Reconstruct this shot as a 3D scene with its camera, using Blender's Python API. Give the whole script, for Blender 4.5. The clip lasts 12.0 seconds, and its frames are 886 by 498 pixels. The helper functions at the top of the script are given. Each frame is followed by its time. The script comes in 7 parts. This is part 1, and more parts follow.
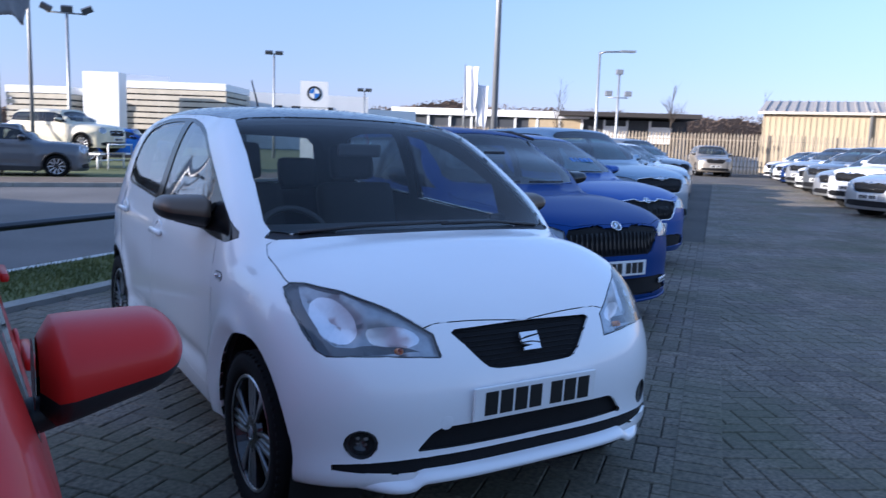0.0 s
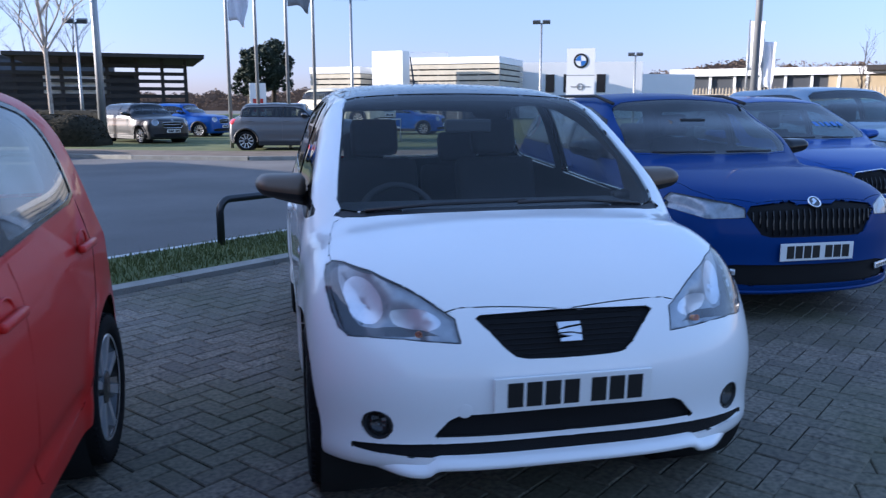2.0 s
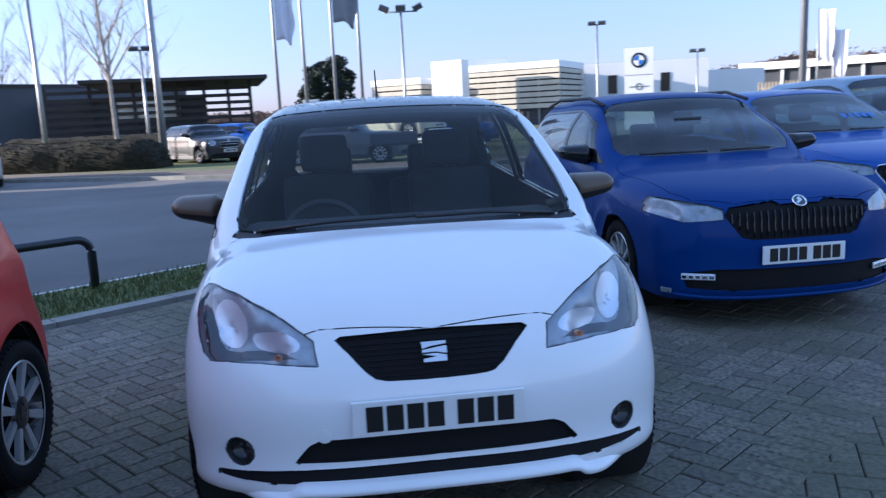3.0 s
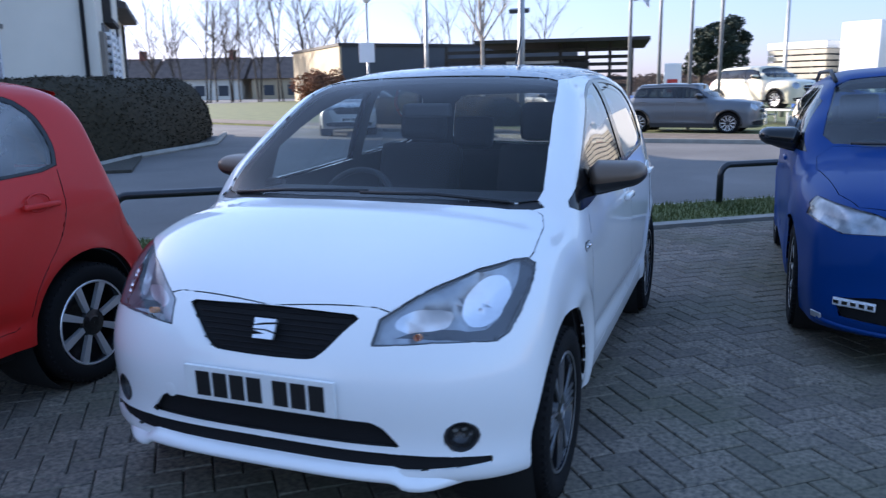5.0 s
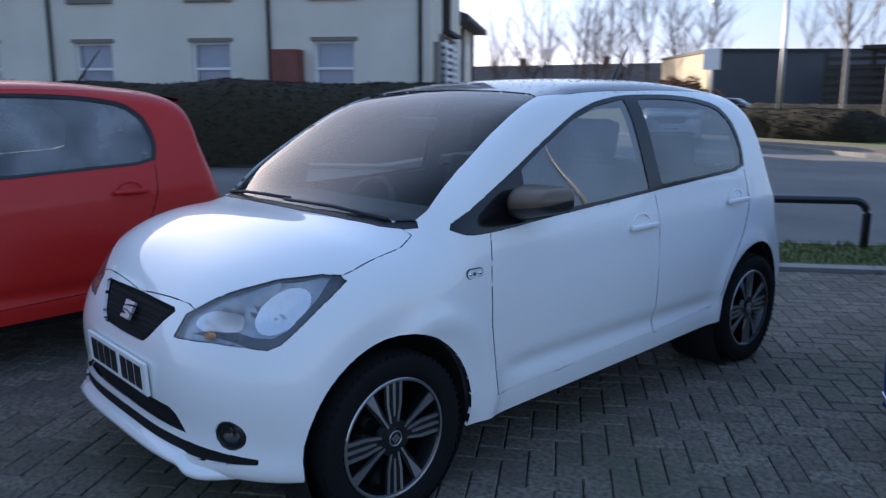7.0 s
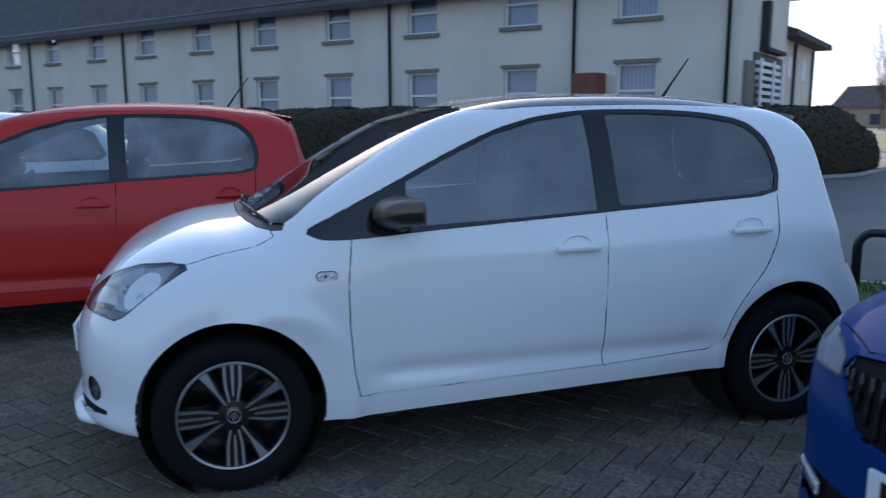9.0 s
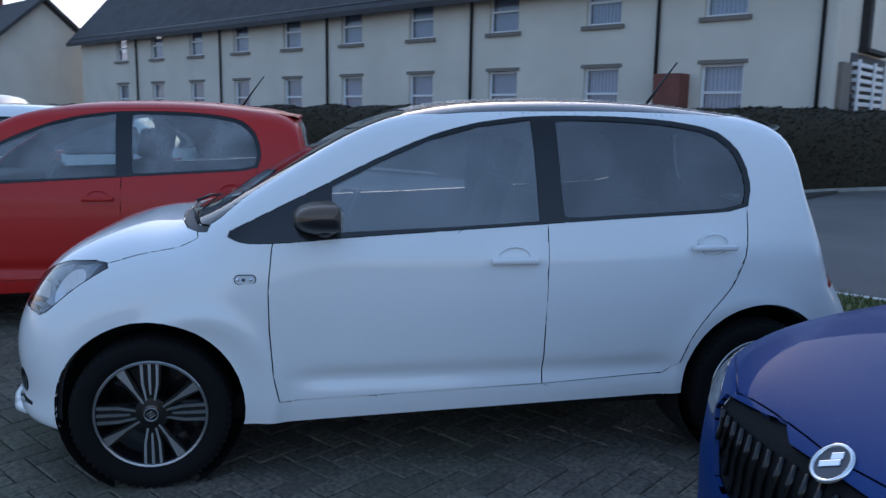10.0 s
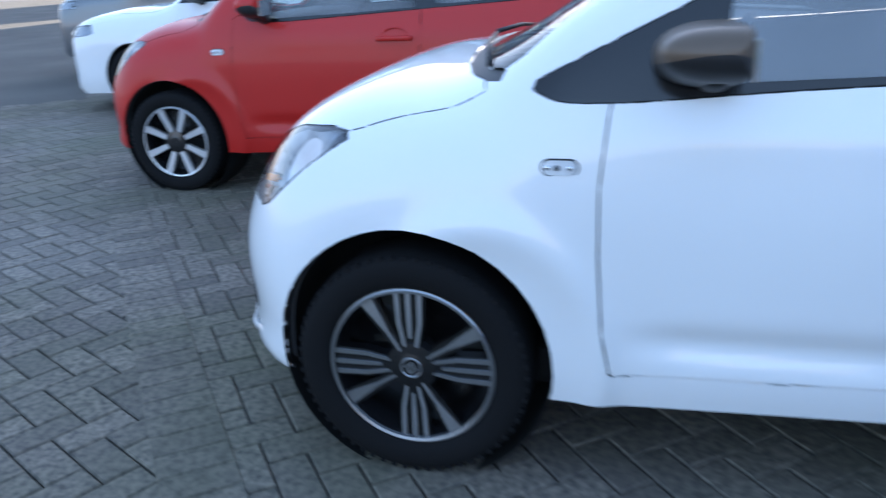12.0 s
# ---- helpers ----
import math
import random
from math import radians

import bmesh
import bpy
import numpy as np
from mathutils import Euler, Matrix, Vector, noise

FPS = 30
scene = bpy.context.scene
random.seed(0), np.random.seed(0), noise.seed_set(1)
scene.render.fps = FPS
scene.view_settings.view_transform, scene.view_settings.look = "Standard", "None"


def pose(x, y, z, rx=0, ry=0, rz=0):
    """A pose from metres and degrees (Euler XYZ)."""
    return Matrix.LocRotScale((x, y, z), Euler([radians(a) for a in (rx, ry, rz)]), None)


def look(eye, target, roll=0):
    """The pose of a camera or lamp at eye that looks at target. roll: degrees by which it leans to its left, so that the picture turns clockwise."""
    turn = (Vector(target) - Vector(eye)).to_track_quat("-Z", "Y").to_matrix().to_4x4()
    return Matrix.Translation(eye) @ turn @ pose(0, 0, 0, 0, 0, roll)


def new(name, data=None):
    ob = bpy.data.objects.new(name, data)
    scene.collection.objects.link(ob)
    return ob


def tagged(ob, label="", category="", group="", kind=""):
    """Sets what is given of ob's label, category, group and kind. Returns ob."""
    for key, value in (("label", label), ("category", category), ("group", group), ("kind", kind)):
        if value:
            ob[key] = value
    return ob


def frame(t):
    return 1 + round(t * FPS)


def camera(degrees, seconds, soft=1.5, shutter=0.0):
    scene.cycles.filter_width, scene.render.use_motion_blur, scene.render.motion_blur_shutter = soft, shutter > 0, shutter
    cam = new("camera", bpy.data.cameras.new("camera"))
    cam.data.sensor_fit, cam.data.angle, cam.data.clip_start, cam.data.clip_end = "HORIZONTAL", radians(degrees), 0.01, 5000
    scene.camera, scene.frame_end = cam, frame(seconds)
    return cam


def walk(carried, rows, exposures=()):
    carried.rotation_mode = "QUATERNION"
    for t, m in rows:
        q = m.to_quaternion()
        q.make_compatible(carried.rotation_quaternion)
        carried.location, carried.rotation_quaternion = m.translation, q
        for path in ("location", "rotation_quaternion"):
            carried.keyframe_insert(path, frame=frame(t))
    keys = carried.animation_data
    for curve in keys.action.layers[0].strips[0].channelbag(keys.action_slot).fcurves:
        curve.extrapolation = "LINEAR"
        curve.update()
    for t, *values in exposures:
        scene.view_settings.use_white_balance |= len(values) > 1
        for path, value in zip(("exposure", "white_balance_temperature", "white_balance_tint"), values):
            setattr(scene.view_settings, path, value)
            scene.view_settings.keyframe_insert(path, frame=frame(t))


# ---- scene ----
cam = camera(59.1, 12.0, soft=1.3, shutter=0.5)
PATH = [
    (0, (-1.654, -2.567, 1.325), (-0.59, -0.895, 1.053), 2.0),
    (0.5, (-1.59, -2.574, 1.338), (-0.621, -0.853, 1.022), 1.8),
    (1, (-1.437, -2.609, 1.35), (-0.519, -0.858, 1.051), -0.4),
    (1.5, (-1.169, -2.706, 1.363), (-0.569, -0.831, 1.01), -0.9),
    (2, (-0.891, -2.775, 1.366), (-0.476, -0.853, 1.003), 0.0),
    (2.5, (-0.576, -2.8, 1.383), (-0.207, -0.864, 1.045), 0.2),
    (2.7, (-0.455, -2.81, 1.373), (-0.126, -0.866, 1.038), -1.0),
    (4.3, (0.851, -2.689, 1.365), (0.419, -0.773, 0.988), -1.7),
    (4.5, (0.949, -2.653, 1.368), (0.417, -0.766, 0.971), -0.7),
    (5, (1.313, -2.448, 1.361), (0.609, -0.619, 0.96), -0.9),
    (5.5, (1.667, -2.222, 1.384), (0.762, -0.486, 0.976), -0.6),
    (6, (2.043, -2.021, 1.397), (0.889, -0.438, 0.996), 0.5),
    (6.5, (2.358, -1.764, 1.373), (1.033, -0.315, 0.99), 0.1),
    (7, (2.663, -1.504, 1.385), (1.215, -0.177, 1.005), 0.1),
    (7.2, (2.797, -1.388, 1.373), (1.255, -0.171, 0.999), 1.0),
    (8.8, (3.523, -0.284, 1.408), (1.682, 0.412, 1.052), 1.0),
    (9, (3.615, -0.045, 1.349), (1.724, 0.519, 1.028), -0.1),
    (9.5, (3.652, 0.276, 1.386), (1.736, 0.748, 1.065), 1.0),
    (10, (3.669, 0.591, 1.38), (1.724, 0.922, 1.052), 0.9),
    (10.5, (3.595, 0.748, 1.38), (1.641, 0.951, 1.005), 1.0),
    (11, (3.265, 0.69, 1.297), (1.303, 0.865, 0.949), 1.3),
    (11.5, (2.808, 0.638, 1.245), (0.901, 0.521, 0.652), -0.4),
    (12, (2.377, 0.514, 1.197), (0.562, 0.03, 0.51), -2.5),
]
walk(cam, [(t, look(eye, target, roll)) for t, eye, target, roll in PATH],
     exposures=[(0.0, 1.32, 5650, 16), (2.5, 1.5, 5700, 15), (4.5, 1.7, 5800, 15), (6.0, 1.58, 6350, 14), (7.0, 1.28, 6300, 13), (9.0, 1.24, 6350, 10), (10.0, 1.24, 6350, 10), (10.5, 1.4, 6350, 9), (11.0, 1.45, 6350, 9), (11.5, 2.0, 6700, 11), (12.0, 2.3, 6450, 10)])

# ---- sky and sun: low winter sun behind the terrace ----
SUN_EL, SUN_YAW = 13.8, 79.0
sun_dir = Vector((-math.sin(radians(SUN_YAW)) * math.cos(radians(SUN_EL)),
                  math.cos(radians(SUN_YAW)) * math.cos(radians(SUN_EL)), math.sin(radians(SUN_EL))))
world = bpy.data.worlds.new("sky")
scene.world = world
world.use_nodes = True
wn = world.node_tree
sky = wn.nodes.new("ShaderNodeTexSky")
sky.sky_type, sky.sun_disc = 'NISHITA', False
sky.sun_elevation, sky.sun_rotation = radians(SUN_EL), radians(-SUN_YAW)
sky.air_density, sky.dust_density, sky.ozone_density = 1.0, 0.7, 2.0
wn.nodes["Background"].inputs["Strength"].default_value = 0.15
# tint put over the sky: dims the horizon, brightens overhead for more top light
air, split, rise, height_tint = (wn.nodes.new(k) for k in ("ShaderNodeTexCoord", "ShaderNodeSeparateXYZ", "ShaderNodeMapRange", "ShaderNodeMix"))
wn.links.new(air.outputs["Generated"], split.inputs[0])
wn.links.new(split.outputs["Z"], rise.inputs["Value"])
height_tint.data_type = 'RGBA'
height_tint.inputs["A"].default_value, height_tint.inputs["B"].default_value = (.40, .385, .475, 1), (1.58, 1.48, 1.44, 1)
wn.links.new(rise.outputs["Result"], height_tint.inputs["Factor"])
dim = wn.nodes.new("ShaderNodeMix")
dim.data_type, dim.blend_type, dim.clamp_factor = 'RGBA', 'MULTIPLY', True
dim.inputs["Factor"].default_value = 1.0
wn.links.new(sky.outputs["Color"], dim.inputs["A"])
# bluer tint blended in low down, against the sky model's brown horizon
low_band, horizon_tint = wn.nodes.new("ShaderNodeMapRange"), wn.nodes.new("ShaderNodeMix")
low_band.interpolation_type = 'SMOOTHSTEP'
low_band.inputs["From Min"].default_value, low_band.inputs["From Max"].default_value = 0.16, -0.02
horizon_tint.data_type = 'RGBA'
horizon_tint.inputs["B"].default_value = (.46, .48, .86, 1)
wn.links.new(split.outputs["Z"], low_band.inputs["Value"])
wn.links.new(low_band.outputs["Result"], horizon_tint.inputs["Factor"])
wn.links.new(height_tint.outputs["Result"], horizon_tint.inputs["A"])
wn.links.new(horizon_tint.outputs["Result"], dim.inputs["B"])
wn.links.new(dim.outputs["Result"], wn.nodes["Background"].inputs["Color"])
sun = new("sun", bpy.data.lights.new("sun", 'SUN'))
sun.data.energy, sun.data.angle, sun.data.color = 4.2, radians(0.53), (1.0, 0.88, 0.72)
sun.matrix_world = look(sun_dir * 100, (0, 0, 0))
scene.view_settings.exposure = 0.0


# ---- materials ----
def shader(name, colour, rough=0.5, metal=0.0, coat=0.0, vary=0.12, scale=8.0, bump=0.0, fine=120.0, spec=0.5, second=None):
    """A principled surface whose colour drifts at two scales, with fine relief."""
    m = bpy.data.materials.new(name)
    m.use_nodes = True
    nt = m.node_tree
    p = nt.nodes["Principled BSDF"]
    p.inputs["Roughness"].default_value, p.inputs["Metallic"].default_value = rough, metal
    p.inputs["Coat Weight"].default_value, p.inputs["Coat Roughness"].default_value = coat, 0.03
    p.inputs["Specular IOR Level"].default_value = spec
    tc = nt.nodes.new("ShaderNodeTexCoord")
    n1, n2 = nt.nodes.new("ShaderNodeTexNoise"), nt.nodes.new("ShaderNodeTexNoise")
    n1.inputs["Scale"].default_value, n1.inputs["Detail"].default_value = scale, 4
    n2.inputs["Scale"].default_value, n2.inputs["Detail"].default_value = fine, 3
    for n in (n1, n2):
        nt.links.new(tc.outputs["Object"], n.inputs["Vector"])
    add = nt.nodes.new("ShaderNodeMath")
    add.operation = 'ADD'
    nt.links.new(n1.outputs["Fac"], add.inputs[0])
    nt.links.new(n2.outputs["Fac"], add.inputs[1])
    ramp = nt.nodes.new("ShaderNodeMapRange")
    ramp.inputs["From Min"].default_value, ramp.inputs["From Max"].default_value = 0.7, 1.3
    nt.links.new(add.outputs[0], ramp.inputs["Value"])
    mix = nt.nodes.new("ShaderNodeMix")
    mix.data_type = 'RGBA'
    hi = second or tuple(min(1.0, c * (1 + vary)) for c in colour)
    lo = tuple(c * (1 - vary) for c in colour)
    mix.inputs["A"].default_value, mix.inputs["B"].default_value = (*lo, 1), (*hi, 1)
    nt.links.new(ramp.outputs["Result"], mix.inputs["Factor"])
    nt.links.new(mix.outputs["Result"], p.inputs["Base Color"])
    if bump:
        b = nt.nodes.new("ShaderNodeBump")
        b.inputs["Strength"].default_value, b.inputs["Distance"].default_value = bump, 0.01
        nt.links.new(n2.outputs["Fac"], b.inputs["Height"])
        nt.links.new(b.outputs["Normal"], p.inputs["Normal"])
    return m


def glazing(name, tint, gloss=0.02, film=0.0, base=0.055, power=3.6):
    """Thin glass: tinted see-through, mirroring more towards a grazing view, alike from both of its faces, with a pale film on a dusty pane."""
    m = bpy.data.materials.new(name)
    m.use_nodes = True
    nt = m.node_tree
    nt.nodes.remove(nt.nodes["Principled BSDF"])
    out = nt.nodes["Material Output"]
    tr, gl, mx, lw, pw, rg = (nt.nodes.new(k) for k in ("ShaderNodeBsdfTransparent", "ShaderNodeBsdfGlossy", "ShaderNodeMixShader", "ShaderNodeLayerWeight", "ShaderNodeMath", "ShaderNodeMapRange"))
    tr.inputs["Color"].default_value = (*tint, 1)
    gl.inputs["Roughness"].default_value = gloss
    lw.inputs["Blend"].default_value = 0.5
    pw.operation = 'POWER'
    pw.inputs[1].default_value = power
    nt.links.new(lw.outputs["Facing"], pw.inputs[0])
    nt.links.new(pw.outputs[0], rg.inputs["Value"])
    rg.inputs["To Min"].default_value = base
    nt.links.new(rg.outputs["Result"], mx.inputs[0])
    clear = tr.outputs[0]
    if film:
        df, mf, nz, fr, tc = (nt.nodes.new(k) for k in ("ShaderNodeBsdfDiffuse", "ShaderNodeMixShader", "ShaderNodeTexNoise", "ShaderNodeMapRange", "ShaderNodeTexCoord"))
        df.inputs["Color"].default_value = (.75, .77, .8, 1)
        nz.inputs["Scale"].default_value, nz.inputs["Detail"].default_value = 3.5, 5
        nt.links.new(tc.outputs["Object"], nz.inputs["Vector"])
        for k, v in zip(("From Min", "From Max", "To Min", "To Max"), (.3, .7, film * .3, film * 1.7)):
            fr.inputs[k].default_value = v
        nt.links.new(nz.outputs["Fac"], fr.inputs["Value"])
        nt.links.new(fr.outputs["Result"], mf.inputs[0])
        nt.links.new(clear, mf.inputs[1])
        nt.links.new(df.outputs[0], mf.inputs[2])
        clear = mf.outputs[0]
    nt.links.new(clear, mx.inputs[1])
    nt.links.new(gl.outputs[0], mx.inputs[2])
    nt.links.new(mx.outputs[0], out.inputs["Surface"])
    return m


def paint(name, colour, metal=0.0, rough=0.35, coat=1.0, spec=0.5):
    return shader(name, colour, rough=rough, metal=metal, coat=coat, vary=0.03, scale=1.5, fine=900, spec=spec)


M = dict(
    white=paint("white_paint", (0.84, 0.84, 0.83)),
    red=paint("red_paint", (0.50, 0.016, 0.012), rough=0.45, coat=0.28, spec=0.3),
    blue=paint("blue_paint", (0.0015, 0.036, 0.175), metal=0.1, rough=0.5, coat=0.22, spec=0.12),
    race_blue=paint("mid_blue_paint", (0.006, 0.072, 0.32), metal=0.3, rough=0.4, coat=0.45, spec=0.25),
    pale_blue=paint("pale_steel_blue_paint", (0.24, 0.33, 0.42), metal=0.6, coat=0.6),
    silver=paint("silver_paint", (0.50, 0.51, 0.52), metal=0.7),
    grey=paint("grey_paint", (0.16, 0.17, 0.18), metal=0.6),
    black_paint=paint("black_paint", (0.012, 0.012, 0.014)),
    cream=paint("cream_paint", (0.60, 0.55, 0.40), coat=.6),
    steel_grey=paint("steel_grey_paint", (0.125, 0.132, 0.145), metal=0.5, coat=0.5),
    steel_blue=paint("steel_blue_paint", (0.16, 0.22, 0.28), metal=0.6),
    brown=paint("brown_paint", (0.13, 0.092, 0.065), metal=0.4, rough=0.5, coat=0.25),
    plastic=shader("black_plastic", (0.016, 0.016, 0.018), rough=0.5, bump=0.1, fine=400),
    gloss_black=shader("gloss_black", (0.008, 0.008, 0.009), rough=0.12, vary=0.05),
    seam=shader("cavity", (0.006, 0.006, 0.006), rough=0.9),
    rubber=shader("tyre_rubber", (0.007, 0.007, 0.0075), rough=0.85, spec=0.2, bump=0.2, fine=200, scale=6),
    rim_black=shader("dark_rim", (0.007, 0.007, 0.008), rough=0.25, coat=0.5),
    alloy=shader("machined_alloy", (0.46, 0.47, 0.49), rough=0.28, metal=0.9, vary=0.05),
    chrome=shader("chrome", (0.85, 0.86, 0.88), rough=0.08, metal=1.0, vary=0.02),
    lamp_grey=shader("lamp_housing", (0.80, 0.82, 0.85), rough=0.42, metal=0.7, vary=0.08, scale=14),
    lamp_dark=shader("lamp_bezel", (0.07, 0.075, 0.085), rough=0.3),
    deep=shader("grille_black", (0.008, 0.008, 0.009), rough=0.7, spec=0.2, bump=0.3, fine=250),
    lamp_shell=shader("lamp_shell", (0.36, 0.385, 0.41), rough=0.40, metal=0.6, vary=0.2, scale=11, fine=26),
    lamp_smoke=shader("smoked_lamp_shell", (0.30, 0.33, 0.36), rough=0.3, metal=0.6, vary=0.2, scale=18, fine=30),
    amber=shader("amber_lens", (0.75, 0.25, 0.05), rough=0.2),
    tail_red=shader("red_lens", (0.45, 0.01, 0.01), rough=0.12, coat=1),
    cloth=shader("seat_cloth", (0.022, 0.022, 0.025), rough=0.9, bump=0.3, fine=500),
    dash=shader("dashboard_plastic", (0.03, 0.03, 0.033), rough=0.7, bump=0.1, fine=300),
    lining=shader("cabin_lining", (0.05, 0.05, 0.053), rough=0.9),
    screen_glass=glazing("green_car_glass", (0.34, 0.48, 0.48), .03, .03),
    dewy_glass=glazing("dewy_glass", (0.66, 0.76, 0.76), .03, .17),
    side_glass=glazing("side_glass", (0.78, 0.84, 0.85), .02, .09, .15, 3.2),
    charcoal=paint("charcoal_paint", (0.018, 0.020, 0.024), metal=0.2, coat=0.5),
    champagne=paint("champagne_paint", (0.30, 0.27, 0.23), metal=0.5),
    repeater=shader("repeater_plastic", (0.72, 0.73, 0.74), rough=0.2, coat=0.5),
    glass=glazing("car_glass", (0.86, 0.91, 0.91), .02, .005, .022, 5.0),
    water=glazing("water", (0.93, 0.95, 0.97)),
    lamp_wall=shader("lamp_wall", (0.16, 0.17, 0.18), rough=0.35, metal=0.3),
    dark_glass=glazing("tinted_car_glass", (0.48, 0.53, 0.55), .02, .06, .11, 3.2),
    lens=glazing("lamp_lens", (0.95, 0.96, 0.98), .02, .012),
    fog_glass=glazing("fog_lamp_glass", (0.95, 0.96, 0.98)),
    far_glass=glazing("dark_car_glass", (0.28, 0.32, 0.33), .02, .006),
    plate=shader("plate_white", (0.78, 0.78, 0.76), rough=0.35, vary=0.03),
    ink=shader("plate_black", (0.01, 0.01, 0.01), rough=0.4),
    mirror=shader("mirror_glass", (0.9, 0.9, 0.9), rough=0.01, metal=1, vary=0.0),
    alloy2=shader("silver_alloy", (0.70, 0.71, 0.73), rough=0.32, metal=0.7, vary=0.05),
    asphalt=shader("asphalt", (0.135, 0.126, 0.118), rough=0.8, vary=0.5, scale=0.28, bump=0.35, fine=160),
    kerb=shader("kerb_concrete", (0.27, 0.26, 0.23), rough=0.85, vary=0.25, scale=3, bump=0.4),
    grass=shader("grass", (0.062, 0.100, 0.018), rough=0.9, vary=0.35, scale=1.2, second=(0.14, 0.15, 0.045)),
    soil=shader("soil", (0.045, 0.04, 0.03), rough=0.95, vary=0.3, bump=0.5, fine=60),
    barrier=shader("black_tube", (0.012, 0.013, 0.016), rough=0.35, coat=0.3),
    render=shader("cream_render", (0.70, 0.64, 0.54), rough=0.9, vary=0.10, scale=0.7, bump=0.15, fine=90),
    roof=shader("slate_roof", (0.060, 0.055, 0.055), rough=0.8, vary=0.3, scale=2, bump=0.3),
    frame_white=shader("white_upvc", (0.80, 0.80, 0.80), rough=0.35, vary=0.03),
    pane=glazing("window_glass", (0.80, 0.84, 0.90)),
    sill=shader("stone_sill", (0.22, 0.19, 0.16), rough=0.9),
    pipe=shader("black_pipe", (0.02, 0.02, 0.022), rough=0.4),
    brick_red=shader("red_wood", (0.20, 0.07, 0.05), rough=0.8, vary=0.25, scale=3),
    hedge=shader("hedge_leaf", (0.030, 0.030, 0.018), rough=0.8, vary=0.4, scale=14, second=(0.058, 0.044, 0.026), spec=0.2),
    green=shader("evergreen_leaf", (0.022, 0.034, 0.020), rough=0.8, vary=0.5, scale=2),
    bark=shader("bark", (0.050, 0.038, 0.028), rough=0.9, vary=0.3, scale=5, bump=0.5, fine=40),
    birch=shader("pale_bark", (0.38, 0.33, 0.28), rough=0.85, vary=0.35, scale=9),
    galv=shader("galvanised_steel", (0.30, 0.31, 0.32), rough=0.45, metal=0.6, vary=0.1),
    clad_white=shader("white_cladding", (0.80, 0.80, 0.79), rough=0.4, vary=0.04, scale=0.5),
    dark_timber=shader("dark_slat", (0.035, 0.03, 0.028), rough=0.8, vary=0.3),
    dark_wall=shader("dark_cladding", (0.045, 0.05, 0.06), rough=0.6, vary=0.15, scale=0.6),
    tan_wall=shader("tan_cladding", (0.42, 0.33, 0.21), rough=0.8, vary=0.12, scale=0.8),
    shed_wall=shader("cream_sheet", (0.42, 0.34, 0.22), rough=0.6, vary=0.08, scale=0.5),
    shed_roof=shader("grey_sheet", (0.38, 0.34, 0.29), rough=0.6, vary=0.1, scale=0.5),
    flag=shader("white_flag_cloth", (0.72, 0.72, 0.76), rough=0.9, vary=0.08),
    flag_grey=shader("grey_flag_cloth", (0.25, 0.26, 0.27), rough=0.9, vary=0.1),
    far_wood=shader("far_twigs", (0.12, 0.085, 0.065), rough=1, vary=0.4, scale=0.3),
    logo_blue=shader("blue_enamel", (0.03, 0.16, 0.50), rough=0.3),
    line=shader("road_paint", (0.55, 0.55, 0.52), rough=0.8, vary=0.3, scale=8),
    dry=shader("dry_shrub", (0.22, 0.10, 0.05), rough=0.9, vary=0.4, scale=10),
)


def paver_material():
    """Concrete blocks: each a little different, with dirt, moss and damp patches."""
    m = bpy.data.materials.new("paving_block")
    m.use_nodes = True
    nt = m.node_tree
    p = nt.nodes["Principled BSDF"]
    oi, geo = (nt.nodes.new(k) for k in ("ShaderNodeObjectInfo", "ShaderNodeNewGeometry"))
    pos = geo.outputs["Position"]

    def noise_of(scale, detail=4):
        n = nt.nodes.new("ShaderNodeTexNoise")
        n.inputs["Scale"].default_value, n.inputs["Detail"].default_value = scale, detail
        nt.links.new(pos, n.inputs["Vector"])
        return n.outputs["Fac"]

    def mixed(fac, a, b):
        x = nt.nodes.new("ShaderNodeMix")
        x.data_type = 'RGBA'
        for sock, val in (("A", a), ("B", b)):
            if isinstance(val, tuple):
                x.inputs[sock].default_value = (*val, 1)
            else:
                nt.links.new(val, x.inputs[sock])
        nt.links.new(fac, x.inputs["Factor"])
        return x.outputs["Result"]

    def ranged(val, lo, hi, a=0.0, b=1.0):
        r = nt.nodes.new("ShaderNodeMapRange")
        for k, v in zip(("From Min", "From Max", "To Min", "To Max"), (lo, hi, a, b)):
            r.inputs[k].default_value = v
        nt.links.new(val, r.inputs["Value"])
        return r.outputs["Result"]

    add = nt.nodes.new("ShaderNodeMath")
    add.operation = 'ADD'
    nt.links.new(oi.outputs["Random"], add.inputs[0])
    nt.links.new(geo.outputs["Random Per Island"], add.inputs[1])
    frac = nt.nodes.new("ShaderNodeMath")
    frac.operation = 'FRACT'
    nt.links.new(add.outputs[0], frac.inputs[0])
    c = mixed(frac.outputs[0], (0.168, 0.142, 0.114), (0.285, 0.240, 0.188))
    c = mixed(ranged(noise_of(45), .35, .7), c, (0.080, 0.072, 0.064))
    c = mixed(ranged(noise_of(.9), .42, .68, 0, .6), c, (0.082, 0.090, 0.046))
    nt.links.new(c, p.inputs["Base Color"])
    nt.links.new(ranged(noise_of(.6), .35, .65, .62, .92), p.inputs["Roughness"])
    p.inputs["Specular IOR Level"].default_value = 0.3
    bump = nt.nodes.new("ShaderNodeBump")
    bump.inputs["Strength"].default_value, bump.inputs["Distance"].default_value = 0.35, 0.004
    nt.links.new(noise_of(220, 3), bump.inputs["Height"])
    nt.links.new(bump.outputs["Normal"], p.inputs["Normal"])
    return m


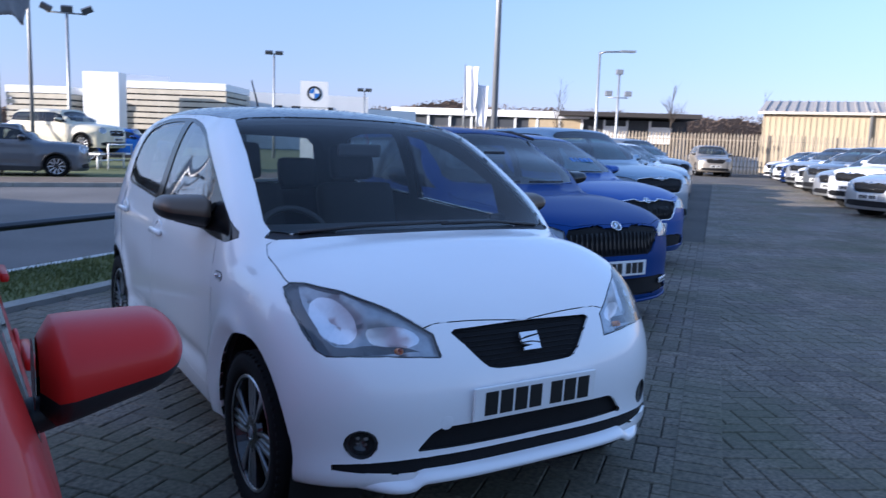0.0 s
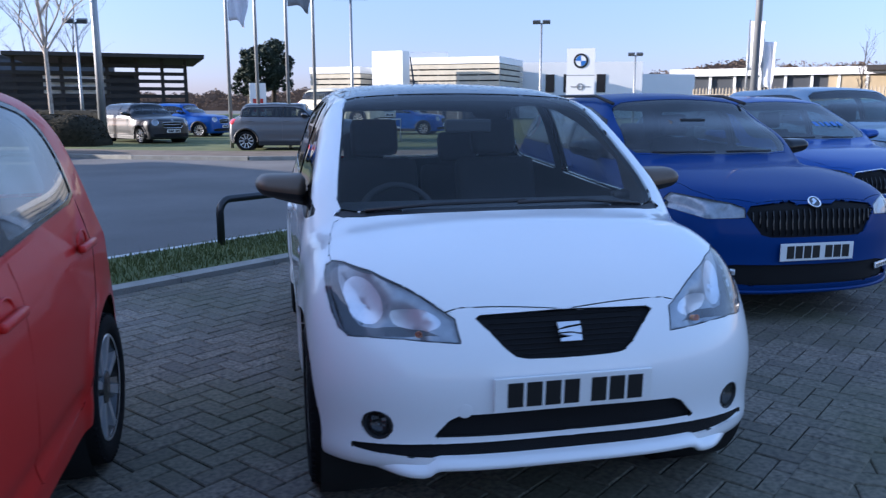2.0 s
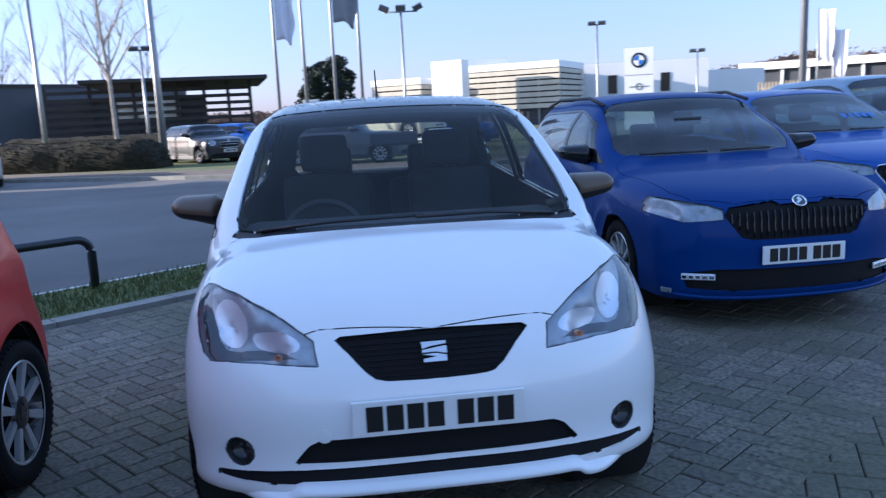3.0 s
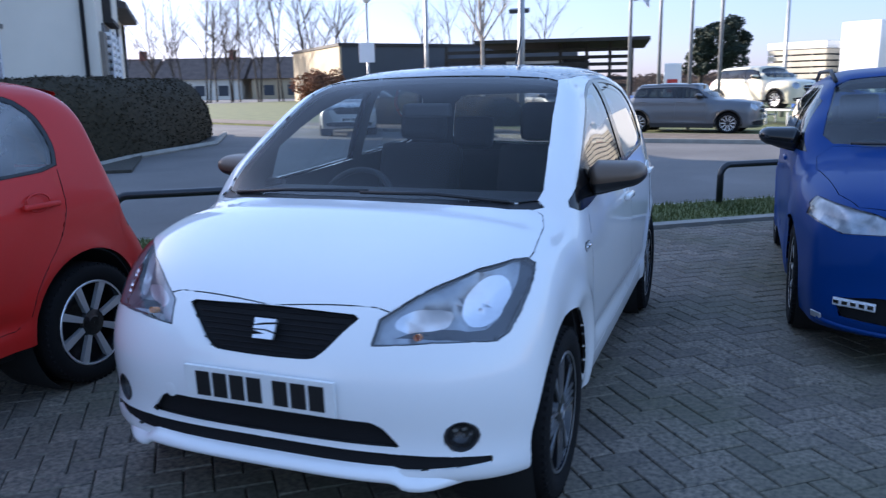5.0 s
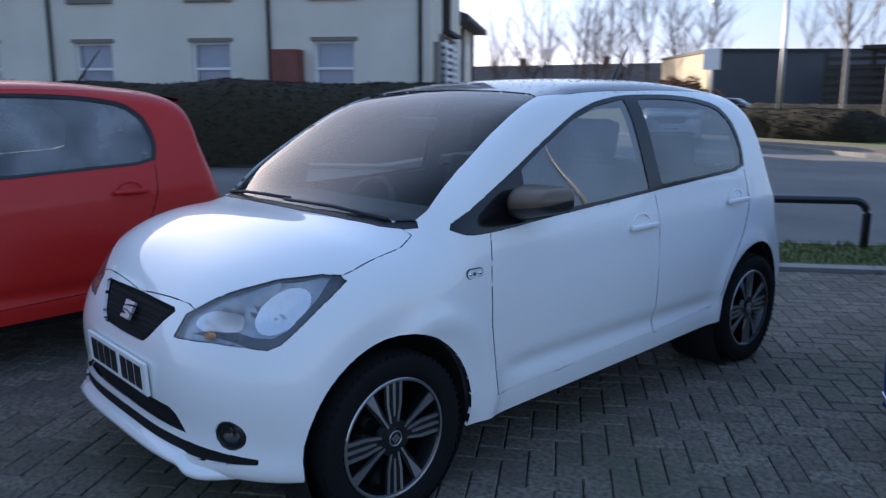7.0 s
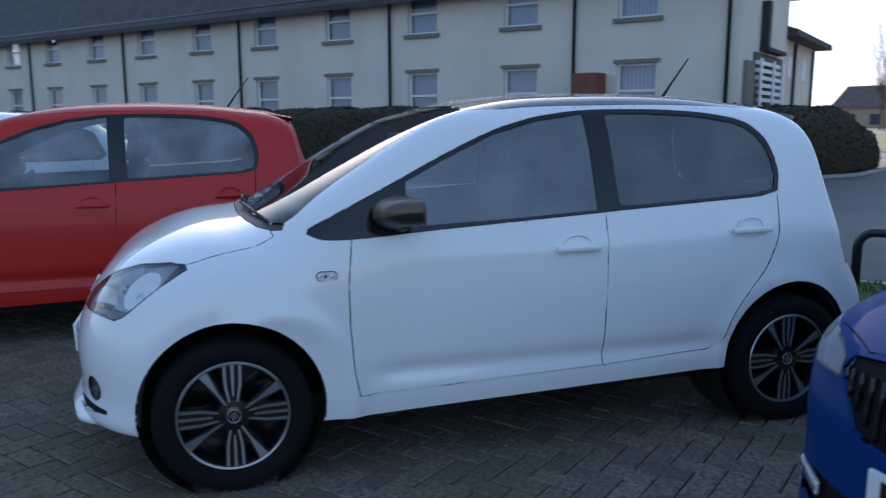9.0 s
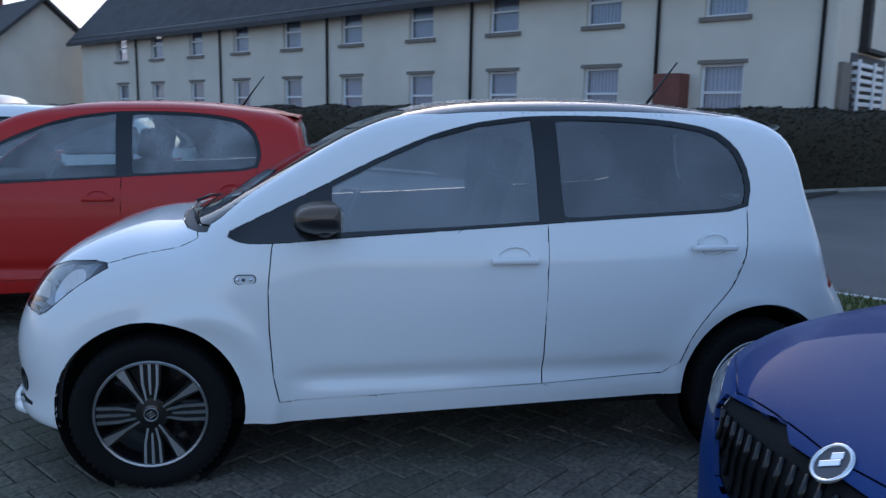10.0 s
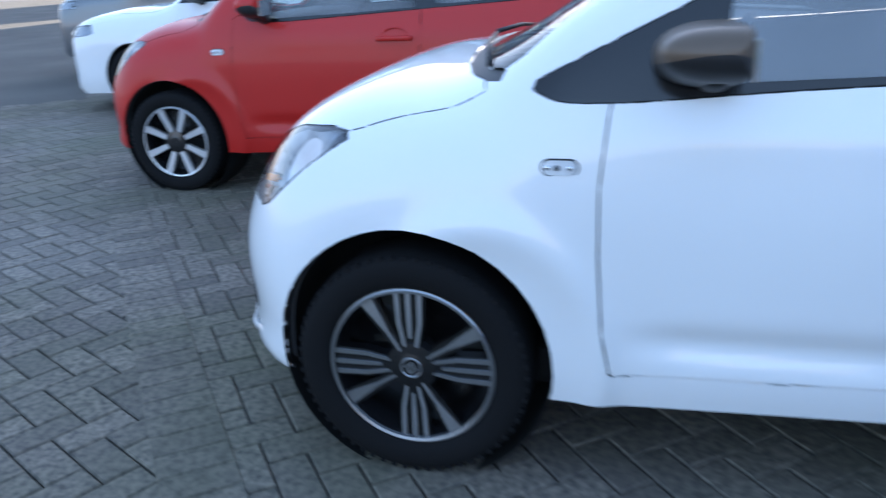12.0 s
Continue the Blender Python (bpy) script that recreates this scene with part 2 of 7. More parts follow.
M["paver"] = paver_material()
M["joint"] = shader("joint_sand", (0.085, 0.077, 0.066), rough=0.95, vary=0.4, scale=0.6, bump=0.4, fine=90)
# turned alloy: the lathe marks run in circles round the hub
_nt = M["alloy"].node_tree
_tan = _nt.nodes.new("ShaderNodeTangent")
_tan.direction_type, _tan.axis = 'RADIAL', 'X'
_nt.links.new(_tan.outputs[0], _nt.nodes["Principled BSDF"].inputs["Tangent"])
_nt.nodes["Principled BSDF"].inputs["Anisotropic"].default_value = 0.9
_nt.nodes["Principled BSDF"].inputs["Anisotropic Rotation"].default_value = 0.25
M["far_roof"] = shader("brown_tiles", (0.12, 0.088, 0.072), rough=0.9, vary=0.3, scale=1.5)
M["path"] = shader("brown_gravel", (0.13, 0.10, 0.075), rough=0.95, vary=0.35, scale=1.5, bump=0.5, fine=50)
M["hedge2"] = shader("dull_green_leaf", (0.022, 0.021, 0.013), rough=0.85, vary=0.4, scale=10, second=(0.042, 0.036, 0.022), spec=0.2)
M["timber_pale"] = shader("pale_slat", (0.52, 0.47, 0.38), rough=0.7, vary=0.15, scale=1)
M["fence"] = shader("pale_steel", (0.34, 0.28, 0.20), rough=0.6, vary=0.12, scale=2)


# ---- building blocks ----
def thing(name, label, category, group="", kind="", at=None):
    ob = tagged(new(name), label, category, group, kind)
    ob.empty_display_size = 0.2
    if at is not None:
        ob.matrix_basis = at
    return ob


def mesh_of(name, verts, faces, mat, smooth=False, normals=None):
    me = bpy.data.meshes.new(name)
    me.from_pydata([tuple(v) for v in verts], [], faces)
    me.materials.append(mat)
    if smooth:
        me.polygons.foreach_set("use_smooth", [True] * len(me.polygons))
    me.update()
    if normals is not None:
        me.normals_split_custom_set_from_vertices([tuple(n) for n in normals])
    return me


def put_mesh(name, me, parent, label="", m=None):
    ob = new(name, me)
    if parent is not None:
        ob.parent = parent
    if m is not None:
        ob.matrix_basis = m
    if label:
        tagged(ob, label)
    return ob


def part(name, bm, mat, parent, label="", smooth=False, m=None):
    me = bpy.data.meshes.new(name)
    bm.to_mesh(me)
    bm.free()
    me.materials.append(mat)
    if smooth:
        me.polygons.foreach_set("use_smooth", [True] * len(me.polygons))
    return put_mesh(name, me, parent, label, m)


def box_bm(x0, x1, y0, y1, z0, z1, bevel=0.0, bm=None):
    own = bm is None
    bm = bm or bmesh.new()
    r = bmesh.ops.create_cube(bm, size=1)
    for v in r["verts"]:
        v.co = Vector((x0 + (v.co.x + .5) * (x1 - x0), y0 + (v.co.y + .5) * (y1 - y0), z0 + (v.co.z + .5) * (z1 - z0)))
    if bevel and own:
        bmesh.ops.bevel(bm, geom=bm.edges[:], offset=bevel, segments=2, affect='EDGES', profile=0.6)
    return bm


def tube_data(path, radius, sides=10, cap=True):
    """Verts and faces of a tube along points; radius may be a list."""
    pts = [Vector(p) for p in path]
    rad = radius if isinstance(radius, (list, tuple)) else [radius] * len(pts)
    verts, faces = [], []
    for i, p in enumerate(pts):
        d = (pts[min(i + 1, len(pts) - 1)] - pts[max(i - 1, 0)]).normalized()
        a = d.orthogonal().normalized() if abs(d.z) > 0.99 else Vector((0, 0, 1)).cross(d).normalized()
        b = d.cross(a)
        for k in range(sides):
            w = 2 * math.pi * k / sides
            verts.append(p + (a * math.cos(w) + b * math.sin(w)) * rad[i])
        if i:
            o = (i - 1) * sides
            faces += [(o + k, o + (k + 1) % sides, o + sides + (k + 1) % sides, o + sides + k) for k in range(sides)]
    if cap:
        faces += [tuple(range(sides - 1, -1, -1)), tuple(range(len(verts) - sides, len(verts)))]
    return verts, faces


def tube(name, path, radius, mat, parent, sides=10, label=""):
    v, f = tube_data(path, radius, sides)
    return put_mesh(name, mesh_of(name, v, f, mat, True), parent, label)


def lathe_data(profile, sides=32, axis="x"):
    """Spin (along, radius) points about an axis."""
    verts, faces, n = [], [], len(profile)
    for k in range(sides):
        w = 2 * math.pi * k / sides
        for a, r in profile:
            c, s = r * math.cos(w), r * math.sin(w)
            verts.append((a, c, s) if axis == "x" else (c, s, a))
    for k in range(sides):
        o, q = k * n, ((k + 1) % sides) * n
        faces += [(o + i, o + i + 1, q + i + 1, q + i) for i in range(n - 1)]
    return verts, faces


def join(*datas):
    verts, faces = [], []
    for v, f in datas:
        o = len(verts)
        verts += list(v)
        faces += [tuple(i + o for i in q) for q in f]
    return verts, faces


def box_data(x0, x1, y0, y1, z0, z1):
    v = [(x, y, z) for x in (x0, x1) for y in (y0, y1) for z in (z0, z1)]
    return v, [(0, 1, 3, 2), (4, 6, 7, 5), (0, 4, 5, 1), (2, 3, 7, 6), (0, 2, 6, 4), (1, 5, 7, 3)]


def moved(data, m):
    return [m @ Vector(v) for v in data[0]], data[1]


def spline(xs, ys):
    """Natural cubic spline, straight beyond its ends."""
    xs, ys = np.array(xs, float), np.array(ys, float)
    n, h = len(xs), np.diff(xs)
    a, r = np.eye(n), np.zeros(n)
    for i in range(1, n - 1):
        a[i, i - 1:i + 2] = h[i - 1], 2 * (h[i - 1] + h[i]), h[i]
        r[i] = 6 * ((ys[i + 1] - ys[i]) / h[i] - (ys[i] - ys[i - 1]) / h[i - 1])
    m = np.linalg.solve(a, r)

    def f(x):
        x = np.clip(np.asarray(x, float), xs[0], xs[-1])
        i = np.clip(np.searchsorted(xs, x) - 1, 0, n - 2)
        t, u = x - xs[i], xs[i + 1] - x
        return (m[i] * u ** 3 + m[i + 1] * t ** 3) / (6 * h[i]) + (ys[i] / h[i] - m[i] * h[i] / 6) * u + (ys[i + 1] / h[i] - m[i + 1] * h[i] / 6) * t
    return f


def ease(x, a, b):
    t = np.clip((np.asarray(x, float) - a) / (b - a), 0, 1)
    return t * t * (3 - 2 * t)


# ---- car bodies: a swept side profile, a width curve and cut panel lines ----
def half_shell(s, nu, nt, ns):
    """The right-hand half (x > 0) of a body as a grid of points, nose at -y, origin under the front axle."""
    prof = np.array(s["profile"], float)
    d = np.concatenate([[0], np.cumsum(np.hypot(*np.diff(prof, axis=0).T))])
    t = np.linspace(0, d[-1], nu)
    Y, Z = spline(d, prof[:, 0])(t), spline(d, prof[:, 1])(t)
    lo, hi = s["ends"]
    yb = np.where(Y < lo, lo + .12 * (Y - lo), np.where(Y > hi, hi + .12 * (Y - hi), Y))
    zb = np.interp(yb, *s["sill"])
    p = np.concatenate([np.linspace(0, 1, nt), np.ones(ns)])
    q = np.concatenate([np.ones(nt), np.linspace(1, 0, ns + 1)[1:]])
    flat = ease(Y, .10, .32) * (1 - ease(Y, .78, 1.15)) * s.get("screen_flat", 0)
    n = (s["round"][0] + (s["round"][1] - s["round"][0]) * ease(Z, 0.9, 1.3) + 9 * flat)[:, None]
    r = (p[None] ** n + q[None] ** n) ** (1 / n)
    a, b = p[None] / r, q[None] / r
    y = yb[:, None] + (Y - yb)[:, None] * b
    z = zb[:, None] + (Z - zb)[:, None] * b
    wide, plan = spline(*s["width"]), spline(*s["plan"])
    x = a * wide(z) * plan(y)
    for wy, wz, wr in s["wheels"]:
        rr = np.hypot(y - wy, z - wz)
        x = x + 0.014 * a * np.exp(-((rr - wr - 0.01) / 0.05) ** 2) * (z > 0.2)
    lowz, lowd = s.get("groove", (0.42, 0.012))
    x = x - lowd * np.exp(-((z - lowz) / 0.035) ** 2) * a * ease(y, 0.35, 0.6) * (1 - ease(y, 1.9, 2.2))
    x = x + 0.012 * np.exp(-((z - s.get("shoulder", 0.86)) / 0.06) ** 2) * a * ease(y, 0.2, 0.8) * b
    z = z - ((s["crown"] + s.get("bonnet_crown", 0) * (1 - ease(Y, -.05, .15))[:, None]) * a ** 2.2 * b ** 6 * (ease(Y, lo - .1, lo + .3) * (1 - flat))[:, None])
    ax = np.abs(x) / 0.6
    sf, sr, reach = s["sweep"]
    y = y + sf * ax ** s.get("sweep_power", 2.7) * (1 - ease(y, -0.7, reach)) - sr * ax ** 2.6 * ease(y, hi - 1.0, hi + 0.4)
    x[:, 0] = 0
    return np.stack([x, y, z], -1)


VIEWS = dict(side=(Vector((0, 1, 0)), Vector((0, 0, 1))), front=(Vector((1, 0, 0)), Vector((0, 0, 1))),
             top=(Vector((1, 0, 0)), Vector((0, 1, 0))))


def view_axes(v):
    if v in VIEWS:
        return VIEWS[v]
    w = radians(v)
    return Vector((math.cos(w), math.sin(w), 0)), Vector((0, 0, 1))


def circle(cx, cy, r, n=36):
    return [(cx + r * math.cos(2 * math.pi * k / n), cy + r * math.sin(2 * math.pi * k / n)) for k in range(n)]


def rounded(poly, steps=2, c=.18):
    """Corner-cutting, to soften an outline."""
    for _ in range(steps):
        out = []
        for i, p in enumerate(poly):
            q = poly[(i + 1) % len(poly)]
            out += [(p[0] * (1 - c) + q[0] * c, p[1] * (1 - c) + q[1] * c), (p[0] * c + q[0] * (1 - c), p[1] * c + q[1] * (1 - c))]
        poly = out
    return poly


def inside(p, poly):
    c, j = False, len(poly) - 1
    for i in range(len(poly)):
        a, b = poly[i], poly[j]
        if (a[1] > p[1]) != (b[1] > p[1]) and p[0] < (b[0] - a[0]) * (p[1] - a[1]) / (b[1] - a[1]) + a[0]:
            c = not c
        j = i
    return c


def carve(grid, regions):
    """Cut the outlines into the half shell; gives {region: faces}, points and normals."""
    nu, nv, _ = grid.shape
    bm = bmesh.new()
    vs = [[bm.verts.new(grid[i, j]) for j in range(nv)] for i in range(nu)]
    for i in range(nu - 1):
        for j in range(nv - 1):
            bm.faces.new((vs[i][j], vs[i][j + 1], vs[i + 1][j + 1], vs[i + 1][j]))
    bm.normal_update()
    for name, view, poly, test in regions:
        h, w = view_axes(view)
        xs, ys = [p[0] for p in poly], [p[1] for p in poly]
        lox, hix, loy, hiy = min(xs), max(xs), min(ys), max(ys)
        cand = []
        for f in bm.faces:
            c = f.calc_center_median()
            if lox - .12 < c.dot(h) < hix + .12 and loy - .12 < c.dot(w) < hiy + .12 and test(c, f.normal):
                cand.append(f)
        for k in range(len(poly)):
            a, b = poly[k], poly[(k + 1) % len(poly)]
            if abs(a[0]) + abs(b[0]) < 1e-6 and view in ("front", "top"):
                continue
            x0, x1, y0, y1 = min(a[0], b[0]), max(a[0], b[0]), min(a[1], b[1]), max(a[1], b[1])
            sub = []
            for f in cand:
                px = [v.co.dot(h) for v in f.verts]
                if max(px) < x0 - 1e-4 or min(px) > x1 + 1e-4:
                    continue
                py = [v.co.dot(w) for v in f.verts]
                if max(py) < y0 - 1e-4 or min(py) > y1 + 1e-4:
                    continue
                sub.append(f)
            if not sub:
                continue
            no = h * -(b[1] - a[1]) + w * (b[0] - a[0])
            if no.length < 1e-7:
                continue
            es, ves = {e for f in sub for e in f.edges}, {v for f in sub for v in f.verts}
            r = bmesh.ops.bisect_plane(bm, geom=sub + list(es) + list(ves), dist=1e-5,
                                       plane_co=h * a[0] + w * a[1], plane_no=no.normalized())
            have = {f for f in cand if f.is_valid}
            have.update(g for g in r["geom"] if isinstance(g, bmesh.types.BMFace) and g.is_valid)
            have.update(f for e in r["geom_cut"] if isinstance(e, bmesh.types.BMEdge) and e.is_valid for f in e.link_faces)
            cand = list(have)
    bm.normal_update()
    groups = {}
    bm.verts.index_update()
    for f in bm.faces:
        c = f.calc_center_median()
        got = "shell"
        for name, view, poly, test in regions:
            h, w = view_axes(view)
            if test(c, f.normal) and inside((c.dot(h), c.dot(w)), poly):
                got = name
                break
        groups.setdefault(got, []).append(tuple(v.index for v in f.verts))
    pts = np.array([v.co[:] for v in bm.verts])
    nor = np.zeros_like(pts)
    for f in bm.faces:
        ring = [pts[v.index] for v in f.verts]
        area = sum((np.cross(ring[k] - ring[0], ring[k + 1] - ring[0]) for k in range(1, len(ring) - 1)), np.zeros(3))
        for v in f.verts:
            nor[v.index] += area
    nor[np.abs(pts[:, 0]) < 1e-4, 0] = 0
    nor /= np.maximum(np.linalg.norm(nor, axis=1), 1e-12)[:, None]
    bm.free()
    return groups, pts, nor


def panel(pts, nor, faces, sides, inset=0.0022, lip=0.012, sink=0.0):
    """A panel from carved faces: edges drawn in a little and turned inwards. sides: 'both', +1 or -1."""
    used = sorted({i for f in faces for i in f})
    P, N = {i: pts[i] - nor[i] * sink for i in used}, {i: nor[i] for i in used}
    count = {}
    for f in faces:
        for i, j in zip(f, f[1:] + f[:1]):
            k = (min(i, j), max(i, j))
            count[k] = count.get(k, 0) + 1
    rim = [k for k, c in count.items() if c == 1 and not (abs(pts[k[0]][0]) < 1e-4 and abs(pts[k[1]][0]) < 1e-4)]
    edge = {i for k in rim for i in k}
    pull = {i: np.zeros(3) for i in edge}
    for f in faces:
        hit = [i for i in f if i in edge]
        if hit:
            c = np.mean([pts[i] for i in f], 0)
            for i in hit:
                v = c - pts[i]
                l = np.linalg.norm(v)
                if l > 1e-6:
                    pull[i] += v / l
    for i in edge:
        l = np.linalg.norm(pull[i])
        if l > 1e-6 and inset:
            step = pull[i] / l * inset
            if abs(pts[i][0]) < 1e-4:
                step[0] = 0
            P[i] = P[i] + step
    verts, norms = [P[i] for i in used], [N[i] for i in used]
    index = {i: k for k, i in enumerate(used)}
    out = [tuple(index[i] for i in f) for f in faces]
    if lip:
        for i, j in rim:
            o = len(verts)
            verts += [P[i], P[j], P[j] - N[j] * lip, P[i] - N[i] * lip]
            norms += [N[i], N[j], N[j], N[i]]
            out.append((o, o + 1, o + 2, o + 3))
    if sides == "both":
        twin, more = {}, []
        for k, v in enumerate(verts):
            if abs(v[0]) < 1e-4:
                twin[k] = k
            else:
                twin[k] = len(verts) + len(more)
                more.append(np.array([-v[0], v[1], v[2]]))
                norms.append(norms[k] * (-1, 1, 1))
        out = out + [tuple(twin[i] for i in reversed(f)) for f in out]
        verts = verts + more
    elif sides < 0:
        verts = [np.array([-v[0], v[1], v[2]]) for v in verts]
        norms = [n * (-1, 1, 1) for n in norms]
        out = [tuple(reversed(f)) for f in out]
    return verts, out, norms


CARVED = {}


def body_parts(car, kind, s, res, mats):
    """Panels of a body of this kind under the car."""
    if kind not in CARVED:
        CARVED[kind] = carve(half_shell(s, *res), s["regions"])
        for behind in ("lamp_band", "lamp_bowl"):
            CARVED[kind][0]["headlight_lens"] += CARVED[kind][0].get(behind, [])
    groups, pts, nor = CARVED[kind]
    obs = {}
    for name, sides, look_of, opts in s["panels"]:
        if name not in groups:
            continue
        for side in ((1, -1) if sides == "pair" else ("both",)):
            v, f, nr = panel(pts, nor, groups[name], side, **opts)
            nm = s.get("names", {}).get(name, name)
            obs[name, side] = put_mesh(nm, mesh_of(nm, v, f, mats[look_of], True, nr), car, s.get("labels", {}).get(name, ""))
    # dark cabin lining just inside the metal
    faces = [f for k in s["lined"] for f in groups.get(k, [])]
    v, f, nr = panel(pts, nor, faces, "both", inset=0.0, lip=0.0, sink=0.035)
    put_mesh("cabin_lining", mesh_of("cabin_lining", v, f, mats["lining"], True, nr), car)
    return obs


def skin(kind, x, z, lo=-9, hi=.5):
    """Where the front of a carved body stands at this width and height: a point and its outward normal."""
    groups, pts, nor = CARVED[kind]
    ok = np.nonzero((pts[:, 1] > lo) & (pts[:, 1] < hi) & (nor[:, 1] < -.12))[0]
    d = np.hypot(pts[ok, 0] - abs(x), pts[ok, 2] - z)
    near = ok[np.argsort(d)[:6]]
    w = 1 / (np.sort(d)[:6] + .004) ** 2
    y = float((pts[near, 1] * w).sum() / w.sum())
    n = (nor[near] * w[:, None]).sum(0)
    n = n / np.linalg.norm(n)
    s = 1 if x >= 0 else -1
    return Vector((x, y, z)), Vector((n[0] * s, n[1], n[2]))


def flank(kind, y, z):
    """A point of the body's side at this length and height."""
    groups, pts, nor = CARVED[kind]
    ok = np.nonzero((nor[:, 0] > .35) & (pts[:, 0] > .3))[0]
    d = np.hypot(pts[ok, 1] - y, pts[ok, 2] - z)
    near = ok[np.argsort(d)[:5]]
    w = 1 / (np.sort(d)[:5] + .004) ** 2
    return float((pts[near, 0] * w).sum() / w.sum())


def facing(at, n, back=0.0):
    """A pose at a point with its z along the normal, sunk a little."""
    q = n.to_track_quat('Z', 'Y').to_matrix().to_4x4()
    return Matrix.Translation(at - n * back) @ q


def water_drops(parent, kind, names, count, test, seed, size=.0035):
    """Small flat domes of water strewn over some panels."""
    rng = random.Random(seed)
    groups, pts, nor = CARVED[kind]
    faces = [f for k in names for f in groups.get(k, []) if test(np.mean([pts[i] for i in f], 0))]
    area = [float(np.linalg.norm(np.cross(pts[f[1]] - pts[f[0]], pts[f[2]] - pts[f[0]]))) for f in faces]
    datas = []
    for f in rng.choices(faces, area, k=count):
        w = [rng.random() ** .5 + .05 for _ in f]
        p = sum(pts[i] * a for i, a in zip(f, w)) / sum(w)
        n = Vector(nor[f[0]])
        if rng.random() < .5:
            p, n = p * (-1, 1, 1), Vector((-n.x, n.y, n.z))
        r = size * rng.uniform(.5, 1.5)
        datas.append(moved(lathe_data([(0, r), (r * .42, r * .72), (r * .56, .0004)], 7, "z"), facing(Vector(p), n, -.0005)))
    ob = put_mesh("dew", mesh_of("dew", *join(*datas), M["water"], True), parent, "beads of water standing on the paint")
    return tagged(ob, "beads of water standing on the paint", kind="stuff")


SIDE = lambda c, n: n.x > 0.25 and c.x > 0.3
FRONT = lambda c, n: c.y < 0.1 and n.y < 0.25
BACK = lambda c, n: c.y > 1.6 and n.y > 0.1


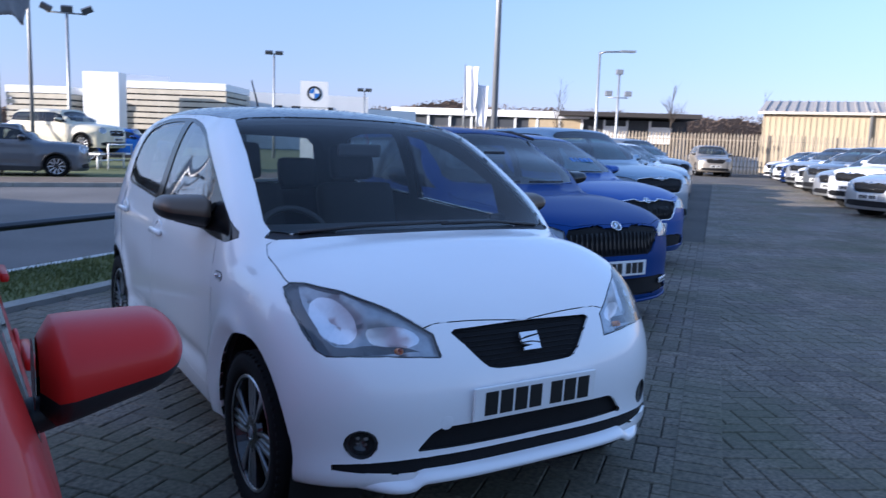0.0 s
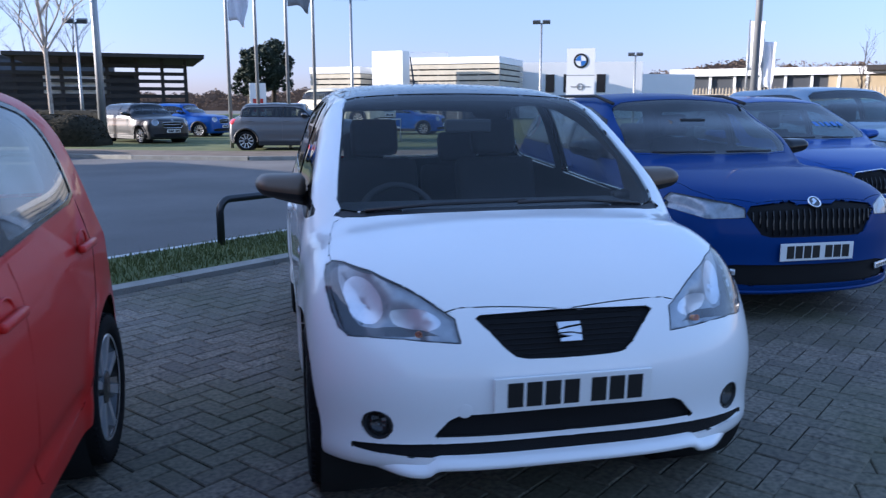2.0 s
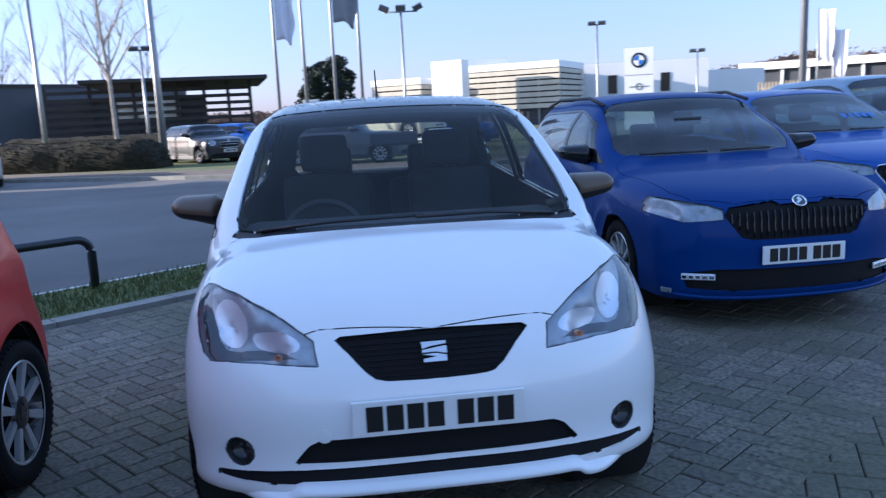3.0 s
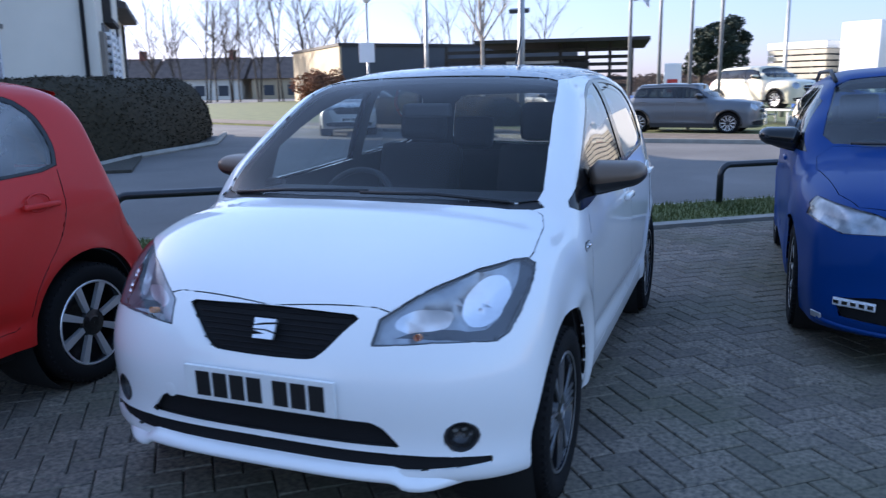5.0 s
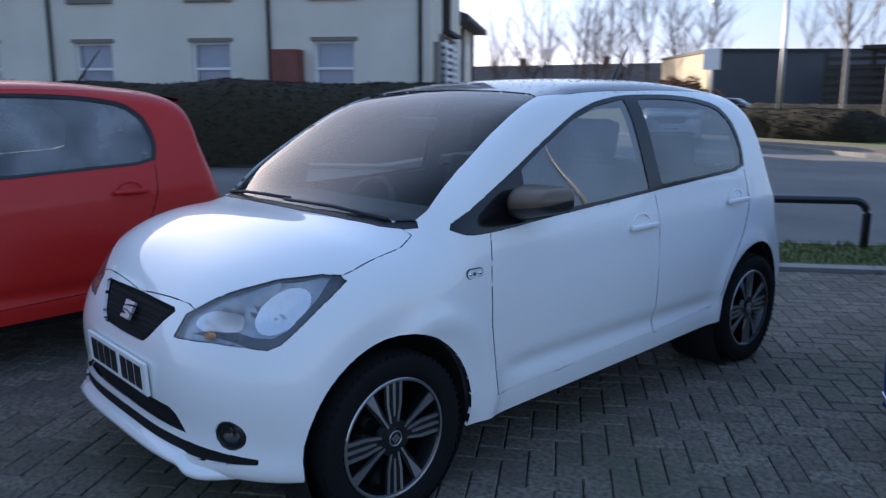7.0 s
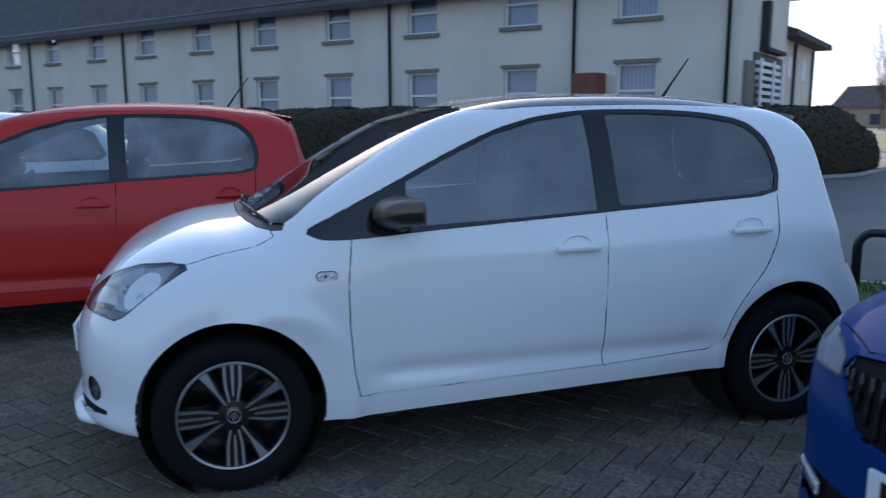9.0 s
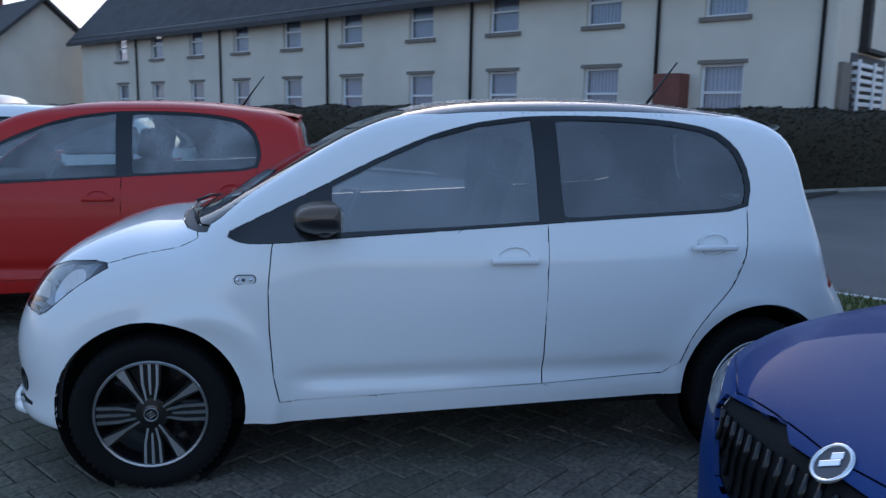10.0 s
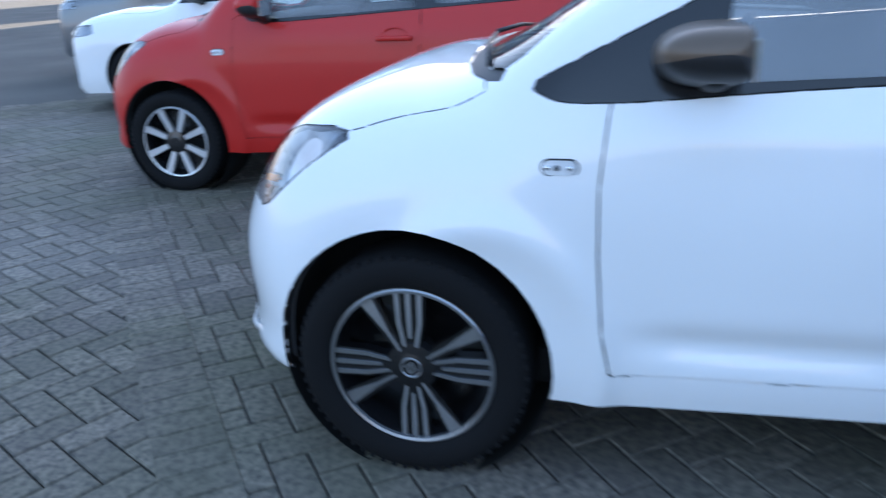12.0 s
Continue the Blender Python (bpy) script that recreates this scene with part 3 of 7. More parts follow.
def wheel(parent, x, y, r, rim, width, style, name="wheel"):
    """A tyre, a dished rim and its spokes, turned outwards."""
    side = 1 if x > 0 else -1
    w = new(name)
    w.empty_display_size = 0.1
    w.parent = parent
    w.matrix_basis = Matrix.Translation((x, y, r)) @ Matrix.Diagonal((side, 1, 1, 1))
    h = width / 2
    key = (style, r, rim, width)
    if key not in WHEELS:
        prof = [(-h * .55, rim * .98), (-h * .95, rim + .012), (-h, (r + rim) / 2), (-h * .92, r - .012), (-h * .75, r - .002), (-h * .3, r), (0, r), (h * .3, r),
                (h * .75, r - .002), (h * .92, r - .012), (h, (r + rim) / 2 + .01), (h * .97, rim + .02), (h * .86, rim + .004), (h * .7, rim * .985)]
        tyre = lathe_data(prof, 48)
        grooves = []
        for k in range(60):
            g = box_data(h * .80, h * .93, -.006, .006, r - .016, r - .004)
            grooves.append(moved(g, Matrix.Rotation(2 * math.pi * k / 60, 4, 'X')))
        barrel = lathe_data([(h * .86, rim + .002), (h * .88, rim - .004), (h * .80, rim - .012), (h * .30, rim - .03), (-h * .6, rim - .03), (-h * .62, .02)], 48)
        hub = lathe_data([(h * .62, .070), (h * .80, .062), (h * .84, .036), (h * .86, .028), (h * .86, .001)], 24)
        edge = lathe_data([(h * .86, rim + .001), (h * .90, rim - .003), (h * .88, rim - .010)], 48)
        dark, bright = [barrel, hub], [edge]
        if style == "sport":
            blade = lambda pts, x0, x1: ([(x, y, z) for x in (x0, x1) for y, z in pts], [tuple(range(len(pts))), tuple(range(2 * len(pts) - 1, len(pts) - 1, -1))] +
                                         [(k, k + len(pts), (k + 1) % len(pts) + len(pts), (k + 1) % len(pts)) for k in range(len(pts))])
            R = rim - .007
            for k in range(4):
                m = Matrix.Rotation(math.pi / 2 * k, 4, 'X')
                dark.append(moved(blade([(-.040, R), (.040, R), (.036, .11), (.016, .03), (-.016, .03), (-.036, .11)], h * .45, h * .76), m))
                for o in (-.028, 0, .028):
                    bright.append(moved(blade([(o - .0055, R), (o + .0055, R), (o * .92 + .0045, .115), (o * .92 - .0045, .115)], h * .70, h * .81), m))
                    if o:
                        bright.append(moved(blade([(o * .92 - .0045, .115), (o * .92 + .0045, .115), (o * .42 + .0035, .040), (o * .42 - .0035, .040)], h * .70, h * .81), m))
                    else:
                        bright.append(moved(blade([(-.0045, .115), (.0045, .115), (.003, .075), (-.003, .075)], h * .70, h * .81), m))
                m2 = Matrix.Rotation(math.pi / 2 * k + radians(32), 4, 'X')
                dark.append(moved(blade([(-.024, R), (.024, R), (.010, .04), (-.010, .04)], h * .45, h * .77), m2))
                bright.append(moved(blade([(-.017, R), (.017, R), (.004, .105), (-.004, .105)], h * .70, h * .82), m2))
                bright.append(moved(blade([(-.004, .105), (.004, .105), (.0035, .045), (-.0035, .045)], h * .70, h * .82), m2))
            bright.append(lathe_data([(h * .855, .0275), (h * .875, .026), (h * .875, .0235), (h * .86, .022)], 24))
            for o in (-.009, 0, .009):
                bright.append(moved(box_data(h * .86, h * .88, -.013, .013, o - .002, o + .002), Matrix.Rotation(.6, 4, 'X')))
        else:
            count = {"eight": 8, "five": 5, "ten": 10}[style]
            for k in range(count):
                m = Matrix.Rotation(2 * math.pi * (k + .5) / count, 4, 'X')
                wi, wo = (.012, .019) if count < 10 else (.010, .015)
                if count == 5:
                    wi, wo = .034, .042
                vs = [(h * .74, -wi, .03), (h * .74, wi, .03), (h * .84, wo, rim - .008), (h * .84, -wo, rim - .008),
                      (h * .50, -wi, .03), (h * .50, wi, .03), (h * .60, wo, rim - .008), (h * .60, -wo, rim - .008)]
                bright.append(moved((vs, [(0, 1, 2, 3), (7, 6, 5, 4), (0, 4, 5, 1), (1, 5, 6, 2), (2, 6, 7, 3), (3, 7, 4, 0)]), m))
            bright.append(lathe_data([(h * .60, .055), (h * .80, .050), (h * .84, .030), (h * .84, .001)], 20))
        WHEELS[key] = (mesh_of("tyre", *join(tyre, *grooves), M["rubber"], True), mesh_of("rim", *join(*dark), M["rim_black"]),
                       mesh_of("spokes", *join(*bright), M["alloy" if style == "sport" else "alloy2"]))
        for p in WHEELS[key][0].polygons[-360:]:
            p.use_smooth = False
    tyre, rim_me, spoke = WHEELS[key]
    put_mesh("tyre", tyre, w)
    put_mesh("rim", rim_me, w)
    put_mesh("spokes", spoke, w, "bright machined spokes")
    return w


WHEELS = {}


def number_plate(parent, y, z, tilt=0.0, width=0.52):
    """A white plate with plain dark bars where the characters stand."""
    pl = part("number_plate", box_bm(-width / 2, width / 2, -.006, .006, -.0555, .0555, .003), M["plate"], parent, m=pose(0, y, z, tilt))
    x = -0.218
    for k in range(7):
        put_mesh("plate_bar", mesh_of("plate_bar", *box_data(x, x + .050, -.0085, -.005, -.0395, .0395), M["ink"]), pl)
        x += 0.061 if k != 3 else 0.090
    return pl


def seat(parent, x, y, mats, z=0.42, wide=0.46, back=0.62, name="seat"):
    s = new(name)
    s.empty_display_size = .1
    s.parent = parent
    s.matrix_basis = pose(x, y, z)
    part("cushion", box_bm(-wide / 2, wide / 2, -.26, .24, -.08, .08, .05), mats["cloth"], s, smooth=True)
    part("backrest", box_bm(-wide / 2, wide / 2, -.07, .07, 0, back, .055), mats["cloth"], s, smooth=True, m=pose(0, .26, .04, -18))
    part("headrest", box_bm(-.13, .13, -.05, .05, 0, .20, .04), mats["cloth"], s, smooth=True, m=pose(0, .26 + back * .31 + .01, back + .03, -12))


def cabin(car, s, mats):
    """Seats, dashboard, steering wheel and interior mirror."""
    c = s["cabin"]
    for x in (-c["x"], c["x"]):
        seat(car, x, c["front"], mats, z=c["z"], name="front_seat", back=c.get("back", .60))
        seat(car, x * .92, c["rear"], mats, z=c["z"] + .04, wide=.52, back=.46, name="rear_seat")
    part("dashboard", box_bm(-c["dash"][0], c["dash"][0], c["dash"][1], c["dash"][2], .55, c["dash"][3], .05), mats["dash"], car, smooth=True)
    ring = [(0.18 * math.cos(a), 0.18 * math.sin(a), 0) for a in np.linspace(0, 2 * math.pi, 28)]
    data = [tube_data(ring, .015, 8), box_data(-.17, .17, -.02, .02, -.012, .012), box_data(-.02, .02, -.17, 0, -.012, .012), lathe_data([(-.02, .055), (.02, .05), (.02, .001)], 16, "z")]
    put_mesh("steering_wheel", mesh_of("steering_wheel", *join(*data), mats["dash"], True), car, m=pose(-c["x"], c["dash"][2] + .12, c["z"] + .38, 62))
    part("interior_mirror", box_bm(-.11, .11, -.015, .015, -.03, .03, .012), mats["dash"], car, m=pose(0, *c["mirror"]))
    part("floor_pan", box_bm(-.66, .66, s["ends"][0] + .1, s["ends"][1] - .1, .20, .30, .02), M["seam"], car)


def arches(car, s):
    for wy, wz, wr in s["wheels"]:
        for side in (1, -1):
            prof = [(side * x, r) for x, r in ((.50, .02), (.50, wr + .004), (.70, wr + .004), (s["liner"], wr - .002))]
            v, f = lathe_data(prof, 40)
            put_mesh("arch_liner", mesh_of("arch_liner", v, f, M["seam"], True), car, m=pose(0, wy, wz))


def door_mirror(car, x, y, z, mats, cap="brown", side=1, size=(1.12, 1.06, .84)):
    """A rounded shell on a stalk, with its glass at the back and a dark lower half."""
    g = new("door_mirror")
    g.empty_display_size = .05
    g.parent = car
    g.matrix_basis = Matrix.Translation((x * side, y, z)) @ Matrix.Diagonal((side * size[0], size[1], size[2], 1))
    nu, nv = 20, 24
    def shape(lo, hi):
        verts, faces = [], []
        for i in range(nu + 1):
            t = 1 - (1 - i / nu) ** 2
            px = -0.01 + 0.215 * t
            tip = math.sqrt(max(0, 1 - max(0, (t - .72) / .28) ** 2.4))
            hgt = 0.090 * (1 - .35 * (1 - min(1, t / .12)) ** 2) * (1 - .36 * t) * tip
            dep = 0.082 * (1 - .6 * (1 - min(1, t / .15)) ** 2) * (.25 + .75 * tip) * (tip > 0)
            for j in range(nv + 1):
                w = lo + (hi - lo) * j / nv
                cy, cz = math.cos(w), math.sin(w)
                pw = 2.3 if cy > 0 else 8.0
                k = (abs(cy) ** pw + abs(cz) ** pw) ** (-1 / pw)
                verts.append((px, -dep * cy * k * (1.25 if cy > 0 else .5) + .02 * t, hgt * cz * k + .030 * t))
        for i in range(nu):
            for j in range(nv):
                a = i * (nv + 1) + j
                faces.append((a, a + nv + 1, a + nv + 2, a + 1))
        return verts, faces
    put_mesh("mirror_cap", mesh_of("mirror_cap", *shape(-.30, math.pi + .22), mats[cap], True), g)
    put_mesh("mirror_base", mesh_of("mirror_base", *join(shape(math.pi + .22, 2 * math.pi - .30), tube_data([(-.10, .02, -.095), (-.04, .012, -.080), (.03, .008, -.062), (.12, .008, -.038)], [.034, .032, .028, .018], 12)), mats["plastic"], True), g)
    ends = []
    for t in (0.0,):
        px = -0.01 + .215 * t
        hgt, dep = 0.090 * .65, .082 * .4
        ring = []
        for k in range(24):
            w = 2 * math.pi * k / 24
            cy, cz = math.cos(w), math.sin(w)
            q = (abs(cy) ** 2.4 + abs(cz) ** 2.4) ** (-1 / 2.4)
            ring.append((px + (.006 if t else -.006), (-dep * cy * q * (1.25 if cy > 0 else .8)) + .02 * t, hgt * cz * q + .030 * t))
        ends.append((ring, [tuple(range(24))]))
    for e in ends:
        put_mesh("mirror_end", mesh_of("mirror_end", *e, mats[cap]), g)
    part("mirror_glass", box_bm(.020, .165, .058, .064, -.040, .055, .0), M["mirror"], g)
    return g


def door_handle(car, x, y, z, mats, side):
    g = box_bm(-.012, .012, -.095, .095, -.013, .013, .009)
    h = part("door_handle", g, mats["paint"], car, smooth=True, m=pose((x + .022) * side, y, z))
    # raised ring added to catch a highlight where the handle recess would be
    ring = [(-.020 * side, .062 * math.cos(a), .012 + .040 * math.sin(a)) for a in np.linspace(0, 2 * math.pi, 25)]
    v, f = tube_data(ring, .0045, 6, cap=False)
    put_mesh("handle_cup", mesh_of("handle_cup", v, f, mats["paint"], True), h)
    return h


def wiper(car, path, r=.009):
    return tube("wiper", path, r, M["plastic"], car, 6)


# -- the small five-door hatchback (white and red) --
def city_spec(tip=.27):
    dlo = [(.27, .950), (.345, .919), (.50, .922), (.72, .940), (1.10, .962), (1.49, .985), (1.9, 1.008), (2.345, 1.032), (2.37, 1.12), (2.36, 1.20),
           (2.325, 1.285), (2.24, 1.355), (2.05, 1.388), (1.80, 1.402), (1.46, 1.398), (1.24, 1.370), (1.04, 1.315), (.83, 1.225), (.61, 1.115), (.40, 1.015)]
    front_glass = [(.66, .958), (1.10, .975), (1.465, .995), (1.455, 1.382), (1.24, 1.352), (1.04, 1.297), (.83, 1.205), (.67, 1.125)]
    rear_glass = [(1.5645, 1.022), (1.582, 1.006), (1.9, 1.022), (2.325, 1.045), (2.345, 1.12), (2.335, 1.195), (2.30, 1.27), (2.22, 1.335), (2.04, 1.368), (1.80, 1.382), (1.570, 1.382), (1.5555, 1.368)]
    if tip > .3:
        dlo = [(tip, .985), (tip + .04, .950), (tip + .10, .944)] + dlo[3:-1] + [(tip + .03, 1.035)]
    dlo, rear_glass = rounded(dlo, 1, .2), rounded(rear_glass, 1, .2)
    arch_f, arch_r = circle(0, .305, .338), circle(2.42, .305, .345)
    front_door = [(.445, .90), (.43, .75), (.432, .60), (.445, .42), (.465, .322), (1.485, .350), (1.49, .6), (1.50, 1.02), (1.1, 1.01), (.6, 1.0), (.46, .97)]
    rear_door = [(1.50, 1.03), (1.49, .6), (1.485, .350), (1.99, .376), (2.06, .42), (2.10, .52), (2.18, .63), (2.27, .73), (2.325, .85), (2.34, .94), (2.345, 1.06)]
    lamp = [(-.075, .645), (.09, .657), (.20, .656), (.272, .651), (.312, .668), (.352, .705), (.402, .757), (.448, .803), (.472, .830), (.452, .846), (.40, .851), (.265, .837), (.136, .800), (.08, .778), (0, .737), (-.04, .714)]
    band = [(-.015, .668), (.05, .694), (.12, .704), (.20, .690), (.265, .690), (.31, .712), (.355, .757), (.40, .806), (.425, .849), (.45, .846), (.470, .830), (.447, .804), (.401, .758), (.351, .706), (.311, .669), (.271, .652), (.19, .657), (.13, .672), (.06, .676)]
    dish = lambda cx, cz, a, b, turn: [(cx + a * math.cos(w) * math.cos(turn) - b * math.sin(w) * math.sin(turn), cz + a * math.cos(w) * math.sin(turn) + b * math.sin(w) * math.cos(turn)) for w in np.linspace(0, 2 * math.pi, 25)[:-1]]
    bowl_out, bowl_in = dish(.285, .767, .100, .056, .45), dish(.078, .718, .086, .029, .22)
    screen = [(0, .098), (.2, .100), (.42, .125), (.575, .165), (.645, .215), (.656, .26), (.634, .42), (.606, .60), (.579, .80), (.554, .935), (.50, .965), (.3, .985), (0, .99)]
    roof = [(0, .97), (.3, .965), (.50, .945), (.550, .935), (.566, 1.10), (.572, 1.5), (.565, 2.0), (.545, 2.30), (.50, 2.40), (0, 2.42)]
    cowl = [(0, .060), (.2, .062), (.42, .085), (.57, .124), (.64, .168), (.672, .205), (.650, .215), (.58, .165), (.42, .125), (.2, .100), (0, .098)]
    hood = [(0, .058), (.2, .060), (.42, .083), (.57, .122), (.635, .165), (.676, .172), (.696, .11), (.708, 0.0), (.716, -.10), (.712, -.18), (.66, -.34), (.55, -.44), (.44, -.478),
            (.345, -.474), (.300, -.478), (0, -.496)]
    grille = [(0, .726), (.280, .720), (.296, .712), (.254, .672), (.208, .622), (.180, .601), (.15, .594), (0, .590)]
    slot1 = [(0, .428), (.358, .424), (.392, .408), (.436, .358), (.425, .352), (0, .350)]
    slot2 = [(0, .334), (.43, .332), (.60, .324), (.684, .317), (.684, .301), (.60, .295), (.50, .290), (.30, .288), (0, .288)]
    rear_glass_back = rounded([(0, 1.35), (.47, 1.34), (.53, 1.28), (.575, 1.06), (.55, 1.02), (0, 1.0)], 0)
    tail = [(2.60, 1.20), (2.66, 1.20), (2.95, .72), (2.72, .70), (2.64, .9)]
    R = [("void", "side", arch_f, lambda c, n: c.x > .35 and c.z < .75), ("void", "side", arch_r, lambda c, n: c.x > .35 and c.z < .75),
         ("front_window", "side", front_glass, SIDE), ("rear_window", "side", rear_glass, SIDE), ("window_trim", "side", dlo, SIDE),
         ("lamp_band", 40, band, lambda c, n: c.y < .1 and n.y < .35),
         ("lamp_bowl", 40, bowl_out, lambda c, n: c.y < .1 and n.y < .35), ("lamp_bowl", 40, bowl_in, lambda c, n: c.y < .1 and n.y < .35), ("headlight_lens", 40, lamp, lambda c, n: c.y < .1 and n.y < .35),
         ("grille", "front", grille, FRONT), ("lower_intake", "front", slot1, FRONT), ("bumper_strip", "front", slot2, FRONT),
         ("fog_lamp", "front", circle(.607, .385, .046, 24), FRONT),
         ("windscreen", "top", screen, lambda c, n: c.z > .9 and c.y < 1.1), ("roof_panel", "top", roof, lambda c, n: c.z > 1.25 and n.z > .6),
         ("cowl_panel", "top", cowl, lambda c, n: c.z > .85 and c.y < .3),
         ("bonnet", "top", hood, lambda c, n: c.z > .6 and c.y < .3 and n.z > .25),
         ("front_door", "side", front_door, SIDE), ("rear_door", "side", rear_door, SIDE),
         ("tailgate_window", "front", rear_glass_back, BACK), ("tail_light", "side", tail, lambda c, n: c.y > 2.74 and c.x > .40)]
    P = [("shell", "both", "paint", {}), ("bonnet", "both", "paint", {}), ("cowl_panel", "both", "plastic", dict(inset=0, sink=.006)), ("front_door", "pair", "paint", dict(inset=.0028)), ("rear_door", "pair", "paint", dict(inset=.0022)),
         ("roof_panel", "both", "roof", dict(inset=.001)), ("windscreen", "both", "glass", dict(inset=.001, lip=.004, sink=.003)),
         ("front_window", "pair", "side_glass", dict(inset=0, lip=.004, sink=.004)), ("rear_window", "pair", "dark_glass", dict(inset=0, lip=.004, sink=.004)),
         ("window_trim", "pair", "trim", dict(inset=.001, lip=.01)), ("headlight_lens", "pair", "lens", dict(inset=.001, lip=.03)),
         ("grille", "both", "deep", dict(inset=.0, lip=.0, sink=.016)), ("lower_intake", "both", "deep", dict(inset=0, lip=0, sink=.022)),
         ("bumper_strip", "both", "deep", dict(inset=0, lip=0, sink=.010)), ("fog_lamp", "pair", "fog_glass", dict(inset=.001, sink=.004, lip=.02)),
         ("tailgate_window", "both", "dark_glass", dict(inset=.001, lip=.004, sink=.003)), ("tail_light", "pair", "tail", {})]
    return dict(
        profile=[(-.535, .232), (-.582, .252), (-.590, .282), (-.583, .316), (-.577, .36), (-.582, .44), (-.582, .52), (-.564, .60), (-.532, .67), (-.494, .730), (-.425, .808), (-.28, .898), (-.08, .958),
                 (.10, .982), (.155, 1.005), (.34, 1.108), (.56, 1.232), (.78, 1.345), (.97, 1.415), (1.12, 1.448), (1.38, 1.472), (1.70, 1.480), (2.05, 1.470), (2.35, 1.442), (2.56, 1.400),
                 (2.625, 1.36), (2.69, 1.20), (2.78, .98), (2.83, .84), (2.915, .70), (2.975, .58), (2.98, .44), (2.90, .30)],
        ends=(-.325, 2.70), sill=([-.6, .35, 2.04, 3], [.232, .232, .285, .30]),
        width=([.18, .28, .42, .60, .78, .93, 1.03, 1.2, 1.40, 1.50], [.772, .797, .807, .811, .804, .777, .750, .698, .627, .581]),
        plan=([-.62, -.45, -.25, 0.0, .4, 1.2, 2.0, 2.42, 2.7, 3.0], [.985, .993, .997, 1.0, 1.0, 1.003, 1.002, .996, .972, .935]),
        wheels=[(0, .305, .338), (2.42, .305, .345)], liner=.775, crown=.031, bonnet_crown=.020, screen_flat=.9, round=(8, 15), sweep=(.083, .05, 1.15), sweep_power=3.6, groove=(.405, .019),
        regions=R, panels=P, lined=("shell", "front_door", "rear_door", "roof_panel", "tail_light", "window_trim"),
        cabin=dict(x=.34, front=1.12, rear=1.93, z=.46, dash=(.66, .30, .62, .955), mirror=(.80, 1.27)),
        labels={"roof_panel": "black roof panel", "headlight_lens": "clear headlight lens", "grille": "black honeycomb upper grille"})


def weld(verts, faces):
    """Only the points these faces use, shared where they meet."""
    index, out, new_faces = {}, [], []
    for f in faces:
        q = []
        for i in f:
            k = tuple(round(float(c), 5) for c in verts[i])
            if k not in index:
                index[k] = len(out)
                out.append(k)
            if index[k] not in q:
                q.append(index[k])
        if len(q) > 2:
            new_faces.append(tuple(q))
    return out, new_faces


def headlamp(car, s, centre, side, hollow_depth=.052, shell="lamp_shell"):
    """What stands behind a headlight lens: a dark bezel, bright bowls and an amber bulb."""
    groups, pts, nor = CARVED[s["kind"]]
    faces = groups["headlight_lens"]
    v, f, nr = panel(pts, nor, faces, side, inset=.001, lip=0, sink=0)
    deep = []
    for p, n in zip(v, nr):
        hollow = max([max(0.0, 1 - ((abs(p[0]) - x) ** 2 + (p[2] - z) ** 2) / (r * 1.75) ** 2) for (x, z, r), nm, mt in centre if nm == "reflector_bowl"] + [0.0])
        deep.append(np.array(p) - np.array(n) * (.016 + hollow_depth * hollow))
    band = set(groups.get("lamp_band", []))
    bowls = set(groups.get("lamp_bowl", []))
    bowl_faces = [q for q, src in zip(f, faces) if src in bowls]
    h = put_mesh("headlight_bezel", mesh_of("headlight_bezel", *weld(deep, [q for q, src in zip(f, faces) if src not in band | bowls]), M[shell], True), car, "grey bezel behind a clear lens")
    if bowl_faces:
        put_mesh("headlight_reflector", mesh_of("headlight_reflector", *weld(deep, bowl_faces), M["lamp_grey"], True), h, "bright silver reflector bowls")
    if band:
        put_mesh("headlight_band", mesh_of("headlight_band", *weld(deep, [q for q, src in zip(f, faces) if src in band]), M["lamp_dark"], True), h, "dark grey lower bezel")
    v, f, nr = panel(pts, nor, faces, side, inset=.0015, lip=.020, sink=.001)
    put_mesh("headlight_wall", mesh_of("headlight_wall", *weld(v, f[len(faces):]), M["lamp_wall"]), h)
    v, f, nr = panel(pts, nor, faces, side, inset=.003, lip=.005, sink=-.0008)
    put_mesh("headlight_gasket", mesh_of("headlight_gasket", *weld(v, f[len(faces):]), M["plastic"]), h)
    ids = sorted({i for q in faces for i in q})
    for (x, z, r), nm, mt in centre:
        if nm == "reflector_bowl":
            continue
        k = min(ids, key=lambda i: (pts[i][0] - x) ** 2 + (pts[i][2] - z) ** 2)
        n = Vector(nor[k]) + Vector((0, -.9, 0))
        n.normalize()
        n.x *= side
        bowl = lathe_data([(-.030, r * .04), (-.028, r * .22), (-.020, r * .50), (-.006, r * .80), (.008, r), (.004, r * 1.05), (-.02, r * 1.06)], 28, "z")
        put_mesh(nm, mesh_of(nm, *bowl, M[mt], True), h, m=facing(Vector((pts[k][0] * side, pts[k][1], pts[k][2])), n, .022))
    return h


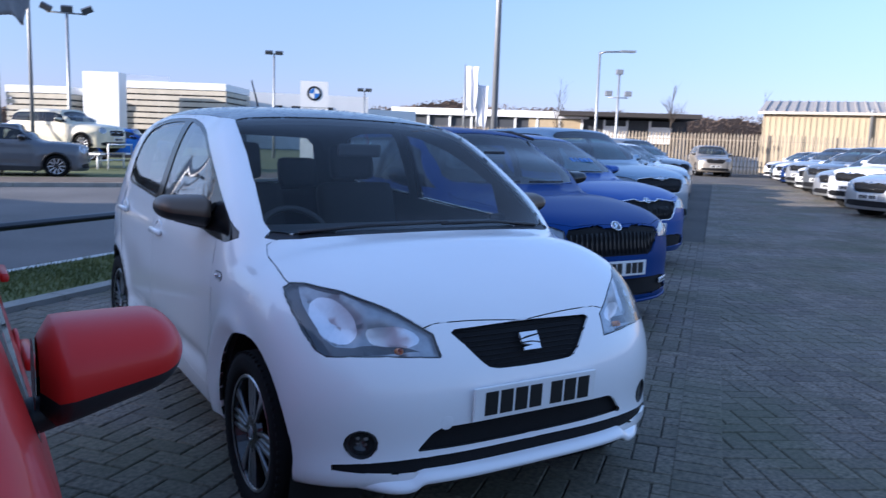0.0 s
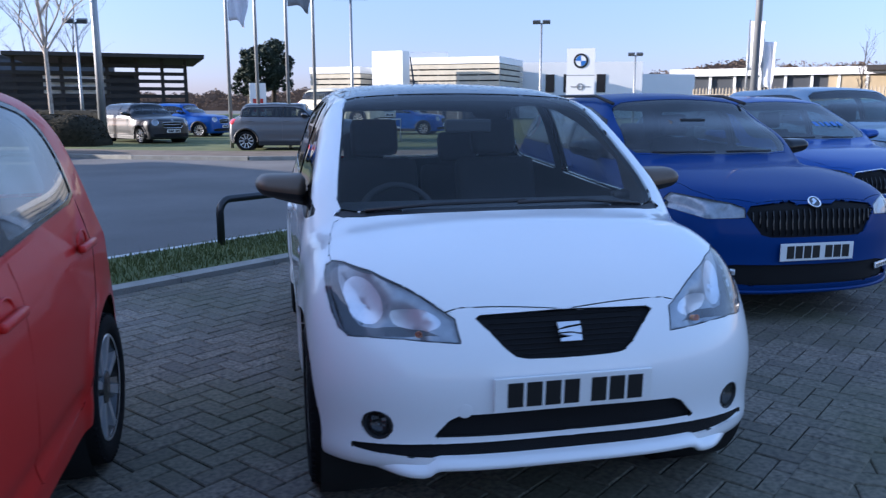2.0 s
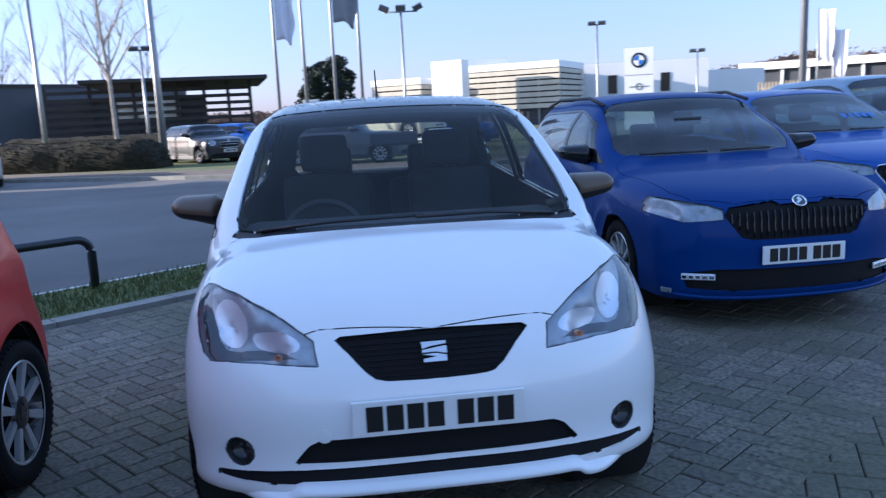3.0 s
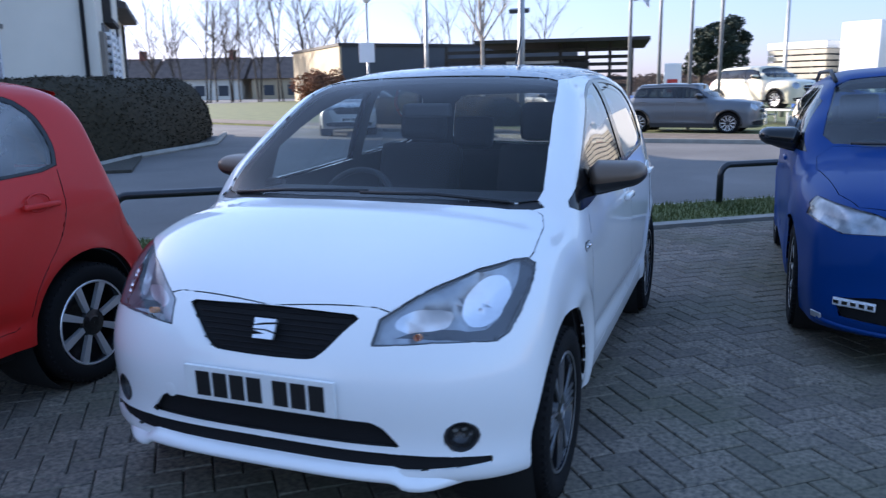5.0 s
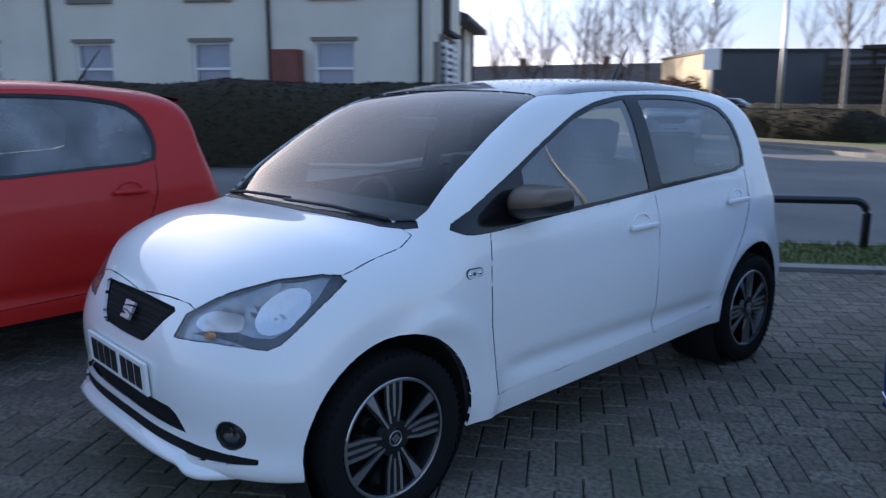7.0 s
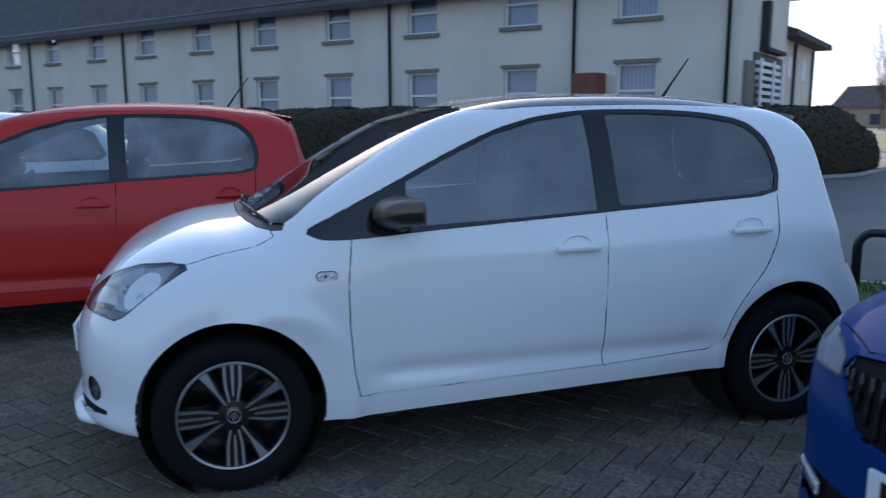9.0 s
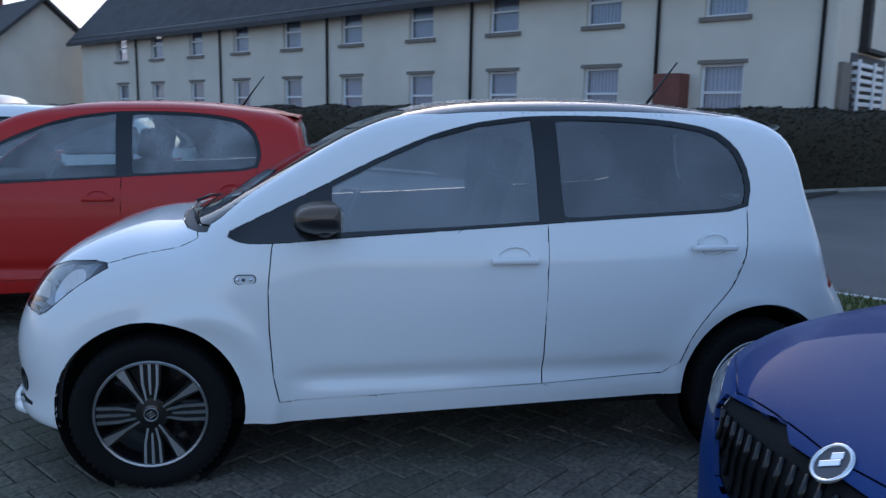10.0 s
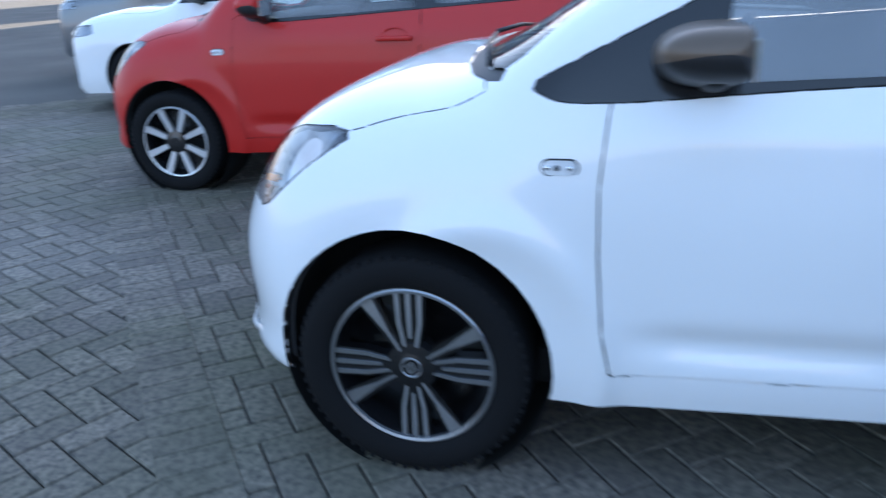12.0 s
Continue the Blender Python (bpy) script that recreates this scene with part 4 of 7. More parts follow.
def city_car(name, label, at, colour, roof, cap, style, detail, s, trim="gloss_black"):
    mats = dict(M, paint=M[colour], roof=M[roof], trim=M[trim], tail=M["tail_red"])
    if cap != "brown":
        mats.update(side_glass=M["dewy_glass"], dark_glass=M["dewy_glass"])
    car = thing(name, label, "car", "cars parked in the row", at=at)
    body_parts(car, s["kind"], s, detail, mats)
    arches(car, s)
    cabin(car, s, mats)
    for x in (.715, -.715):
        for y, nm in ((0, "front_wheel"), (2.42, "rear_wheel")):
            wheel(car, x, y, .290, .205, .185, style, nm)
    for side in (1, -1):
        headlamp(car, s, [((.650, .742, .062), "reflector_bowl", "lamp_grey"), ((.525, .685, .050), "reflector_bowl", "lamp_grey"), ((.470, .668, .010), "indicator_bulb", "amber")], side)
        door_mirror(car, .770 if cap == "brown" else .785, .63, 1.012, mats, cap, side, (.98, 1.08, .74) if cap == "brown" else (.83, .95, .80))
        door_handle(car, .795, 1.36, .848, mats, side)
        door_handle(car, .795, 2.18, .890, mats, side)
        oval = lambda a_, r_, d0, d1: ([(d, y0_ + r_ * math.cos(w_), r_ * math.sin(w_)) for d in (d0, d1) for y0_, w_ in [(a_, -math.pi / 2 + math.pi * k_ / 10) for k_ in range(11)] + [(-a_, math.pi / 2 + math.pi * k_ / 10) for k_ in range(11)]],
                                           [tuple(range(21, -1, -1)), tuple(range(22, 44))] + [(k_, (k_ + 1) % 22, (k_ + 1) % 22 + 22, k_ + 22) for k_ in range(22)])
        rep = put_mesh("side_repeater", mesh_of("side_repeater", *oval(.021, .0155, -.004, .0045), M["repeater"]), car, m=Matrix.Translation((flank("city", .35, .792) * side, .35, .792)) @ Matrix.Diagonal((side, 1, 1, 1)))
        put_mesh("repeater_seal", mesh_of("repeater_seal", *oval(.0215, .0185, -.004, .0022), M["plastic"]), rep)
        v, f = lathe_data([(0, .0095), (.0060, .0085), (.0075, .003), (.0075, .001)], 16)
        for y, mt in ((-.006, "lamp_dark"), (.021, "chrome"), (-.026, "chrome")):
            put_mesh("repeater_lens", mesh_of("repeater_lens", v, f, M[mt], True), rep, m=Matrix.Translation((.0012, y, 0)) @ Matrix.Diagonal((1, .7, .7, 1)))
        at_f, n_f = skin("city", .607 * side, .385)
        fog = put_mesh("fog_bowl", mesh_of("fog_bowl", *lathe_data([(-.034, .002), (-.030, .020), (-.018, .036), (-.004, .042)], 24, "z"), M["rim_black"], True), car, "dark bowl with bright facets", m=facing(at_f, n_f, .006))
        for dx, dy, w_, h_ in ((-.014, .010, .017, .013), (.012, .012, .015, .012), (-.012, -.011, .013, .010), (.011, -.009, .012, .014)):
            part("facet", box_bm(-w_ / 2, w_ / 2, -h_ / 2, h_ / 2, -.003, .003, .002), M["chrome"], fog, m=pose(dx * side, dy, -.020, 12, -10, 20))
        v, f = lathe_data([(-.03, .0475), (.0015, .0475), (.0025, .0455), (.0005, .043), (-.012, .0425)], 28, "z")
        put_mesh("fog_surround", mesh_of("fog_surround", v, f, M["plastic"], True), car, m=facing(at_f, n_f, 0))
    number_plate(car, -.592, .490, 3)
    # honeycomb lines in the grille
    if style == "sport":
        for k in range(8):
            z = .602 + k * .0150
            w = float(np.interp(z, [.594, .622, .672, .714], [.155, .208, .254, .290])) - .014
            row = [skin("city", x, z)[0] + Vector((0, .0135, 0)) for x in np.linspace(-w, w, 15)]
            tube("grille_bar", row, .0022, M["deep"], car, 5)
    # badge: a slanted pair of bright strokes
    bd = new("badge")
    bd.empty_display_size, bd.parent, bd.matrix_basis = .05, car, facing(skin("city", 0, .664)[0] + Vector((0, -.004, 0)), skin("city", 0, .664)[1], .0)
    for pts_ in ([(-.039, .031), (.036, .031), (.037, .022), (-.010, .017), (-.036, .010)], [(-.037, .006), (.004, .012), (.038, .016), (.038, -.008), (.004, -.001), (-.037, -.002)],
                 [(-.036, -.007), (.004, -.006), (.037, -.013), (.036, -.031), (-.034, -.031), (-.034, -.021), (.006, -.016)]):
        n_ = len(pts_)
        put_mesh("badge_stroke", mesh_of("badge_stroke", [(x, y, z) for z in (-.004, .006) for x, y in pts_], [tuple(range(n_ - 1, -1, -1)), tuple(range(n_, 2 * n_))] + [(k, (k + 1) % n_, (k + 1) % n_ + n_, k + n_) for k in range(n_)], M["alloy2"]), bd)
    # lip under the bumper: it steps down towards each corner and fades into the wheel arch
    sec, chin_v, chin_f = [(.004, .034), (-.018, .026), (-.034, .010), (-.032, -.004), (-.018, -.012), (.05, -.012)], [], []
    run = np.linspace(-.665, .665, 71)
    bow = np.polynomial.Polynomial.fit(run ** 2, [skin("city", x, .258)[0].y for x in run], 4)
    for x in run:
        out = 1 - float(ease(abs(x), .50, .665))
        z0 = .262 - .024 * float(ease(abs(x), .425, .468)) + .014 * float(ease(abs(x), .50, .66))
        y0 = float(bow(x * x))
        chin_v += [(x, y0 + (a - .002) * (.05 + .95 * out) + .022 * (1 - out), z0 + b * (.55 + .45 * out)) for a, b in sec]
    for k in range(70):
        chin_f += [(k * 6 + j, k * 6 + j + 1, k * 6 + j + 7, k * 6 + j + 6) for j in range(5)]
    put_mesh("chin_spoiler", mesh_of("chin_spoiler", chin_v, chin_f, mats["paint"], True), car)
    at, n = skin("city", -.345, .440)
    v, f = lathe_data([(-.002, .024), (.0012, .0235), (.0016, .022), (.0016, .0005)], 24, "z")
    put_mesh("towing_cap", mesh_of("towing_cap", v, f, mats["paint"], True), car, m=facing(at, n, .0005))
    v, f = lathe_data([(-.002, .0262), (.0006, .0262), (.0006, .0236), (-.002, .0236)], 24, "z")
    put_mesh("cap_seam", mesh_of("cap_seam", v, f, M["seam"], True), car, m=facing(at, n, .0005))
    sv = []
    for x in np.linspace(-.50, .50, 15):
        sv += [(x, 2.46 - .05 * abs(x) ** 2, 1.421 - .06 * abs(x) ** 2), (x, 2.628 - .08 * abs(x) ** 2, 1.394 - .07 * abs(x) ** 2), (x, 2.636 - .08 * abs(x) ** 2, 1.382 - .07 * abs(x) ** 2), (x, 2.58, 1.366 - .07 * abs(x) ** 2)]
    put_mesh("roof_spoiler", mesh_of("roof_spoiler", sv, [(k * 4 + j, k * 4 + j + 1, k * 4 + j + 5, k * 4 + j + 4) for k in range(14) for j in range(3)], mats["paint"], True), car)
    if cap == "brown":
        water_drops(car, "city", ("roof_panel", "shell"), 1100, lambda c: c[2] > 1.40, 5, .0055)
    for side in (1, -1):
        line = [(2.06, .42), (2.10, .52), (2.18, .63), (2.27, .73), (2.325, .85), (2.34, .94), (2.345, 1.03)]
        fy, fz = spline(range(7), [p[0] for p in line]), spline(range(7), [p[1] for p in line])
        tube("door_seam", [(side * (flank("city", float(fy(t)), float(fz(t))) + .0002), float(fy(t)), float(fz(t))) for t in np.linspace(0, 6, 30)], .0013, M["seam"], car, 5)
    wiper(car, [(-.56, .155, .972), (-.30, .105, .996), (.05, .088, 1.004)], .007)
    wiper(car, [(.02, .082, .998), (.30, .110, .997), (.56, .160, .972)], .007)
    tube("aerial", [(0.0, 2.20, 1.45), (0.0, 2.27, 1.55), (0, 2.36, 1.67)], [.009, .006, .004], M["plastic"], car, 6)
    return car


CITY = city_spec()
CITY["kind"] = "city"
CITY_RED = city_spec(.50)
CITY_RED["kind"] = "city_red"
city_car("white_hatchback", "white five-door hatchback with black roof and brown mirrors on block paving", Matrix.Identity(4), "white", "black_paint", "brown", "sport", (210, 28, 52), CITY)
city_car("red_hatchback", "red five-door hatchback with red mirrors parked beside a white one", pose(-2.345, -2.10, 0), "red", "red", "red", "eight", (210, 28, 52), CITY_RED)


# ---- setting ----
UA = 38.6
U, NV = Vector((math.cos(radians(UA)), math.sin(radians(UA)), 0)), Vector((-math.sin(radians(UA)), math.cos(radians(UA)), 0))


def lot(u, n, z=0.0):
    """A place given along the kerb (u) and towards the road (n)."""
    return U * u + NV * n + Vector((0, 0, z))


def lot_m(u, n, z=0.0, turn=0.0):
    return Matrix.Translation(lot(u, n, z)) @ Matrix.Rotation(radians(UA + turn), 4, 'Z')


g = tagged(put_mesh("ground", mesh_of("ground", [(-900, -900, -.06), (900, -900, -.06), (900, 900, -.06), (-900, 900, -.06)], [(0, 1, 2, 3)], M["asphalt"]), None), "dark worn asphalt ground", "ground", kind="structure")
tagged(put_mesh("forecourt", mesh_of("forecourt", *box_data(-60, 60, -30, 3.75, -.055, -.012), M["joint"]), None, m=lot_m(0, 0)), "dark block-paved forecourt base", "ground", kind="structure")
tagged(put_mesh("verge", mesh_of("verge", *box_data(-60, 60, 3.93, 4.95, -.055, .03), M["grass"]), None, m=lot_m(0, 0)), "short green grass verge", "grass", kind="structure")
kerb = thing("kerb", "pale concrete edging between paving and grass", "kerb", kind="structure", at=lot_m(0, 0))
edge_me = mesh_of("edging_stone", *box_data(0, .905, 3.76, 3.92, -.05, .035), M["kerb"])
for k in range(-24, 44):
    put_mesh("edging_stone", edge_me, kerb, m=Matrix.Translation((k * .915, 0, 0)))


def barrier(u0, u1):
    b = thing("tube_barrier", "low black tubular metal barrier on the grass verge", "barrier", "barriers along the verge", at=lot_m(u0, 4.76))
    L, h, r = u1 - u0, .47, .12
    path = [(0, 0, -.05), (0, 0, h - r)] + [(r - r * math.cos(a), 0, h - r + r * math.sin(a)) for a in np.linspace(0, math.pi / 2, 7)[1:]]
    path += [(L - r + r * math.sin(a), 0, h - r + r * math.cos(a)) for a in np.linspace(0, math.pi / 2, 7)] + [(L, 0, -.05)]
    tube("rail", path, .038, M["barrier"], b, 12)


for k in range(-6, 7):
    barrier(1.99 + 3.2 * k, 3.88 + 3.2 * k)


def farther(m, k, turn, c):
    """Carry a pose outwards from c by a factor and swing it round there."""
    c = Vector(c)
    return Matrix.Translation(c) @ Matrix.Rotation(radians(turn), 4, 'Z') @ Matrix.Scale(k, 4) @ Matrix.Translation(-c) @ m


# -- terrace of flats behind the hedge --
HN, HU = 15.9, -1.85
house = thing("terrace_house", "long cream rendered two-storey terrace with white windows and a dark roof", "house", at=farther(lot_m(HU, HN), 1.12, .5, (2.9, -.9, 1.37)))
HL, HD, EAVE, RIDGE = 34.5, 4.9, 5.12, 7.75
openings = []
for k in range(10):
    u = -2.85 - k * 3.12
    for z0, z1 in ((1.48, 2.72), (3.76, 4.94)):
        openings.append((u, u + 1.0, z0, z1))


def wall_with_holes(length, height, holes, t=0.28):
    """A wall from -length to 0 with real openings, at y 0 to t."""
    us = sorted({-length, 0.0, *[h[0] for h in holes], *[h[1] for h in holes]})
    zs = sorted({0.0, height, *[h[2] for h in holes], *[h[3] for h in holes]})
    nu, nz = len(us) - 1, len(zs) - 1
    solid = [[not any(h[0] - 1e-6 <= us[i] and us[i + 1] <= h[1] + 1e-6 and h[2] - 1e-6 <= zs[j] and zs[j + 1] <= h[3] + 1e-6 for h in holes) for j in range(nz)] for i in range(nu)]
    verts = [(u, y, z) for y in (0, t) for u in us for z in zs]
    at = lambda i, j, k: k * (nu + 1) * (nz + 1) + i * (nz + 1) + j
    full = lambda i, j: 0 <= i < nu and 0 <= j < nz and solid[i][j]
    faces = []
    for i in range(nu):
        for j in range(nz):
            if not solid[i][j]:
                continue
            faces += [(at(i, j, 0), at(i + 1, j, 0), at(i + 1, j + 1, 0), at(i, j + 1, 0)), (at(i, j + 1, 1), at(i + 1, j + 1, 1), at(i + 1, j, 1), at(i, j, 1))]
            for di, dj, (p, q) in ((-1, 0, ((0, 1), (0, 0))), (1, 0, ((1, 0), (1, 1))), (0, -1, ((0, 0), (1, 0))), (0, 1, ((1, 1), (0, 1)))):
                if not full(i + di, j + dj):
                    faces.append((at(i + q[0], j + q[1], 0), at(i + p[0], j + p[1], 0), at(i + p[0], j + p[1], 1), at(i + q[0], j + q[1], 1)))
    return verts, faces


put_mesh("front_wall", mesh_of("front_wall", *wall_with_holes(HL, EAVE, openings), M["render"]), house)
put_mesh("end_wall", mesh_of("end_wall", [(0, .28, 0), (0, HD, 0), (0, HD, EAVE), (0, HD / 2, RIDGE - .1), (0, .28, EAVE), (-.28, .28, 0), (-.28, HD, 0), (-.28, HD, EAVE), (-.28, HD / 2, RIDGE - .1), (-.28, .28, EAVE)],
         [(0, 1, 2, 3, 4), (9, 8, 7, 6, 5), (0, 4, 9, 5), (1, 6, 7, 2), (2, 7, 8, 3), (3, 8, 9, 4)], M["render"]), house)
put_mesh("back_wall", mesh_of("back_wall", *box_data(-HL, -.28, HD - .28, HD, 0, EAVE), M["render"]), house)
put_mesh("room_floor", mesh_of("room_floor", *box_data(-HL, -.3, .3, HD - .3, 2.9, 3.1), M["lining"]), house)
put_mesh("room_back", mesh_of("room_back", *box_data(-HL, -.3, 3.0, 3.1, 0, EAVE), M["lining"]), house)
ov = .50
slope = (RIDGE - EAVE) / (HD / 2)
roofv = []
for x in (-HL - ov, ov):
    for y, z in ((-ov, EAVE - ov * slope), (HD / 2, RIDGE), (HD + ov, EAVE - ov * slope)):
        roofv += [(x, y, z), (x, y, z + .16)]
put_mesh("roof", mesh_of("roof", roofv, [(0, 6, 8, 2), (1, 3, 9, 7), (2, 8, 10, 4), (3, 5, 11, 9), (0, 1, 7, 6), (4, 10, 11, 5), (0, 2, 3, 1), (2, 4, 5, 3), (6, 7, 9, 8), (8, 9, 11, 10)], M["roof"]), house)
tube("gutter", [(-HL, -.28, EAVE - .18), (ov, -.28, EAVE - .18)], .06, M["pipe"], house, 8)
for k in range(6):
    u = (-.25, -3.95, -9.7, -16.0, -22.4, -29.0)[k]
    tube("drainpipe", [(u, -.06, 0), (u, -.06, EAVE - .45), (u, -.24, EAVE - .2)], .045, M["pipe"], house, 8)


def sash(parent, u0, u1, z0, z1):
    w = new("window")
    w.parent, w.empty_display_size = parent, .2
    w.matrix_basis = Matrix.Translation((u0, .10, z0))
    W, H, t = u1 - u0, z1 - z0, .06
    fr = join(box_data(0, W, 0, .07, 0, t), box_data(0, W, 0, .07, H - t, H), box_data(0, t, 0, .07, t, H - t), box_data(W - t, W, 0, .07, t, H - t), box_data(t, W - t, .005, .065, H * .46, H * .46 + t))
    put_mesh("window_frame", mesh_of("window_frame", *fr, M["frame_white"]), w)
    for a, b in ((t, H * .46), (H * .46 + t, H - t)):
        put_mesh("pane", mesh_of("pane", *box_data(t, W - t, .03, .036, a, b), M["pane"]), w)
    put_mesh("blind", mesh_of("curtain", *join(*[box_data(t + i * .05, t + i * .05 + .044, .14 + .02 * (i % 2), .15 + .02 * (i % 2), t, H - t) for i in range(int((W - 2 * t) / .05))]), M["frame_white"]), w)
    put_mesh("sill", mesh_of("sill", *box_data(-.1, W + .1, -.18, -.0, -.10, -.0), M["sill"]), w)
    put_mesh("lintel", mesh_of("lintel", *box_data(-.08, W + .08, -.125, -.1, H, H + .09), M["sill"]), w)


for o in openings:
    sash(house, *o)

put_mesh("porch_panel", mesh_of("porch_panel", *box_data(-3.75, -3.10, -.55, -.02, 0, 2.5), M["brick_red"]), house, "red-brown timber porch panel")
# outside stair and bay on the end wall
put_mesh("bay", mesh_of("bay", *box_data(.002, .20, 2.05, 3.75, 3.10, 4.15), M["render"]), house, "pale boxed landing over the outside stair")
# narrow dark strip along one edge of the landing
put_mesh("bay_shutter", mesh_of("bay_shutter", *box_data(.002, .18, 1.80, 2.04, 3.05, 4.15), M["dark_timber"]), house)
put_mesh("bay_soffit", mesh_of("bay_soffit", *box_data(.002, .22, 1.76, 3.80, 3.00, 3.09), M["dark_timber"]), house)
put_mesh("stair_porch", mesh_of("stair_porch", *box_data(.002, .10, .35, 1.05, 0, 2.70), M["sill"]), house, "dark doorway beside the stair")
for k in range(11):
    z = 2.66 - .17 * k
    put_mesh("stair_slat", mesh_of("stair_slat", *box_data(.06, .16, 1.15 + .05 * k, 3.45 + .09 * k, z, z + .085), M["frame_white"]), house)
# dark sheet laid on the render, its colour standing in for the stair's shade
put_mesh("stair_shade", mesh_of("stair_shade", *box_data(.004, .03, 1.2, 4.3, 0, 2.95), M["dark_wall"]), house, "dark sheet standing in for shade under the stair")
for y in (1.22, 2.55, 3.60):
    put_mesh("stair_post", mesh_of("stair_post", *box_data(.165, .20, y, y + .16, 0, 2.80), M["frame_white"]), house)
wing = thing("rear_block", "further cream rendered block with dark roof behind the terrace", "house", at=farther(lot_m(HU - .04, HN + 4.92), 1.12, .5, (2.9, -.9, 1.37)))
put_mesh("wall", mesh_of("wall", *box_data(-9, 0, 0, 4.1, 0, 3.62), M["render"]), wing)
put_mesh("roof", mesh_of("roof", [(-9.4, -.9, 3.55), (.45, -.9, 3.55), (.45, 4.75, 3.55), (-9.4, 4.75, 3.55), (-4.5, -.9, 5.4), (-4.5, 4.75, 5.4), (-9.4, -.9, 3.70), (.45, -.9, 3.70), (.45, 4.75, 3.70), (-9.4, 4.75, 3.70)],
         [(6, 7, 4), (7, 8, 5, 4), (8, 9, 5), (9, 6, 4, 5), (3, 2, 1, 0), (0, 1, 7, 6), (1, 2, 8, 7), (2, 3, 9, 8), (3, 0, 6, 9)], M["roof"]), wing)
tube("drainpipe", [(.05, 1.1, 0), (.05, 1.1, 3.5)], .045, M["pipe"], wing, 8)
tube("drainpipe", [(.05, 3.95, 0), (.05, 3.95, 3.5)], .045, M["pipe"], wing, 8)
for y in (.35, 2.4):
    put_mesh("window", mesh_of("window", *box_data(-.02, .03, y, y + .5, 2.55, 3.1), M["frame_white"]), wing)
gable = thing("gabled_house", "dark-roofed gabled house beyond the terrace", "house", at=farther(lot_m(-39.5, 11.0), 1.12, .5, (2.9, -.9, 1.37)))
put_mesh("wall", mesh_of("wall", [(-12, 0, 0), (0, 0, 0), (0, 9, 0), (-12, 9, 0), (-12, 0, 3.0), (0, 0, 3.0), (0, 9, 3.0), (-12, 9, 3.0), (-12, 4.5, 6.9), (0, 4.5, 6.9)], [(0, 1, 5, 4), (1, 2, 6, 9, 5), (2, 3, 7, 6), (3, 0, 4, 8, 7)], M["render"]), gable)
put_mesh("roof", mesh_of("roof", [(-12.4, -.4, 2.75), (.4, -.4, 2.75), (.4, 4.5, 7.0), (-12.4, 4.5, 7.0), (.4, 9.4, 2.75), (-12.4, 9.4, 2.75), (-12.4, -.4, 2.95), (.4, -.4, 2.95), (.4, 4.5, 7.2), (-12.4, 4.5, 7.2), (.4, 9.4, 2.95), (-12.4, 9.4, 2.95)],
         [(0, 1, 2, 3), (3, 2, 4, 5), (6, 9, 8, 7), (9, 11, 10, 8), (0, 6, 7, 1), (5, 4, 10, 11), (1, 7, 8, 2), (2, 8, 10, 4), (0, 3, 9, 6), (3, 5, 11, 9)], M["roof"]), gable)
put_mesh("chimney", mesh_of("chimney", *box_data(-7, -6.2, 4.1, 4.9, 6.5, 8.2), M["brick_red"]), gable)


